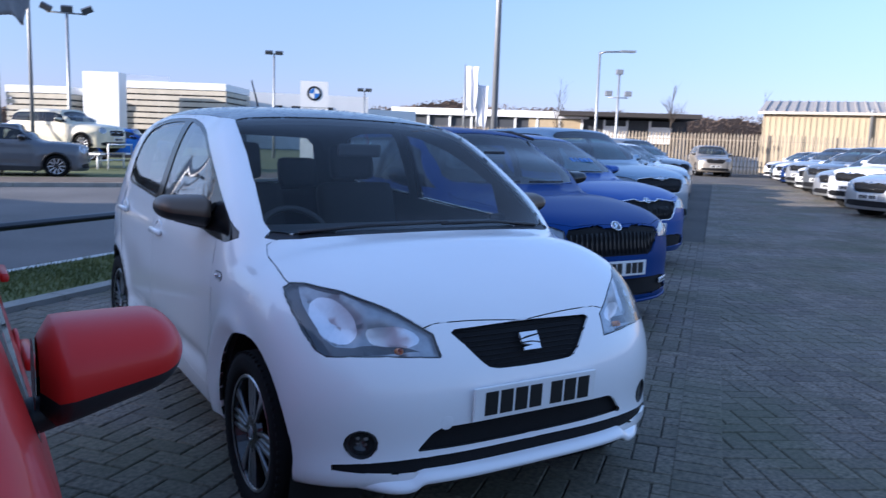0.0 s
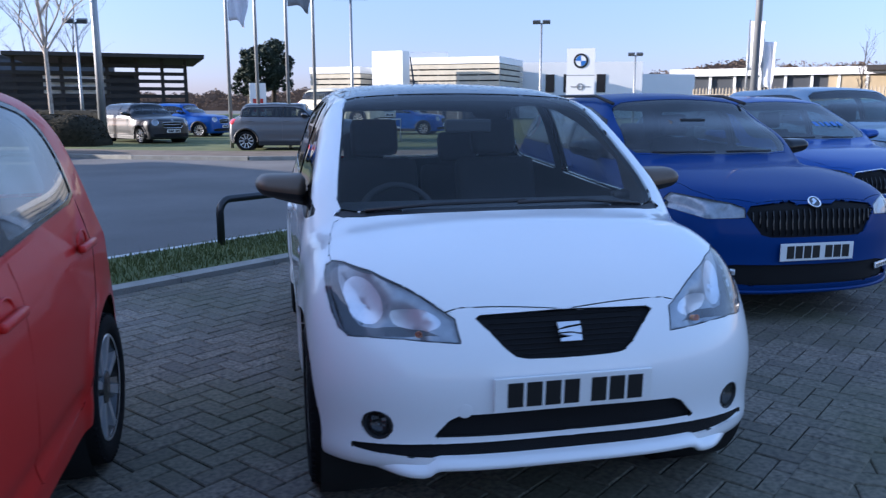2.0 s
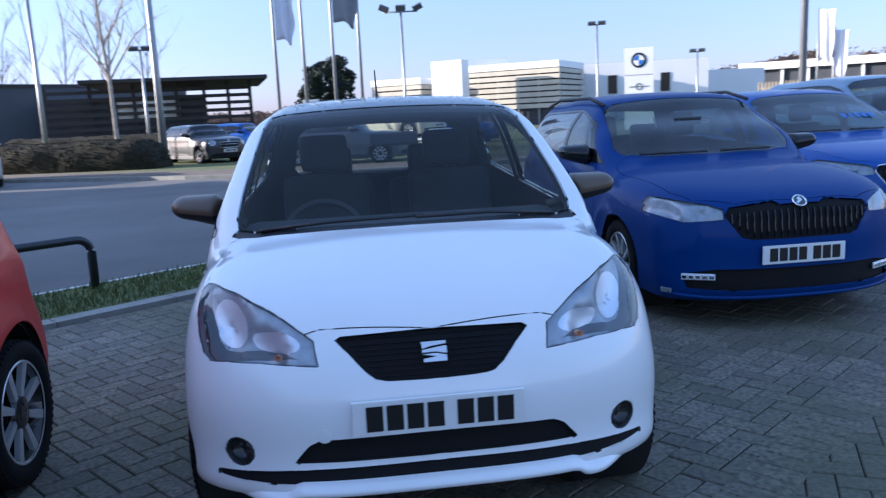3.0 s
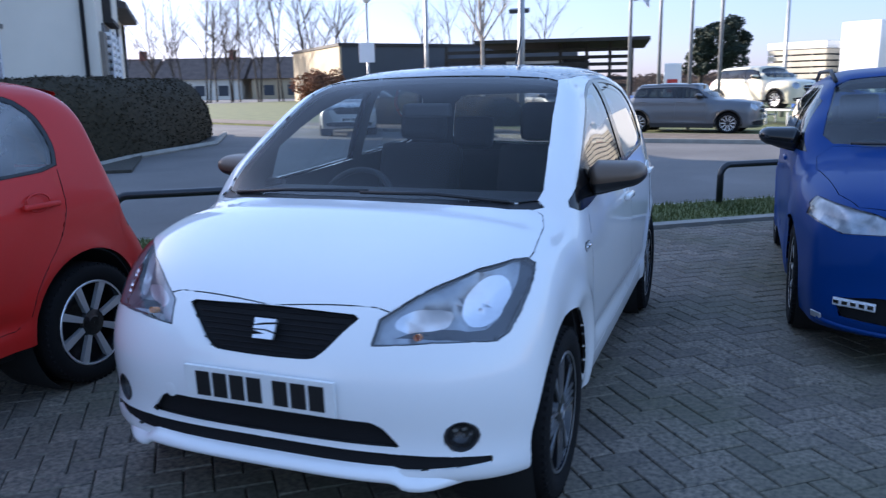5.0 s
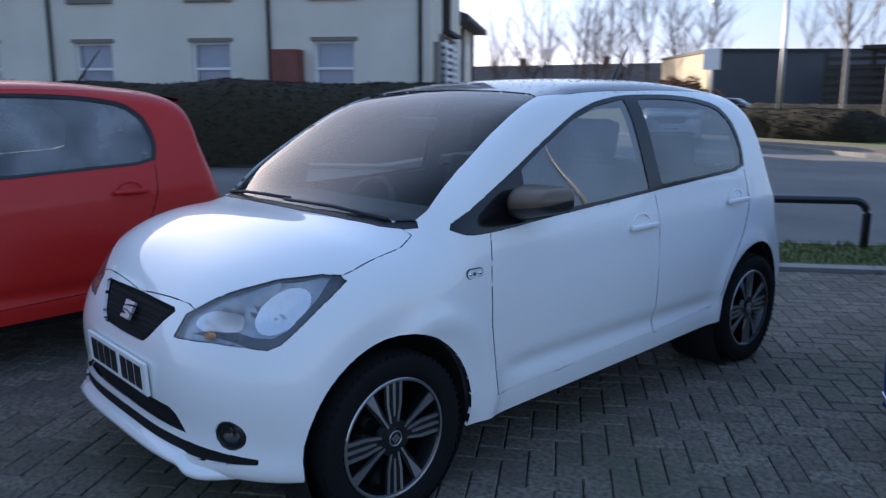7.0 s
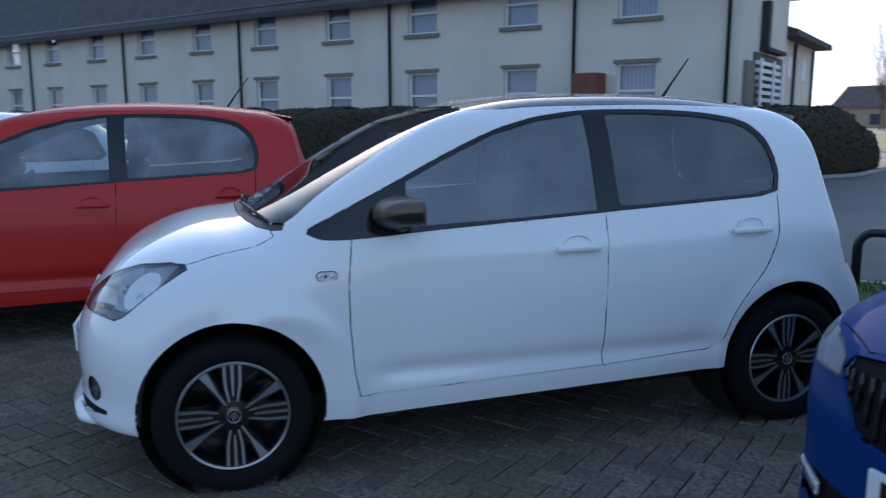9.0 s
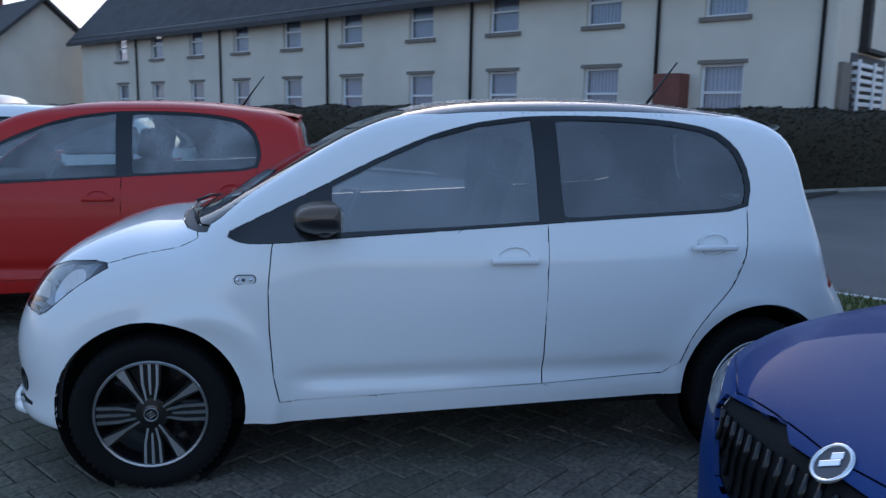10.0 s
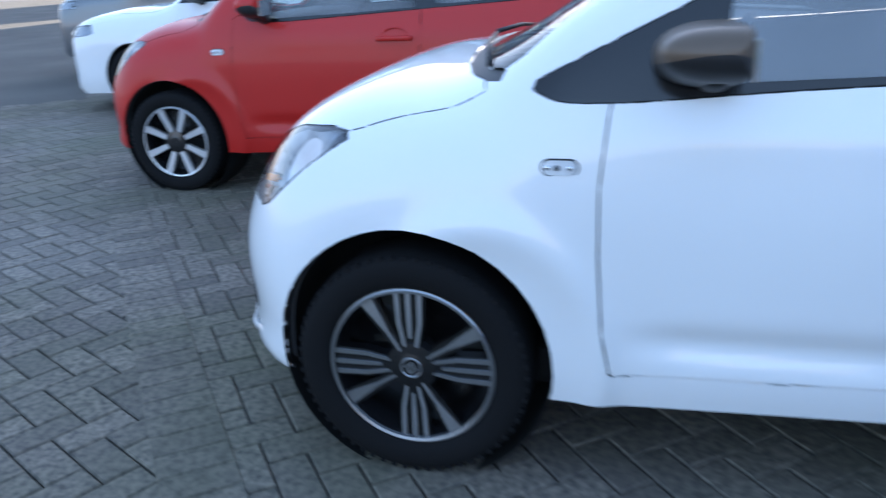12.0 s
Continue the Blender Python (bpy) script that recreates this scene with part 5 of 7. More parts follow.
# ---- other cars ----
def general_spec(kind, fo, wb, ro, H, W, hood, cowl, top, tail, belt, clear=.20, wr=.325, lean=.24, upright=False, nose_plan=.94, sweep=.085):
    """A hatchback, estate or off-roader from its overhangs, wheelbase and heights."""
    nose, end = -fo, wb + ro
    cy, cz = cowl
    bz0, bz1 = belt
    mid = (cy + top) / 2
    prof = [(nose + .05, clear), (nose + .005, clear + .04), (nose - .004, clear + .10), (nose + .004, clear + .24), (nose, clear + .36), (nose + .012, hood - .14), (nose + .035, hood - .05), (nose + .10, hood + .005),
            (nose + .28, hood + (cz - hood) * .36), (nose + (cy - nose) * .62, hood + (cz - hood) * .74), (cy - .05, cz - .012), (cy + .02, cz + .02), (mid - .10, cz + (H - .06 - cz) * .44), (mid + .18, cz + (H - .06 - cz) * .74),
            (top, H - .055), (top + .20, H - .015), ((top + tail) / 2, H), (tail - .25, H - .025), (tail, H - .07), (tail + .05, H - .12), (tail + lean, bz1 + .06), (end - .05 if not upright else end - .04, bz1 - .10), (end - .015, .72),
            (end, .58), (end - .01, .42), (end - .07, clear + .08)]
    rw = .31 if wr < .34 else .35
    arch_f, arch_r = circle(0, rw, wr), circle(wb, rw, wr)
    b1 = cy + (tail - cy) * .44 + .08
    dlo = [(cy + .16, bz0 + .01), (b1, (bz0 + bz1) / 2), (tail + .08, bz1), (tail + .13, bz1 + .05), (tail + .02, H - .20), (tail - .14, H - .135), (b1, H - .115), (top + .28, H - .125), (top + .02, H - .175), (mid + .22, cz + (H - cz) * .55), (cy + .30, bz0 + .10)]
    fg = [(cy + .38, bz0 + .035), (b1 - .035, (bz0 + bz1) / 2 + .02), (b1 - .045, H - .135), (top + .28, H - .145), (top + .05, H - .195), (mid + .26, cz + (H - cz) * .52), (cy + .42, bz0 + .12)]
    rg = [(b1 + .045, (bz0 + bz1) / 2 + .022), (tail + .02, bz1 + .02), (tail + .07, bz1 + .06), (tail - .03, H - .21), (tail - .16, H - .155), (b1 + .035, H - .135)]
    d0, d1 = cy + .22, tail - .02
    fd = [(d0, bz0 + .05), (d0 - .02, .60), (d0 + .03, clear + .14), (b1, clear + .15), (b1 + .01, H * .68)]
    rd = [(b1 + .01, H * .70), (b1, clear + .15), (wb - wr + .02 - .06, clear + .16), (wb - wr + .03, .55), (wb - .12, .70), (d1 + .02, bz1 - .12), (d1 + .04, bz1 + .02)]
    screen = [(0, cy), (W * .5, cy + .04), (W * .74, cy + .12), (W * .80, cy + .20), (W * .765, mid), (W * .70, top - .05), (W * .6, top - .015), (0, top)]
    bon = [(0, cy - .012), (W * .5, cy + .028), (W * .74, cy + .10), (W * .84, cy + .06), (W * .86, cy - .25), (W * .83, -.18), (W * .79, nose + .36), (W * .70, nose + .20), (W * .45, nose + .085), (0, nose + .06)]
    hz = hood - .02
    lamp = [(W * .54, hz - .10), (W * .78, hz - .115), (W * .94, hz - .07), (W * 1.0, hz + .02), (W * .88, hz + .025), (W * .62, hz - .012), (W * .54, hz - .04)]
    grille = [(0, hz - .02), (W * .14, hz - .022), (W * .20, hz + .002), (W * .50, hz - .03), (W * .535, hz - .075), (W * .43, hz - .205), (W * .36, hz - .222), (0, hz - .222)]
    if kind == "small":
        lamp = circle(W * .70, hz - .09, .098, 20)
        grille = [(0, hz - .075), (W * .40, hz - .085), (W * .46, hz - .13), (W * .41, hz - .25), (W * .34, hz - .27), (0, hz - .275)]
    low = [(0, clear + .20), (W * .60, clear + .20), (W * .80, clear + .17), (W * .76, clear + .085), (W * .5, clear + .07), (0, clear + .07)]
    back = [(0, H - .13), (W * .58, H - .15), (W * .68, bz1 + .09), (W * .62, bz1 + .04), (0, bz1 + .03)]
    tl = [(end - .30, bz1 - .06), (end + .1, bz1 - .04), (end + .1, bz1 - .24), (end - .22, bz1 - .22)]
    R = [("void", "side", arch_f, lambda c, n: c.x > .35 and c.z < .85), ("void", "side", arch_r, lambda c, n: c.x > .35 and c.z < .85),
         ("front_window", "side", fg, SIDE), ("rear_window", "side", rg, SIDE), ("window_trim", "side", dlo, SIDE),
         ("headlight_lens", "front", lamp, lambda c, n: c.y < nose + .5 and n.y < .3), ("grille", "front", grille, lambda c, n: c.y < nose + .4 and n.y < .2), ("lower_intake", "front", low, lambda c, n: c.y < nose + .4 and n.y < .2),
         ("windscreen", "top", screen, lambda c, n: c.z > cz - .08 and c.y < top + .1), ("bonnet", "top", bon, lambda c, n: c.z > hood - .1 and c.y < cy + .15 and n.z > .25),
         ("front_door", "side", fd, SIDE), ("rear_door", "side", rd, SIDE), ("tailgate_window", "front", back, lambda c, n: c.y > tail - .1 and n.y > .1),
         ("tail_light", "side", tl, lambda c, n: c.y > wb + .2 and c.x > W * .62)]
    P = [("shell", "both", "paint", {}), ("bonnet", "both", "paint", {}), ("front_door", "pair", "paint", {}), ("rear_door", "pair", "paint", {}),
         ("windscreen", "both", "glass", dict(inset=.001, lip=.004, sink=.003)), ("front_window", "pair", "glass", dict(inset=0, lip=.004, sink=.004)),
         ("rear_window", "pair", "dark_glass", dict(inset=0, lip=.004, sink=.004)), ("window_trim", "pair", "trim", dict(inset=.001)), ("headlight_lens", "pair", "lens", dict(inset=.001, lip=.03)),
         ("grille", "both", "deep", dict(inset=0, lip=0, sink=.014)), ("lower_intake", "both", "deep", dict(inset=0, lip=0, sink=.02)),
         ("tailgate_window", "both", "dark_glass", dict(inset=.001, lip=.004, sink=.003)), ("tail_light", "pair", "tail", {})]
    return dict(profile=prof, ends=(nose + .30, end - .25), sill=([nose, 0, wb, end], [clear + .01, clear + .01, clear + .05, clear + .06]),
                width=([clear - .02, clear + .08, .46, .64, .80, bz0, bz1 + .05, (bz1 + H) / 2, H - .08, H + .02], [W * .955, W * .985, W * .998, W, W * .988, W * .962, W * .925, W * .845, W * .745, W * .69]),
                plan=([nose - .03, nose + .18, nose + .40, 0.1, .5, 1.3, wb - .4, wb, end - .3, end + .05], [nose_plan, (nose_plan + .984) / 2, .985, .995, 1.0, 1.002, 1.0, .992, .97, .93]),
                wheels=[(0, rw, wr), (wb, rw, wr)], liner=W - .04, crown=.034, round=(9, 16), sweep=(sweep, .05, cy + .9), groove=(clear + .2, .010), shoulder=bz0 - .09,
                regions=R, panels=P, lined=("shell", "front_door", "rear_door", "tail_light", "window_trim"), kind=kind, W=W, nose=nose, wb=wb, rw=rw, hood=hood, clear=clear, cowl=cowl, end=end, top=top, tail=tail, H=H, belt=belt, b1=b1,
                cabin=dict(x=W * .42, front=cy + .95, rear=cy + 1.78, z=clear + .28, dash=(W * .8, cy + .12, cy + .45, bz0 - .01), mirror=((mid + top) / 2 - .1, H - .24)))


SPECS = dict(
    supermini=general_spec("supermini", .86, 2.47, .665, 1.467, .858, .79, (.30, .985), 1.02, 2.62, (.945, 1.03), clear=.17, nose_plan=.895, sweep=.115),
    family=general_spec("family", .90, 2.64, .80, 1.46, .90, .79, (.33, .99), 1.12, 2.95, (.95, 1.02), clear=.17, lean=.42),
    offroader=general_spec("offroader", .88, 2.64, .86, 1.63, .92, .93, (.30, 1.12), .98, 3.02, (1.08, 1.15), clear=.24, wr=.36, upright=True),
    small=general_spec("small", .80, 2.56, .60, 1.43, .865, .86, (.40, 1.005), .88, 2.66, (.985, 1.01), clear=.17, lean=.16, upright=True, nose_plan=.90, sweep=.12))


def small_car_trim(car, key, s):
    """Dark arch lips and sills, bright rings round the lamps and the grille of a small retro hatchback."""
    W, hz = s["W"], s["hood"] - .02
    for side in (1, -1):
        for wy in (0, s["wb"]):
            arc = [(wy + .355 * math.cos(a), s["rw"] + .355 * math.sin(a)) for a in np.linspace(-.25, math.pi + .25, 17)]
            tube("arch_lip", [(side * (flank(key, y, max(z, .3)) + .002), y, z) for y, z in arc], .030, M["plastic"], car, 6)
        part("sill_cladding", box_bm(W - .05, W + .008, .38, s["wb"] - .38, s["clear"] - .005, s["clear"] + .125, .012) if side > 0 else box_bm(-W - .008, -W + .05, .38, s["wb"] - .38, s["clear"] - .005, s["clear"] + .125, .012), M["plastic"], car)
        at, n = skin(key, W * .70 * side, hz - .09)
        put_mesh("headlight_ring", mesh_of("headlight_ring", *lathe_data([(-.01, .100), (.006, .104), (.010, .112), (.002, .118), (-.02, .118)], 24, "z"), M["chrome"], True), car, m=facing(at, n, 0))
    rim = [(0, hz - .072), (W * .40, hz - .082), (W * .465, hz - .13), (W * .415, hz - .252), (W * .34, hz - .273), (0, hz - .278)]
    full = rim + [(-x, z) for x, z in reversed(rim[1:-1])] + [rim[0]]
    tube("grille_surround", [skin(key, x, z)[0] for x, z in full], .010, M["chrome"], car, 6)
    tube("grille_slat", [skin(key, x, hz - .16)[0] + Vector((0, .006, 0)) for x in np.linspace(-W * .42, W * .42, 9)], .007, M["chrome"], car, 6)


def general_car(name, label, at, spec, colour, group, style="ten", detail=(70, 10, 20), roof=None, trim="gloss_black", inside=False, cap=None, chrome_grille=False, plate=True, pane="screen_glass"):
    s = SPECS[spec]
    mats = dict(M, paint=M[colour], trim=M[trim], tail=M["tail_red"], glass=M[pane])
    if pane == "far_glass":
        mats["dark_glass"] = M[pane]
    car = thing(name, label, "car", group, at=at)
    key = spec + ("_fine" if detail[0] > 100 else "")
    s = dict(s, kind=key)
    body_parts(car, key, s, detail, mats)
    groups, pts, nor = CARVED[key]
    if roof:
        v, f, nr = panel(pts, nor, [q for q in groups["shell"] if np.mean([pts[i][2] for i in q]) > s["H"] - .11 and np.mean([pts[i][0] for i in q]) < s["W"] * .70], "both", inset=0, lip=0, sink=-.004)
        put_mesh("roof_panel", mesh_of("roof_panel", v, f, M[roof], True, nr), car)
    arches(car, s)
    r = .30 if s["rw"] < .33 else .345
    for x in (s["W"] - .115, -s["W"] + .115):
        for y, nm in ((0, "front_wheel"), (s["wb"], "rear_wheel")):
            wheel(car, x, y, r, r * .70, .20, style, nm)
    for side in (1, -1):
        headlamp(car, s, [((s["W"] * .86, s["hood"] - .070, .036), "reflector_bowl", "lamp_grey"), ((s["W"] * .68, s["hood"] - .082, .030), "reflector_bowl", "lamp_grey")], side, .030, "lamp_smoke")
        door_mirror(car, s["W"] * .95, s["cowl"][0] + .42, s["belt"][0] + .07, mats, cap or "paint", side)
        for y in (s["b1"] - .16, s["tail"] - .24):
            door_handle(car, s["W"] * .972, y, s["belt"][0] - .09, mats, side)
        wiper(car, [(-.5 * side - .05, s["cowl"][0] + .03, s["cowl"][1] + .03), (-.05 * side, s["cowl"][0] - .01, s["cowl"][1] + .03)]) if inside else None
    if plate:
        number_plate(car, s["nose"] - .012, s["clear"] + .285)
    if inside:
        cabin(car, s, mats)
    else:
        part("dashboard", box_bm(-s["W"] * .78, s["W"] * .78, s["cowl"][0] + .1, s["cowl"][0] + .4, .5, s["belt"][0] - .02, .04), mats["dash"], car)
        part("floor_pan", box_bm(-.66, .66, s["ends"][0] + .1, s["ends"][1] - .1, .20, .30), M["seam"], car)
        for x in (-s["W"] * .42, s["W"] * .42):
            part("front_seat", box_bm(x - .22, x + .22, s["cowl"][0] + 1.12, s["cowl"][0] + 1.26, .45, s["belt"][0] + .30, .04), mats["cloth"], car)
    # badge over the grille
    v, f = lathe_data([(0, .044), (.006, .043), (.006, .037), (.002, .036)], 24, "z")
    bd = put_mesh("badge", mesh_of("badge", v, f, M["chrome"], True), car, m=facing(*skin(key, 0, s["hood"] - .030), -.001))
    v, f = lathe_data([(.001, .037), (.002, .036), (.002, .0005)], 24, "z")
    put_mesh("badge_disc", mesh_of("badge_disc", v, f, M["lamp_dark"]), bd)
    part("badge_arrow", box_bm(-.026, .018, -.008, .006, .002, .005, .0015), M["chrome"], bd, m=pose(0, 0, 0, 0, 0, 35))
    part("badge_plume", box_bm(-.004, .022, .006, .022, .002, .005, .0015), M["chrome"], bd, m=pose(0, 0, 0, 0, 0, 35))
    hz = s["hood"] - .02
    if spec == "small":
        small_car_trim(car, key, s)
    if inside or chrome_grille:
        for k in range(-10, 11):
            x = k * .0415 * s["W"] / .858
            zt, zb = hz - .047 - .016 * abs(k) / 9, hz - .212 + .075 * max(0, abs(k) - 7) / 3
            bar = [skin(key, x, z)[0] for z in np.linspace(zb, zt, 5)]
            tube("grille_bar", [p + Vector((0, .008, 0)) for p in bar], .0065, M["gloss_black"], car, 6)
    if chrome_grille:
        W = s["W"]
        rim = [(0, hz - .015), (W * .14, hz - .018), (W * .20, hz + .005), (W * .50, hz - .026), (W * .54, hz - .075), (W * .43, hz - .21), (W * .36, hz - .228), (0, hz - .228)]
        full = rim + [(-x, z) for x, z in reversed(rim[1:-1])] + [rim[0]]
        tube("grille_surround", [skin(key, x, z)[0] for x, z in full], .007, M["chrome"], car, 6)
    return car


ROW = "cars parked in the row"
blue = general_car("blue_hatchback", "deep blue five-door hatchback with black grille on block paving", pose(2.445, 2.345, 0), "supermini", "blue", ROW, "ten", (170, 24, 44), inside=True, cap="gloss_black")
tube("roof_rail", [(.60, .95, 1.375), (.60, 1.3, 1.44), (.60, 2.2, 1.445), (.585, 2.65, 1.385)], .014, M["plastic"], blue, 8)
tube("roof_rail", [(-.60, .95, 1.375), (-.60, 1.3, 1.44), (-.60, 2.2, 1.445), (-.585, 2.65, 1.385)], .014, M["plastic"], blue, 8)
KEY = "supermini_fine"
lipv = [skin(KEY, x, .195 + .02 * (abs(x) / .75) ** 6)[0] + Vector((0, -.006, 0)) for x in np.linspace(-.74, .74, 31)]
tube("front_lip", lipv, .014, M["blue"], blue, 8, "blue lower lip")
for side in (1, -1):
    at, n = skin(KEY, .745 * side, .225)
    part("splitter_tip", box_bm(-.04, .04, -.012, .020, -.012, .008, .006), M["silver"], blue, "pale silver corner tip", m=facing(at, n, .0))
    at, n = skin(KEY, .60 * side, .325)
    fogd = part("fog_strip", box_bm(-.10, .10, -.020, .020, -.006, .006, .005), M["lamp_grey"], blue, m=facing(at, n, .004) )
    for k in range(5):
        part("fog_led", box_bm(-.014, .014, -.011, .011, -.004, .004, .003), M["chrome"], fogd, m=pose(-.08 + .04 * k, 0, .006))
water_drops(blue, KEY, ("bonnet",), 800, lambda c: True, 9, .0022)
estate = general_car("blue_estate", "mid-blue estate car with chrome-edged grille in the row", pose(4.86, 4.36, 0), "family", "race_blue", ROW, "five", inside=True, chrome_grille=True)
SW = [i for q in CARVED["family"][0]["windscreen"] for i in q]
for k, wide in enumerate((.05, .028, .05, .05, .05)):
    pts, nor = CARVED["family"][1:]
    i = min(SW, key=lambda i: (pts[i][0] - .30) ** 2 + (pts[i][2] - 1.14) ** 2)
    n = Vector(nor[i])
    part("price_figure", box_bm(-wide / 2, wide / 2, -.045, .045, 0, .003), M["logo_blue"], estate, m=Matrix.Translation((.17 + .075 * k, pts[i][1] + .004, pts[i][2])) @ n.to_track_quat('Z', 'Y').to_matrix().to_4x4())
general_car("pale_blue_offroader", "pale silver-blue compact off-roader in the row of cars", pose(7.28, 6.35, 0), "offroader", "pale_blue", ROW, "five", chrome_grille=True)
for k, (nm, sp, col, lab) in enumerate((("silver_hatchback", "supermini", "silver", "silver hatchback parked in the row"), ("teal_estate", "family", "steel_blue", "grey-blue estate car parked in the row"),
                                        ("white_hatchback_far", "supermini", "white", "white hatchback parked in the row"), ("dark_offroader", "offroader", "grey", "dark grey off-roader parked in the row"),
                                        ("blue_hatchback_far", "supermini", "race_blue", "mid-blue hatchback parked in the row"))):
    nm = nm.replace("_far", "")
    general_car(nm, lab, pose(9.75 + 2.45 * k, 8.42 + 2.05 * k, 0), sp, col, ROW, chrome_grille=False)
general_car("white_estate", "white estate car parked beyond a red hatchback", pose(-4.85, -4.0, 0), "family", "white", ROW, "five", inside=True)
general_car("grey_offroader", "dark grey off-roader at the end of the row", pose(-7.4, -6.2, 0), "offroader", "grey", ROW, "five")

# the opposite row, noses towards the lane, in the sun
OPP = "cars in the opposite row"
for k, (sp, col) in enumerate((("family", "silver"), ("offroader", "white"), ("family", "silver"), ("offroader", "grey"), ("supermini", "white"), ("offroader", "silver"), ("supermini", "blue"), ("family", "white"), ("supermini", "steel_blue"), ("family", "white"))):
    u = 16.8 + 2.70 * k
    col_name = {"steel_blue": "blue-grey"}.get(col, col)
    general_car(col.replace("steel_blue", "teal") + "_" + {"family": "estate", "supermini": "hatchback"}.get(sp, sp), f"{col_name} {'off-roader' if sp == 'offroader' else 'family car'} in a sunlit row across the lane",
                lot_m(u, -4.85 + .05 * k, 0, 218), sp, col, OPP, "ten", chrome_grille=True)
general_car("silver_offroader", "champagne-silver off-roader standing in front of the steel fence", pose(33.0, 25.3, 0, 0, 0, -42), "offroader", "champagne", "", "five")
# small cars on the far verge
FAR = "small cars across the road"
general_car("grey_small_car", "steel-grey small hatchback with dark roof on the far verge", pose(1.0, 21.9, 0, 0, 0, 80), "small", "steel_grey", FAR, "ten", roof="black_paint", pane="far_glass")
general_car("grey_small_car", "dark grey small hatchback on the far verge", pose(-4.8, 27.2, 0, 0, 0, 38), "small", "charcoal", FAR, "ten", roof="black_paint", pane="far_glass")
general_car("cream_small_car", "cream small hatchback raised on a white display stand", pose(2.75, 26.7, .55, 0, 0, 46), "small", "cream", FAR, "ten", roof="cream", pane="far_glass")
general_car("blue_small_car", "bright blue small hatchback behind the verge", pose(6.2, 33.5, 0, 0, 0, 65), "small", "race_blue", FAR, "ten", pane="far_glass")
general_car("blue_small_car", "bright blue small hatchback behind the verge", pose(-3.6, 33.0, 0, 0, 0, 65), "small", "race_blue", FAR, "ten", pane="far_glass")
general_car("silver_offroader", "pale silver off-roader on the road near the hedge", pose(-10.7, 20.4, -.05, 0, 0, 30), "offroader", "silver", "", "five")
general_car("dark_hatchback", "dark hatchback parked by distant trees", pose(-20.5, 46, -.05, 0, 0, 100), "supermini", "black_paint", "", "ten", pane="far_glass")
general_car("silver_hatchback", "silver hatchback parked by distant trees", pose(-24.0, 48, -.05, 0, 0, 120), "supermini", "silver", "", "ten", pane="far_glass")


# ---- far side of the road ----
rng = random.Random(7)
edge = [(-60, 44), (-30, 31.5), (-16, 25.2), (-8.7, 21.8), (-4.5, 19.4), (-1.5, 18.3), (3, 18.0), (12, 24), (26, 36), (60, 66)]
back = [(60, 120), (-60, 120)]
tagged(put_mesh("far_verge", mesh_of("far_verge", [(x, y, .02) for x, y in edge + back] + [(x, y, -.06) for x, y in edge + back],
       [tuple(range(12))] + [(k, k + 12, (k + 1) % 12 + 12, (k + 1) % 12) for k in range(12)], M["grass"]), None), "patchy grass verge across the road", "grass", kind="structure")
inner = [(x * 1.0, y + 2.6) for x, y in edge]
n = len(edge)
tagged(put_mesh("far_path", mesh_of("far_path", [(x, y, .03) for x, y in edge] + [(x, y, .03) for x, y in inner], [(k, k + 1, n + k + 1, n + k) for k in range(n - 1)], M["path"]), None), "brown gravelly strip along the far road edge", "pavement", kind="structure")
far_kerb = thing("far_kerb", "pale concrete kerb at the far road edge", "kerb", kind="structure")
for (x0, y0), (x1, y1) in zip(edge[2:8], edge[3:9]):
    L = math.hypot(x1 - x0, y1 - y0)
    cnt = max(1, int(L / .92))
    me = mesh_of("kerb_stone", *box_data(0, L / cnt - .01, -.12, 0, -.07, .045), M["kerb"])
    ang = math.degrees(math.atan2(y1 - y0, x1 - x0))
    for k in range(cnt):
        put_mesh("kerb_stone", me, far_kerb, m=pose(x0 + (x1 - x0) * k / cnt, y0 + (y1 - y0) * k / cnt, 0, 0, 0, ang))
tagged(put_mesh("road_edge_line", mesh_of("road_edge_line", *box_data(-50, 50, 5.36, 5.46, -.06, -.054), M["line"]), None, m=lot_m(0, 0)), "worn pale line along the road edge", "road marking", kind="structure")


# -- leaves: small quads strewn over a shape --
def leaf_quads(points, size, seed):
    r = np.random.RandomState(seed)
    verts, faces = [], []
    for k, (p, nrm) in enumerate(points):
        a = Vector(r.normal(size=3)) + Vector(nrm) * .6
        a.normalize()
        b = a.orthogonal().normalized()
        w = r.rand() * 6.283
        b = b * math.cos(w) + a.cross(b) * math.sin(w)
        c = a.cross(b)
        s = size * (.6 + .8 * r.rand())
        p = Vector(p) + Vector(nrm) * (r.rand() - .35) * size * 1.4
        o = len(verts)
        verts += [p - b * s, p - c * s * .55, p + b * s, p + c * s * .55]
        faces.append((o, o + 1, o + 2, o + 3))
    return verts, faces


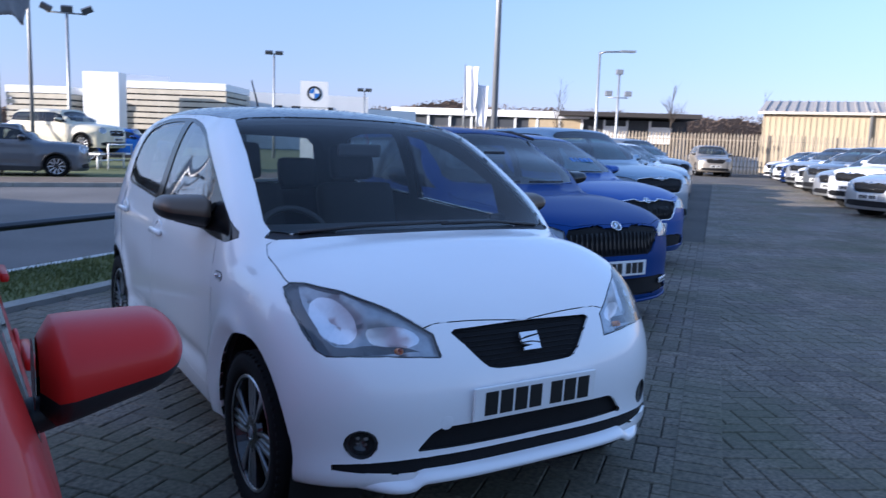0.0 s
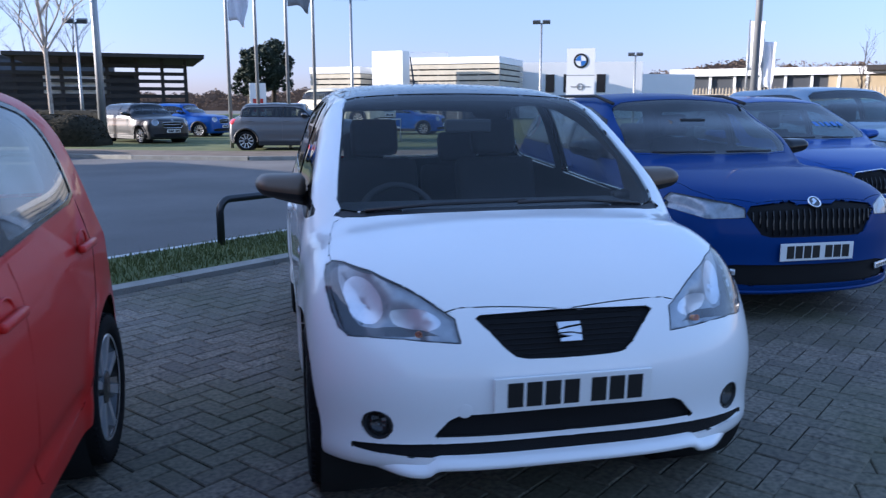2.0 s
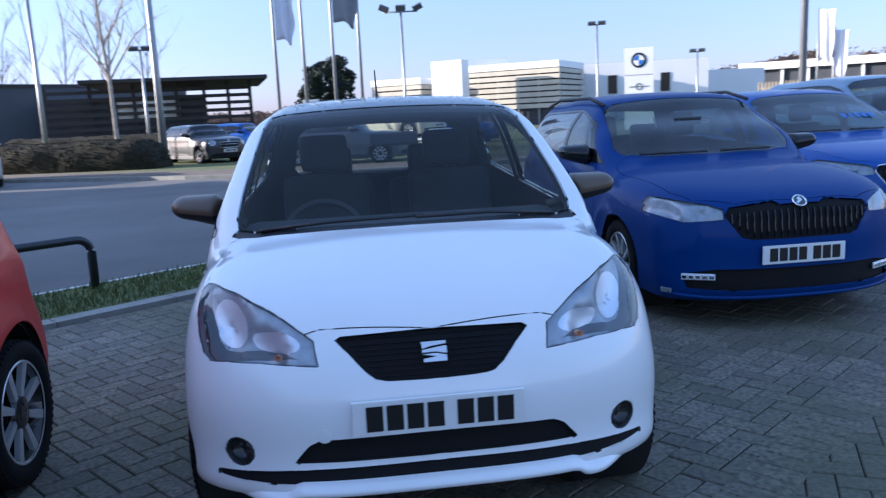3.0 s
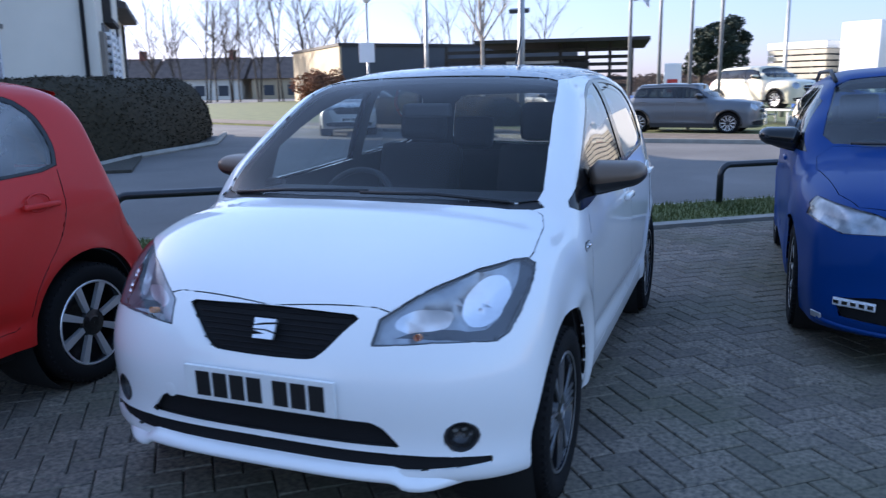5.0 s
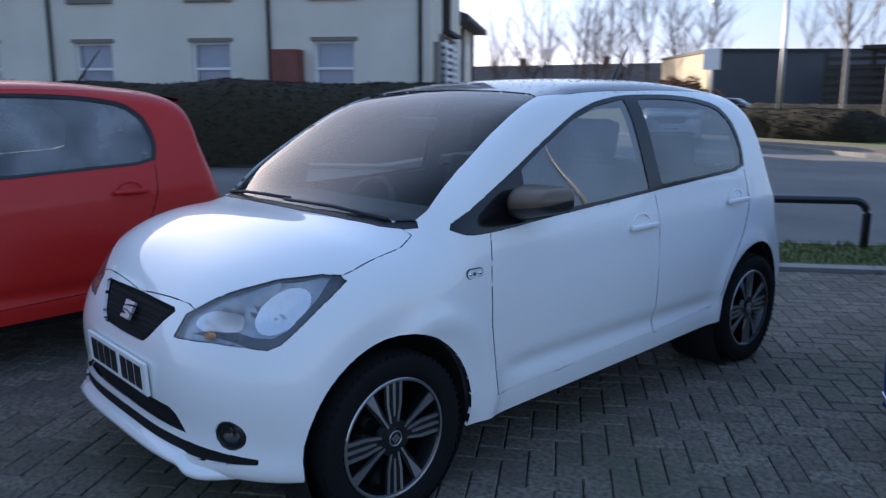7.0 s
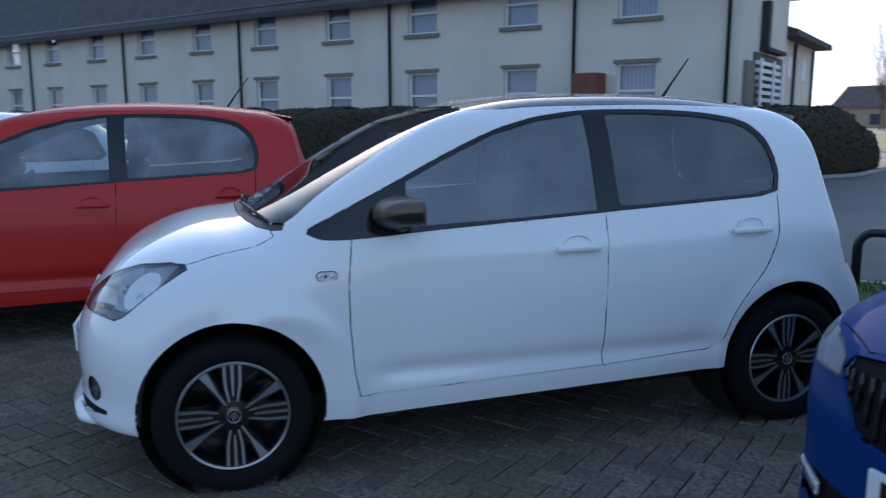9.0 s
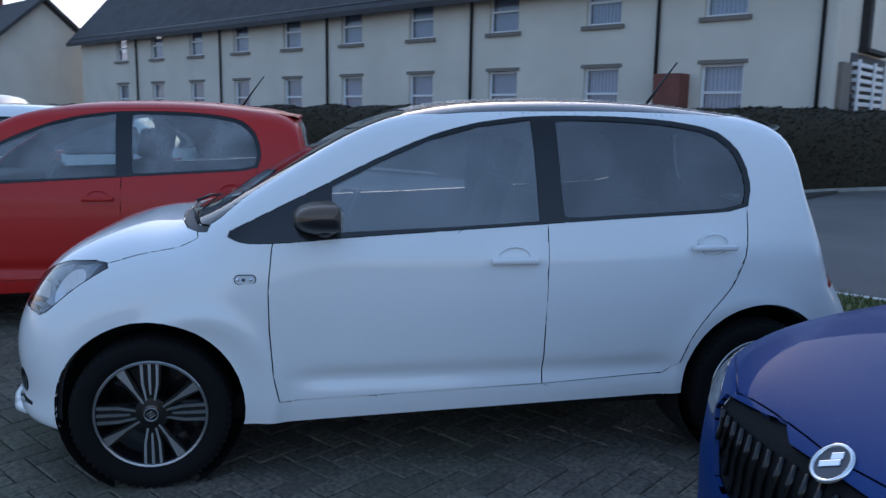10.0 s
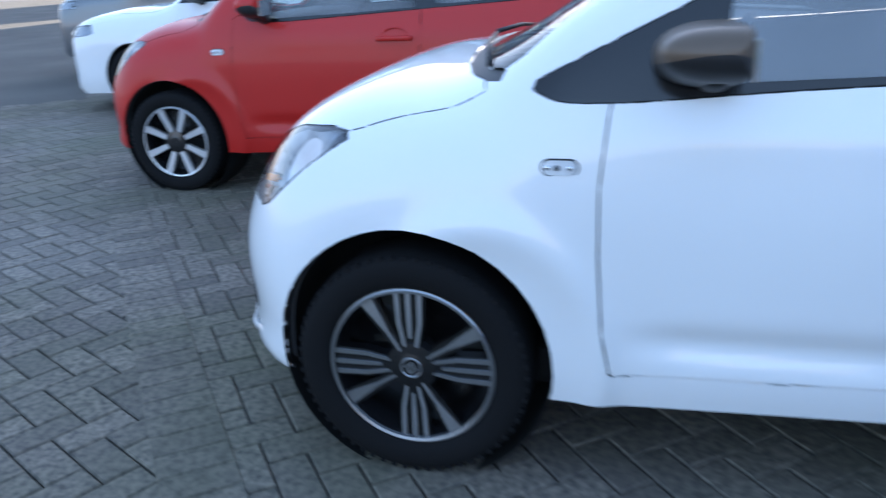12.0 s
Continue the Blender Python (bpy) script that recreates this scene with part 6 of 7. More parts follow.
def hedge(name, label, path, width, height, seed, mat="hedge", density=260, leaf=.034, taper=0.0):
    """A clipped hedge swept along points: a lumpy dark core under strewn leaves."""
    h = thing(name, label, "hedge")
    r = np.random.RandomState(seed)
    way = [Vector((x, y, 0)) for x, y in path]
    dist = [0.0]
    for a, b in zip(way, way[1:]):
        dist.append(dist[-1] + (b - a).length)
    steps = max(4, int(dist[-1] / .35))
    sx, sy = (spline(dist, [w.x for w in way]), spline(dist, [w.y for w in way])) if len(way) > 2 else (lambda t: np.interp(t, dist, [w.x for w in way]), lambda t: np.interp(t, dist, [w.y for w in way]))
    prof = [(-.5, 0), (-.52, .30), (-.50, .58), (-.44, .80), (-.32, .93), (-.14, 1.0), (.14, 1.0), (.32, .93), (.44, .80), (.50, .58), (.52, .30), (.5, 0)]
    m, vs, fs, pts = len(prof), [], [], []
    for i in range(steps + 1):
        t = dist[-1] * i / steps
        c, e = Vector((float(sx(t)), float(sy(t)), 0)), min(t + .1, dist[-1])
        d = Vector((float(sx(e)) - float(sx(e - .1)), float(sy(e)) - float(sy(e - .1)), 0)).normalized()
        nrm = Vector((-d.y, d.x, 0))
        k = 1.0
        for far in ((dist[-1] - t, taper or .5), (t, .5)):
            k *= min(1.0, .25 + .75 * (far[0] / far[1]) ** .5) if far[0] < far[1] else 1.0
        for a, b in prof:
            w = noise.noise(Vector((c.x * .8, c.y * .8, b * 2 + a * 1.5 + seed))) * .16 + noise.noise(Vector((c.x * 3, c.y * 3, b * 5 + a * 4 + seed))) * .06
            vs.append(c + nrm * a * width * (1 + w) * (.5 + .5 * k) + Vector((0, 0, b * height * k * (1 + w * .5))))
    for i in range(steps):
        fs += [(i * m + j, i * m + j + 1, (i + 1) * m + j + 1, (i + 1) * m + j) for j in range(m - 1)]
    for q in fs:
        p = [vs[k] for k in q]
        nn = (p[1] - p[0]).cross(p[3] - p[0])
        area = nn.length
        nn = -nn.normalized() if nn.length > 0 else Vector((0, 0, 1))
        for _ in range(int(area * density + r.rand())):
            a, b = r.rand(), r.rand()
            pts.append((p[0].lerp(p[1], a).lerp(p[3].lerp(p[2], a), b), nn))
    fs += [tuple(range(m - 1, -1, -1)), tuple(range(steps * m, steps * m + m))]
    put_mesh("hedge_core", mesh_of("hedge_core", vs, fs, M[mat], True), h)
    tagged(put_mesh("leaves", mesh_of("leaves", *leaf_quads(pts, leaf, seed), M[mat]), h), kind="stuff")
    return h


def P2(u, n):
    v = lot(u, n)
    return (v.x, v.y)


hedge("hedge", "clipped dark brown hedge before the terrace and its corner", [P2(-38, 13.6), P2(-20, 13.6), P2(-9, 13.6), P2(-5, 13.7), P2(-3.0, 15.3), P2(-2.0, 18.2), P2(-1.0, 21.5), P2(-.5, 25.0)], 1.7, 1.70, 3, density=230, taper=4.0)
hedge("hedge", "low clipped hedge on the far verge", [(-13.2, 27.4), (-10, 26.4), (-6.4, 25.4)], 1.8, 1.02, 5, "hedge2")
hedge("hedge", "low hedge beside the dark flat building", [(-15, 33.9), (-12, 33), (-6, 31)], 1.4, 1.15, 6, "hedge2", 90)
tagged(put_mesh("hedge_kerb", mesh_of("hedge_kerb", *join(*[tube_data([(*P2(u0, n0), -.02), (*P2(u1, n1), -.02)], .08, 6) for (u0, n0), (u1, n1) in (((-38, 12.7), (-2.6, 12.9)), ((-2.6, 12.9), (-1.7, 16.2)), ((-1.7, 16.2), (.1, 20.0)), ((.1, 20.0), (.6, 25.5)))]), M["kerb"]), None), "pale kerb edging round the hedge bed", "kerb", kind="structure")
tagged(put_mesh("hedge_bed", mesh_of("hedge_bed", *box_data(-60, -1.6, 12.7, 40, -.055, .0), M["soil"]), None, m=lot_m(0, 0)), "dark soil and grass round the terrace", "ground", kind="structure")


# -- bare trees --
def bare_tree(name, label, at, height, seed, mat="bark", spread=.5, lean=0.0, fine=3, trunk=None):
    """A tapering trunk that forks into thinner and thinner limbs and twigs."""
    t = thing(name, label, "tree", "bare trees", at=at)
    r = random.Random(seed)
    trunk_d, limbs = [], []

    def grow(p, d, length, rad, level, out):
        n = 4 if level < 2 else 3
        path, rads = [p], [rad]
        for i in range(n):
            d = (d + Vector((r.uniform(-1, 1), r.uniform(-1, 1), r.uniform(-.3, .6))) * (.10 + .05 * level)).normalized()
            path.append(path[-1] + d * length / n)
            rads.append(rad * (1 - .45 * (i + 1) / n))
        out.append(tube_data(path, rads, 6 if level < 2 else 3, cap=False))
        if level >= fine:
            return
        for k in range(r.randint(9, 12) if level == 0 else r.randint(3, 5)):
            f = r.uniform(.35, 1.0) if level == 0 else r.uniform(.3, 1.0)
            i = min(n - 1, int(f * n))
            q = path[i].lerp(path[i + 1], f * n - i)
            side = Vector((r.uniform(-1, 1), r.uniform(-1, 1), 0)).normalized()
            grow(q, (d * (1.0 - spread * .6) + side * spread + Vector((0, 0, .25))).normalized(), length * r.uniform(.26, .44) if level == 0 else length * r.uniform(.40, .62), rads[i] * .50, level + 1, limbs)

    grow(Vector((0, 0, -.05)), Vector((lean, 0, 1)).normalized(), height * .62, trunk or height * .014, 0, trunk_d)
    grow(Vector(trunk_d[0][0][-6]), Vector((lean, 0, 1)), height * .38, (trunk or height * .014) * .55, 1, limbs)
    put_mesh("trunk", mesh_of("trunk", *join(*trunk_d), M[mat], True), t)
    tagged(put_mesh("branchwork", mesh_of("branchwork", *join(*limbs), M[mat], True), t), kind="stuff")
    return t


bare_tree("birch_tree", "bare pale birch tree behind a low hedge", pose(-8.7, 28.4, 0), 10.5, 11, "birch", .62, fine=4, trunk=.10)
for k in range(18):
    f = k / 17
    bare_tree("bare_tree", "tall slender bare tree in a distant row", farther(pose(-45 + 16 * f + rng.uniform(-.6, .6), 54 + rng.uniform(-3, 3), 0), 1.75, 0, (1.2, -2.3, 1.37)), rng.uniform(11, 14.5), 30 + k, "bark", .62, rng.uniform(-.06, .06), trunk=.085)
for k in range(4):
    bare_tree("bare_tree", "thin bare tree beside distant houses", farther(pose(-53 + 1.9 * k, 55 + rng.uniform(-2, 2), 0), 1.75, 0, (1.2, -2.3, 1.37)), rng.uniform(8, 10), 140 + k, "bark", .62, rng.uniform(-.08, .08), trunk=.08)
for k in range(5):
    bare_tree("bare_tree", "bare tree against the bright sky", farther(pose(-27 + 2.6 * k, 68 + rng.uniform(-3, 3), 0), 1.5, 0, (1.2, -2.3, 1.37)), rng.uniform(10, 13.5), 60 + k, "bark", .65, trunk=.09)
for k in range(8):
    bare_tree("bare_tree", "bare tree beyond the sheds", pose(52 + 9 * k, 62 - 8 * k + rng.uniform(-3, 3), 0), rng.uniform(6.5, 8.0), 80 + k, "bark", .5)


def leafy_tree(name, label, at, height, width, seed, mat="green"):
    t = thing(name, label, "tree", at=at)
    put_mesh("trunk", mesh_of("trunk", *tube_data([(0, 0, -.1), (.1, 0, height * .3), (0, .1, height * .7)], [.28, .22, .10], 8), M["bark"], True), t)
    r = np.random.RandomState(seed)
    pts = []
    for k in range(34):
        c = Vector((r.normal() * width * .24, r.normal() * width * .24, height * (.36 + .56 * r.rand())))
        rad = width * (.13 + .10 * r.rand()) * (1.15 - .5 * abs(c.z / height - .6))
        for _ in range(210):
            d = Vector(r.normal(size=3)).normalized()
            pts.append((c + d * rad * (.7 + .4 * r.rand()), d))
    tagged(put_mesh("crown", mesh_of("crown", *leaf_quads(pts, .17 * min(1, height / 5), seed), M[mat]), t), kind="stuff")


leafy_tree("evergreen_tree", "dense dark evergreen tree behind the far buildings", pose(-3.0, 78, 0), 7.2, 2.3, 5)
leafy_tree("evergreen_tree", "dense dark evergreen tree behind the far buildings", pose(-.7, 79, 0), 7.9, 2.7, 6)
for k, (x, y) in enumerate(((-26.3, 45.8), (-25.2, 45.2), (-24.0, 46.0))):
    leafy_tree("shrub", "rusty winter shrub by the flat building", pose(x, y, -.3), 2.9 - .4 * k, 2.3, 90 + k, "dry")

# -- far houses --
for k in range(5):
    hs = thing("far_house", "small distant house with brown roof and white walls", "house", "distant houses", at=farther(pose(-64 + 9.6 * k, 66 + 3.4 * k, 0, 0, 0, 20), 1.9, 0, (1.2, -2.3, 1.37)))
    put_mesh("wall", mesh_of("wall", *box_data(-4.5, 4.5, 0, 7, 0, 2.9), M["render"] if k % 2 else M["tan_wall"]), hs)
    put_mesh("roof", mesh_of("roof", [(-4.9, -.4, 2.8), (4.9, -.4, 2.8), (4.9, 7.4, 2.8), (-4.9, 7.4, 2.8), (-4.9, 3.5, 5.2), (4.9, 3.5, 5.2)], [(0, 1, 5, 4), (2, 3, 4, 5), (1, 2, 5), (3, 0, 4), (3, 2, 1, 0)], M["far_roof"]), hs)
    put_mesh("chimney", mesh_of("chimney", *box_data(2.5, 3.2, 3.1, 3.8, 4.8, 6.0), M["brick_red"]), hs)
    for x in (-3.2, -.6, 2.0):
        put_mesh("window", mesh_of("window", *box_data(x, x + 1.1, -.03, .03, 1.0, 2.1), M["dark_wall"]), hs)

# -- flat-roofed dark building with slatted front --
flat = thing("flat_building", "long flat-roofed building with dark walls and a tan end", "building", at=farther(pose(-25.9, 47.8, 0, 0, 0, 46), 1.6, -.3, (1.2, -2.3, 1.37)))
put_mesh("wall", mesh_of("wall", *box_data(.1, 20, 0, 13, 0, 4.45), M["dark_wall"]), flat)
put_mesh("end_wall", mesh_of("end_wall", *box_data(-.05, .1, -.0, 13, 0, 4.45), M["tan_wall"]), flat)
put_mesh("roof_edge", mesh_of("roof_edge", *box_data(-.15, 20.1, -.15, 13.1, 4.45, 4.65), M["dark_timber"]), flat)
put_mesh("porch", mesh_of("porch", *box_data(9.0, 13.2, -3.0, -.02, 0, 3.2), M["tan_wall"]), flat, "tan projecting porch")
put_mesh("porch_roof", mesh_of("porch_roof", *box_data(8.6, 13.5, -3.3, -.02, 3.2, 3.4), M["clad_white"]), flat)
for k in range(3):
    put_mesh("window", mesh_of("window", *box_data(14 + 1.8 * k, 15.2 + 1.8 * k, -.03, .02, 1.6, 3.0), M["gloss_black"]), flat)
pav = thing("slatted_pavilion", "dark open pavilion with horizontal timber slats and flat canopy", "building", at=farther(pose(-16.4, 45.0, 0, 0, 0, 8), 1.3, .6, (.5, -2.6, 1.37)))
put_mesh("wall", mesh_of("wall", *box_data(0, 8.8, 1.2, 9, 0, 3.15), M["dark_wall"]), pav)
put_mesh("canopy", mesh_of("canopy", *box_data(2.2, 12.6, -1.2, 9.5, 4.0, 4.20), M["dark_timber"]), pav)
put_mesh("light_panel", mesh_of("light_panel", *box_data(3.9, 7.4, .98, 1.18, 2.0, 3.0), M["clad_white"]), pav)
for k in range(7):
    put_mesh("slat", mesh_of("slat", *box_data(0, 11.6, .55, .63, .9 + .43 * k, 1.10 + .43 * k), M["dark_timber"]), pav)
for x in (0, 2.4, 4.8, 7.2, 8.8, 10.2, 11.5):
    put_mesh("post", mesh_of("post", *box_data(x, x + .2, .64, .84, 0, 4.0), M["dark_timber"]), pav)

# -- white showroom with slatted wings --
show = thing("white_showroom", "white cubic car showroom with horizontal slatted wings", "building", at=pose(0, 0, 0))
def turned(x, y, w=-33):
    """Stand a block askew about a corner of its front."""
    return Matrix.Translation((x, y, 0)) @ Matrix.Rotation(radians(w), 4, 'Z') @ Matrix.Translation((-x, -y, 0))


tm = turned(9.4, 68.6)
put_mesh("tower", mesh_of("tower", *box_data(7.9, 10.9, 68.6, 70.2, 0, 6.1), M["clad_white"]), show, m=tm)
put_mesh("upper_block", mesh_of("upper_block", *box_data(9.2, 16.0, 74, 80, 0, 6.35), M["clad_white"]), show, m=turned(9.2, 74, -12))
for nm, (x0, x1, y0, y1, h) in (("left_wing", (2.4, 7.8, 74, 80, 4.9)), ("right_wing", (10.1, 20.2, 69.8, 78, 5.7))):
    wm = turned((x0 + x1) / 2, y0)
    put_mesh(nm, mesh_of(nm, *box_data(x0 + .3, x1 - .3, y0 + .5, y1, 0, h - .6), M["dark_wall"]), show, m=wm)
    put_mesh("roof_fascia", mesh_of("roof_fascia", *box_data(x0, x1, y0, y1, h - .6, h), M["clad_white"]), show, m=wm)
    for k in range(7):
        z = h - 1.05 - .52 * k
        if z > .3:
            put_mesh("slat", mesh_of("slat", *box_data(x0, x1, y0 + .1, y0 + .2, z, z + .39), M["timber_pale"]), show, m=wm)
            put_mesh("slat", mesh_of("slat", *box_data(x1 - .1, x1, y0 + .25, y1, z, z + .39), M["timber_pale"]), show, m=wm)
    for x in np.arange(x0, x1, 2.0):
        put_mesh("mullion", mesh_of("mullion", *box_data(x, x + .12, y0 + .22, y0 + .34, 0, h - .6), M["galv"]), show, m=wm)
bm_ = turned(28, 74, -20)
put_mesh("rear_block", mesh_of("rear_block", *box_data(20.0, 36.0, 74, 88, 0, 5.6), M["clad_white"]), show, m=bm_)
put_mesh("low_block", mesh_of("low_block", *box_data(36.0, 44.0, 76, 88, 0, 4.6), M["clad_white"]), show)
for x in (22.0, 26.4, 28.2, 31.5):
    put_mesh("window", mesh_of("window", *box_data(x, x + .9, 73.95, 74.02, 2.6, 4.4), M["gloss_black"]), show, m=bm_)

sign = thing("sign_pylon", "white rectangular sign pylon with round blue and white emblem", "sign", at=pose(16.7, 40.9, 0, 0, 0, -22))
put_mesh("body", mesh_of("body", *box_data(-.80, .80, -.18, .18, 0, 4.55), M["clad_white"]), sign)
put_mesh("groove", mesh_of("groove", *box_data(-.80, .80, -.186, -.181, 3.02, 3.06), M["galv"]), sign)
for nm, r, y, mt in (("emblem_ring", .42, -.20, "ink"), ("emblem_disc", .30, -.215, "clad_white")):
    v, f = lathe_data([(0, r), (.012, r), (.012, .001)], 32, "z")
    put_mesh(nm, mesh_of(nm, v, f, M[mt]), sign, m=Matrix.Translation((0, y + .012, 3.85)) @ Euler((radians(90), 0, 0)).to_matrix().to_4x4())
for a in (0, 180):
    vs = [(0, 0, 0)] + [(.29 * math.cos(radians(w)), 0, .29 * math.sin(radians(w))) for w in range(0, 91, 10)]
    put_mesh("emblem_quarter", mesh_of("emblem_quarter", vs, [tuple(range(len(vs)))], M["logo_blue"]), sign, m=pose(0, -.222, 3.85, 0, a + 90, 0))
put_mesh("wing_bar", mesh_of("wing_bar", *box_data(-.55, .55, -.20, -.185, 2.36, 2.42), M["galv"]), sign)
v, f = lathe_data([(0, .2), (.01, .2), (.01, .13), (0, .13)], 24, "z")
put_mesh("wing_ring", mesh_of("wing_ring", v, f, M["galv"]), sign, m=Matrix.Translation((0, -.19, 2.39)) @ Euler((radians(90), 0, 0)).to_matrix().to_4x4())
dstand = thing("display_stand", "white tubular display stand under a small car", "stand", at=pose(2.75, 26.7, 0, 0, 0, 46))
for x in (-.72, .72):
    for y in (-.5, .4, 1.3, 2.2, 3.0):
        tube("leg", [(x, y, 0), (x, y, .52)], .035, M["frame_white"], dstand, 8)
    part("ramp", box_bm(x - .14, x + .14, -.7, 3.3, .49, .55, .01), M["frame_white"], dstand)
for y in (-.5, 1.3, 3.0):
    tube("crossbar", [(-.72, y, .30), (.72, y, .30)], .025, M["frame_white"], dstand, 8)
tube("hoop", [(-1.0, -1.1, 0), (-1.0, -1.1, .85), (.3, -1.1, .85), (.3, -1.1, 0)], .03, M["frame_white"], dstand, 8)
small_sign = thing("upright_sign", "small white upright sign with red panel among the flags", "sign", at=pose(-1.4, 29.5, 0))
part("panel", box_bm(-.32, .32, -.06, .06, -.05, 2.2, .02), M["clad_white"], small_sign)
part("red_panel", box_bm(-.2, .2, -.075, -.062, 1.1, 1.6, .0), M["tail_red"], small_sign)


# -- masts, lamps and flags --
def lamp_post(name, label, at, h, heads, r=.07):
    p = thing(name, label, "street lamp", "lamp posts", at=at)
    tube("column", [(0, 0, -.05), (0, 0, h * .35), (0, 0, h)], [r * 1.25, r, r * .75], M["galv"], p, 10)
    if heads == "twin":
        tube("crossarm", [(-.75, 0, h - .05), (.75, 0, h - .05)], .035, M["galv"], p, 8)
        for x in (-.75, 0, .75):
            part("floodlight", box_bm(-.22, .22, -.10, .10, -.12, .12, .02), M["lamp_dark"], p, m=pose(x, 0, h + .12, 25, 25 * (1 if x < 0 else -1 if x > 0 else 0), 0))
    elif heads == "pair":
        for x in (-.28, .28):
            part("floodlight", box_bm(-.22, .22, -.12, .12, -.10, .10, .02), M["lamp_dark"], p, m=pose(x, 0, h + .05, 20, 0, 0))
    elif heads == "arm":
        tube("arm", [(0, 0, h - .1), (.25, 0, h), (1.4, 0, h + .04)], [.05, .045, .04], M["galv"], p, 8)
        part("lantern", box_bm(1.0, 1.75, -.10, .10, -.06, .05, .03), M["galv"], p, m=pose(0, 0, h + .05))
    elif heads == "globe":
        v, f = lathe_data([(-.2, .02), (-.16, .12), (-.05, .21), (.08, .20), (.17, .12), (.2, .01)], 18, "z")
        put_mesh("lantern", mesh_of("lantern", v, f, M["frame_white"], True), p, m=pose(0, 0, h + .18))
    elif heads == "camera":
        for z, x in ((h, 0), (h - 1.1, .5), (h - 1.1, -.5)):
            part("camera_head", box_bm(-.18, .18, -.12, .12, -.12, .14, .03), M["galv"], p, m=pose(x, 0, z))
        tube("bracket", [(-.5, 0, h - 1.3), (.5, 0, h - 1.3)], .03, M["galv"], p, 6)
    return p


lamp_post("lamp_post", "grey post with three floodlights behind the far verge", pose(2.7, 33.2, 0, 0, 0, -10), 6.0, "twin")
lamp_post("lamp_post", "grey post with a pair of floodlights near the showroom", pose(14.5, 41.6, 0, 0, 0, -20), 6.0, "pair")
lamp_post("lamp_post", "grey post with a pair of floodlights near the showroom", pose(23.5, 48.0, 0, 0, 0, -25), 4.7, "pair")
lamp_post("lamp_post", "grey street lamp with a single arm by the fence", pose(25.9, 26.9, 0, 0, 0, -35), 6.0, "arm")
lamp_post("camera_post", "grey post with security cameras by the fence", pose(28.0, 27.6, 0, 0, 0, -35), 5.2, "camera")
lamp_post("lamp_post", "grey lamp column on the far verge", pose(-6.7, 26.9, 0), 9.5, "arm", .12)
lamp_post("lamp_post", "grey lamp column behind the far verge", pose(-12.2, 31.0, 0), 8.2, "arm", .09)
lamp_post("lamp_post", "grey post with floodlights beside the dark pavilion", pose(-9.3, 36, 0), 5.0, "pair")
globe = lamp_post("lamp_post", "round-headed lamp post with a white notice board", pose(-13.6, 27.9, 0), 4.9, "globe", .06)
part("notice_board", box_bm(-.32, .32, -.03, .03, 2.5, 3.3, .01), M["clad_white"], globe, m=pose(0, -.09, 0, 0, 0, 25))


def flagpole(at, h, flag, label, drop=1.9, r=.055, wide=.75):
    p = thing("flagpole", label, "flagpole", "flagpoles", at=at)
    tube("mast", [(0, 0, -.05), (0, 0, h * .5), (0, 0, h)], [r * 1.2, r, r * .6], M["galv"], p, 10)
    if flag:
        z1, nx, nz = flag[1], 12, 10
        verts, faces = [], []
        for i in range(nx + 1):
            for j in range(nz + 1):
                a, b = i / nx, j / nz
                verts.append((.07 + a * wide * (.80 + .20 * b) + .05 * math.sin(b * 9 + a * 4) * a, .12 * math.sin(a * 9 + b * 2.5) * a, z1 - (1 - b) * drop * (1 - .10 * a * math.sin(a * 5)) - a * .06))
        for i in range(nx):
            for j in range(nz):
                o = i * (nz + 1) + j
                faces.append((o, o + nz + 1, o + nz + 2, o + 1))
        fl = put_mesh("flag", mesh_of("flag", verts, faces, M[flag[0]], True), p)
        sol = fl.modifiers.new("thickness", 'SOLIDIFY')
        sol.thickness = .006


flagpole(pose(-2.15, 22.9, 0, 0, 0, 5), 9.0, ("flag", 5.4), "grey flagpole with a drooping pale flag", 1.5, .05, .62)
flagpole(pose(-1.3, 23.4, 0), 9.0, None, "plain grey flagpole on the far verge", r=.05)
flagpole(pose(-.35, 23.1, 0, 0, 0, 5), 9.0, ("flag_grey", 6.0), "grey flagpole with a dark grey flag", 1.6, .05, .85)
flagpole(pose(.5, 23.3, 0), 9.0, None, "plain grey flagpole on the far verge", r=.05)
flagpole(pose(8.96, 12.13, 0), 11, None, "tall grey flagpole at the edge of the forecourt", r=.065)
flagpole(pose(34.3, 51.5, 0, 0, 0, -38), 7.6, ("flag", 7.5), "distant pole with a drooping white flag", 3.6, .07, 1.05)
flagpole(pose(35.3, 51.1, 0, 0, 0, -38), 6.2, ("flag", 6.0), "distant pole with a drooping white flag", 3.4, .07, .85)

# -- low glazed showroom, shed and fence at the end of the lot --
low = thing("low_showroom", "long low showroom with white fascia and dark glazing", "building", at=pose(51.5, 93.7, 0, 0, 0, -39.8))
put_mesh("wall", mesh_of("wall", *box_data(0, 39, .8, 16, 0, 5.0), M["dark_wall"]), low)
put_mesh("fascia", mesh_of("fascia", *box_data(-1, 26, 0, 16, 5.0, 5.9), M["clad_white"]), low)
put_mesh("canopy", mesh_of("canopy", *box_data(22, 40, -4, 16, 5.3, 5.85), M["dark_timber"]), low)
put_mesh("tan_panel", mesh_of("tan_panel", *box_data(18, 25, .5, .79, 2.2, 4.9), M["tan_wall"]), low)
for k in range(12):
    put_mesh("mullion", mesh_of("mullion", *box_data(1 + 3 * k, 1.3 + 3 * k, .4, .79, 0, 5.0), M["clad_white"]), low)
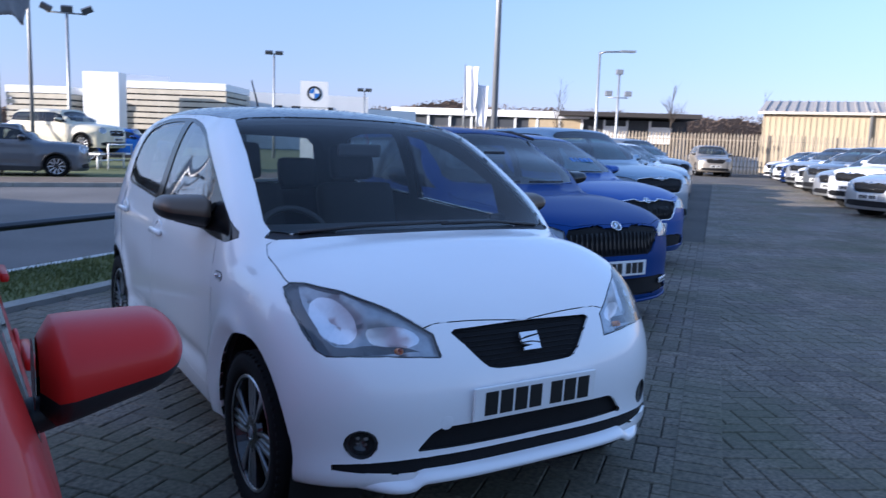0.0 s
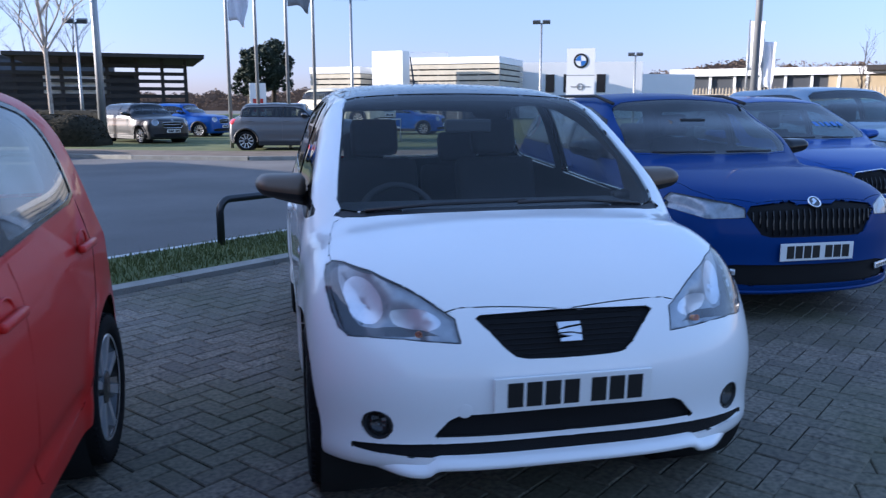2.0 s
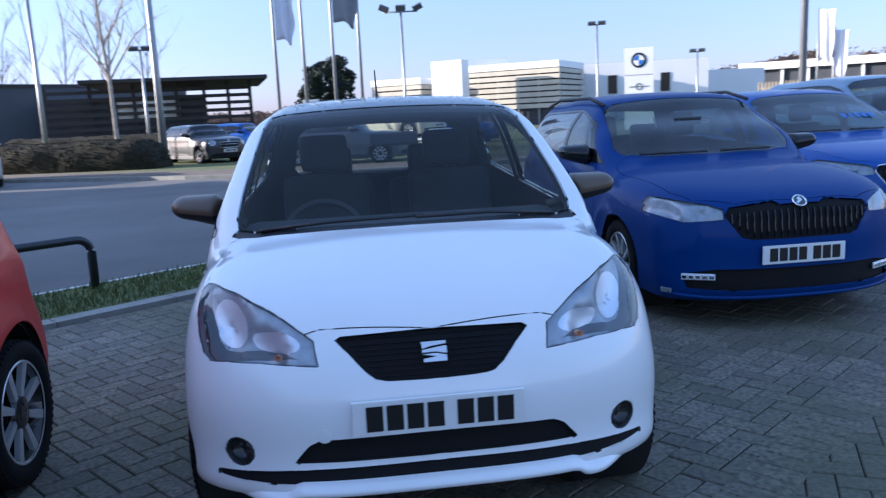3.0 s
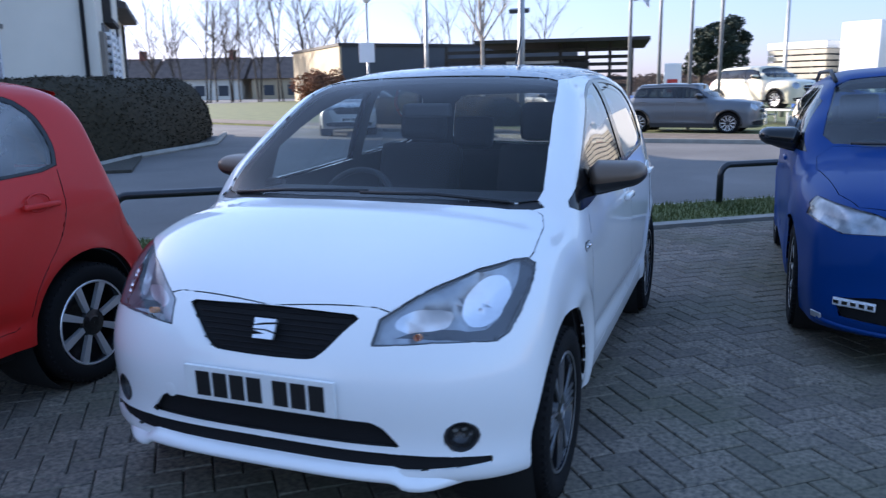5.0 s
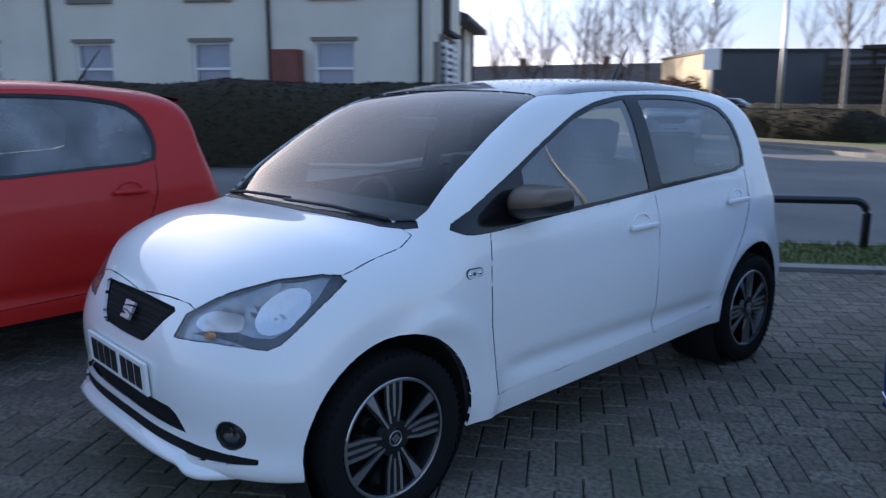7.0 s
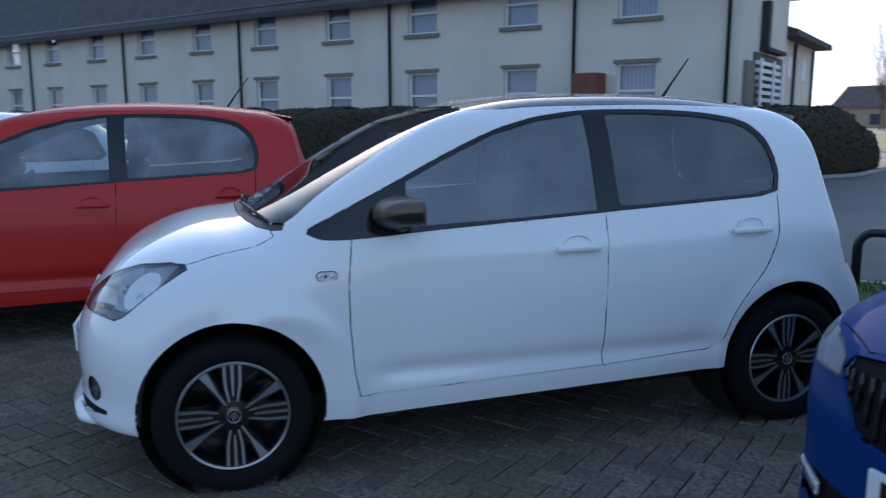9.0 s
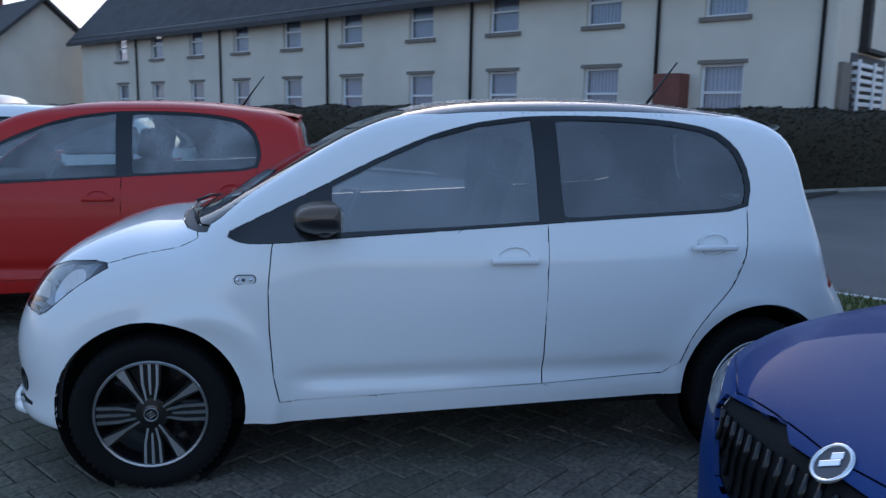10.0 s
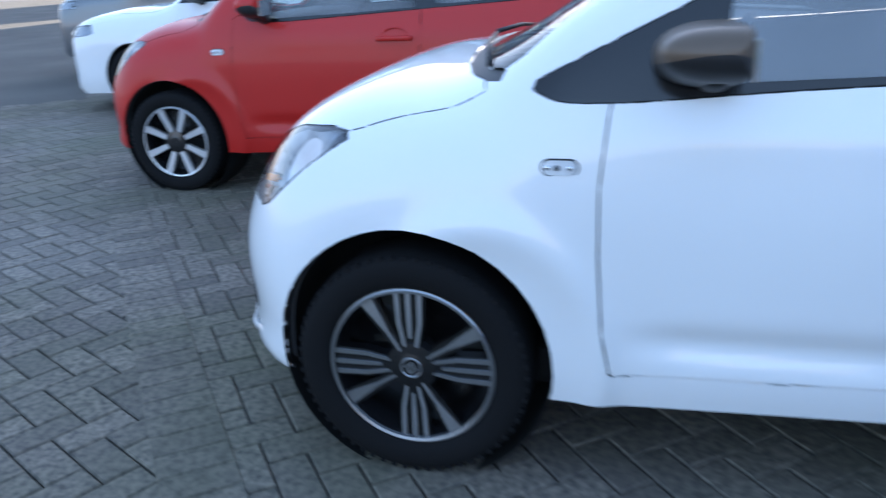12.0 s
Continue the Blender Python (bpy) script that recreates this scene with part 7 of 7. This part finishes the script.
for x in (28, 34):
    put_mesh("bright_panel", mesh_of("bright_panel", *box_data(x, x + 3, .2, .5, 2, 4.2), M["clad_white"]), low)
shed = thing("metal_shed", "cream corrugated metal shed with ridged grey roof", "shed", at=pose(43.7, 30.2, 0, 0, 0, -58) @ Matrix.Diagonal((.98, .98, 1.05, 1)))
put_mesh("wall", mesh_of("wall", *box_data(0, 34, 0, 12, 0, 3.75), M["shed_wall"]), shed)
put_mesh("gable", mesh_of("gable", [(0, 0, 3.75), (0, 12, 3.75), (0, 6, 4.66), (.1, 0, 3.75), (.1, 12, 3.75), (.1, 6, 4.66)], [(0, 1, 2), (5, 4, 3), (0, 2, 5, 3), (2, 1, 4, 5)], M["shed_wall"]), shed)
put_mesh("roof", mesh_of("roof", [(-.3, -.3, 3.72), (34.3, -.3, 3.72), (34.3, 6, 4.70), (-.3, 6, 4.70), (34.3, 12.3, 3.72), (-.3, 12.3, 3.72), (-.3, -.3, 3.82), (34.3, -.3, 3.82), (34.3, 6, 4.80), (-.3, 6, 4.80), (34.3, 12.3, 3.82), (-.3, 12.3, 3.82)],
         [(0, 3, 2, 1), (3, 5, 4, 2), (6, 7, 8, 9), (9, 8, 10, 11), (0, 1, 7, 6), (4, 5, 11, 10), (1, 2, 8, 7), (2, 4, 10, 8), (3, 0, 6, 9), (5, 3, 9, 11)], M["shed_roof"]), shed)
for k in range(56):
    put_mesh("roof_rib", mesh_of("roof_rib", [(k * .61, -.3, 3.83), (k * .61 + .12, -.3, 3.83), (k * .61 + .12, 6, 4.81), (k * .61, 6, 4.81), (k * .61 + .03, -.3, 3.90), (k * .61 + .09, -.3, 3.90), (k * .61 + .09, 6, 4.88), (k * .61 + .03, 6, 4.88)], [(0, 1, 5, 4), (4, 5, 6, 7), (1, 2, 6, 5), (3, 0, 4, 7), (2, 3, 7, 6)], M["shed_roof"]), shed)
for k in range(96):
    put_mesh("wall_rib", mesh_of("wall_rib", *box_data(k * .352, k * .352 + .09, -.05, -.001, .02, 3.72), M["shed_wall"]), shed)
tube("flue", [(8, 2, 3.9), (8, 2, 5.2)], .14, M["galv"], shed, 10)
part("vent", box_bm(9.9, 10.4, -.22, 0, 2.45, 2.7, .02), M["dark_wall"], shed)
tube("downpipe", [(6.4, -.16, 0), (6.4, -.16, 3.6), (6.4, -.34, 3.75), (6.4, -.34, 4.05)], .11, M["galv"], shed, 8)
put_mesh("gutter", mesh_of("gutter", *box_data(-.3, 34.3, -.46, -.31, 3.66, 3.80), M["timber_pale"]), shed)

fence = thing("palisade_fence", "tall pale steel palisade fence", "fence", at=pose(24.4, 41.7, 0, 0, 0, -49.3) @ Matrix.Diagonal((1.28, 1, 1.0, 1)))
pale = mesh_of("pale", [(-.035, 0, .05), (.035, 0, .05), (.035, 0, 2.25), (0, 0, 2.4), (-.035, 0, 2.25), (-.02, -.02, .05), (.02, -.02, .05), (.02, -.02, 2.25), (0, -.02, 2.38), (-.02, -.02, 2.25)],
               [(0, 4, 3, 2, 1), (5, 6, 7, 8, 9), (0, 1, 6, 5), (1, 2, 7, 6), (2, 3, 8, 7), (3, 4, 9, 8), (4, 0, 5, 9)], M["fence"])
for k in range(262):
    put_mesh("pale", pale, fence, m=pose(k * .155, 0, 0))
for z in (.45, 1.95):
    put_mesh("rail", mesh_of("rail", *box_data(0, 40.6, .005, .05, z, z + .05), M["fence"]), fence)
for k in range(15):
    put_mesh("post", mesh_of("post", *box_data(k * 2.75, k * 2.75 + .08, .055, .12, 0, 2.3), M["fence"]), fence)
woods = thing("far_woods", "distant line of brown winter woods", "trees", kind="stuff")
wr_ = np.random.RandomState(4)


def wood_top(x):
    n3 = lambda k, seed: noise.noise(Vector((x * k, seed, 3)))
    return max(1.5, 4.0 + 2.6 * n3(.05, 0) + 1.1 * n3(.25, 1) + .7 * n3(.9, 2) + 6.5 * float(ease(x, 20, 110)))


pts = []
for k in range(24000):
    x = wr_.uniform(-160, 260)
    pts.append(((x, 195 - .25 * x + wr_.uniform(-3, 3), wood_top(x) * (1.04 - .9 * wr_.uniform(0, 1) ** 1.6)), (0, -1, .3)))
ridge = []
for x in np.arange(-160, 262, .8):
    y = 199 - .25 * x
    ridge += [(x, y, -.1), (x, y, wood_top(x)), (x, y + 30, -.1)]
put_mesh("wooded_ridge", mesh_of("wooded_ridge", ridge, [f for k in range(len(ridge) // 3 - 1) for f in ((3 * k, 3 * k + 3, 3 * k + 4, 3 * k + 1), (3 * k + 1, 3 * k + 4, 3 * k + 5, 3 * k + 2))], M["far_wood"]), woods)
put_mesh("twigs", mesh_of("twigs", *leaf_quads(pts, .26, 9), M["far_wood"]), woods)

# -- short grass blades on the near verge --
gr = np.random.RandomState(2)
gv, gf = [], []
for k in range(26000):
    u, n_ = gr.uniform(-9, 13), gr.uniform(3.94, 4.94)
    p = lot(u, n_, .03)
    w, h, a = .006, gr.uniform(.025, .06), gr.uniform(0, 6.28)
    d = Vector((math.cos(a), math.sin(a), 0))
    o = len(gv)
    gv += [p - d * w, p + d * w, p + Vector((gr.normal() * .015, gr.normal() * .015, h))]
    gf.append((o, o + 1, o + 2))
tagged(put_mesh("grass_blades", mesh_of("grass_blades", gv, gf, M["grass"]), None), "short green grass blades on the verge", "grass", kind="stuff")


# -- block paving in herringbone --
def paver_data(L, W, h=.012, c=.005):
    x, y = L / 2, W / 2
    v = [(-x, -y, -.01), (x, -y, -.01), (x, y, -.01), (-x, y, -.01), (-x, -y, h - c), (x, -y, h - c), (x, y, h - c), (-x, y, h - c),
         (-x + c, -y + c, h), (x - c, -y + c, h), (x - c, y - c, h), (-x + c, y - c, h)]
    return v, [(0, 1, 5, 4), (1, 2, 6, 5), (2, 3, 7, 6), (3, 0, 4, 7), (4, 5, 9, 8), (5, 6, 10, 9), (6, 7, 11, 10), (7, 4, 8, 11), (8, 9, 10, 11)]


def herringbone(u0, u1, n0, n1, turn, keep):
    """Block centres and turns over a stretch of the plan."""
    a = radians(turn)
    ca, sa, W = math.cos(a), math.sin(a), .1035
    R = int(max(abs(u0), abs(u1), abs(n0), abs(n1)) * 1.5 / W)
    out = []
    for i in range(-R, R):
        for j in range(-R, R):
            k = (i - j) % 4
            if k == 0:
                x, y, t = (i + 1) * W, (j + .5) * W, 0
            elif k == 3:
                x, y, t = (i + .5) * W, (j + 1) * W, 90
            else:
                continue
            px, py = x * ca - y * sa, x * sa + y * ca
            u, n_ = px * U.x + py * U.y, px * NV.x + py * NV.y
            if u0 < u < u1 and n0 < n_ < n1 and keep(px, py):
                out.append((px, py, turn + t))
    return out


course = [(lot(u, -1.0).x, lot(u, -1.0).y, UA + 90) for u in np.arange(-9, 32, .1035)]
paving = thing("block_paving", "dark grey-brown herringbone block paving, mossy and damp", "paving", kind="structure")
near = lambda x, y: -2.2 < x < .1 and -1.0 < y < 1.9 and not (x > -.85 and y > -.62)
spots = herringbone(-9, 9, -1.0, 3.74, UA, lambda x, y: True) + herringbone(-7, 32, -8.5, -1.0, 62, lambda x, y: True)
block = mesh_of("paver", *paver_data(.200, .099), M["paver"])
pr = np.random.RandomState(8)
base = paver_data(.200, .099)
count = 0
bv, bf = [], []
for x, y, t in spots:
    m = pose(x, y, -.010 + pr.uniform(-.0018, .0018), pr.uniform(-.5, .5), pr.uniform(-.5, .5), t + pr.uniform(-.7, .7))
    if near(x, y) and count < 298:
        put_mesh("paver", block, paving, m=m)
        count += 1
    else:
        o = len(bv)
        bv += [m @ Vector(v) for v in base[0]]
        bf += [tuple(i + o for i in q) for q in base[1]]
for x, y, t in course:
    m = pose(x, y, -.006, 0, 0, t)
    o = len(bv)
    bv += [m @ Vector(v) for v in base[0]]
    bf += [tuple(i + o for i in q) for q in base[1]]
tagged(put_mesh("pavers", mesh_of("pavers", bv, bf, M["paver"]), paving), kind="stuff")
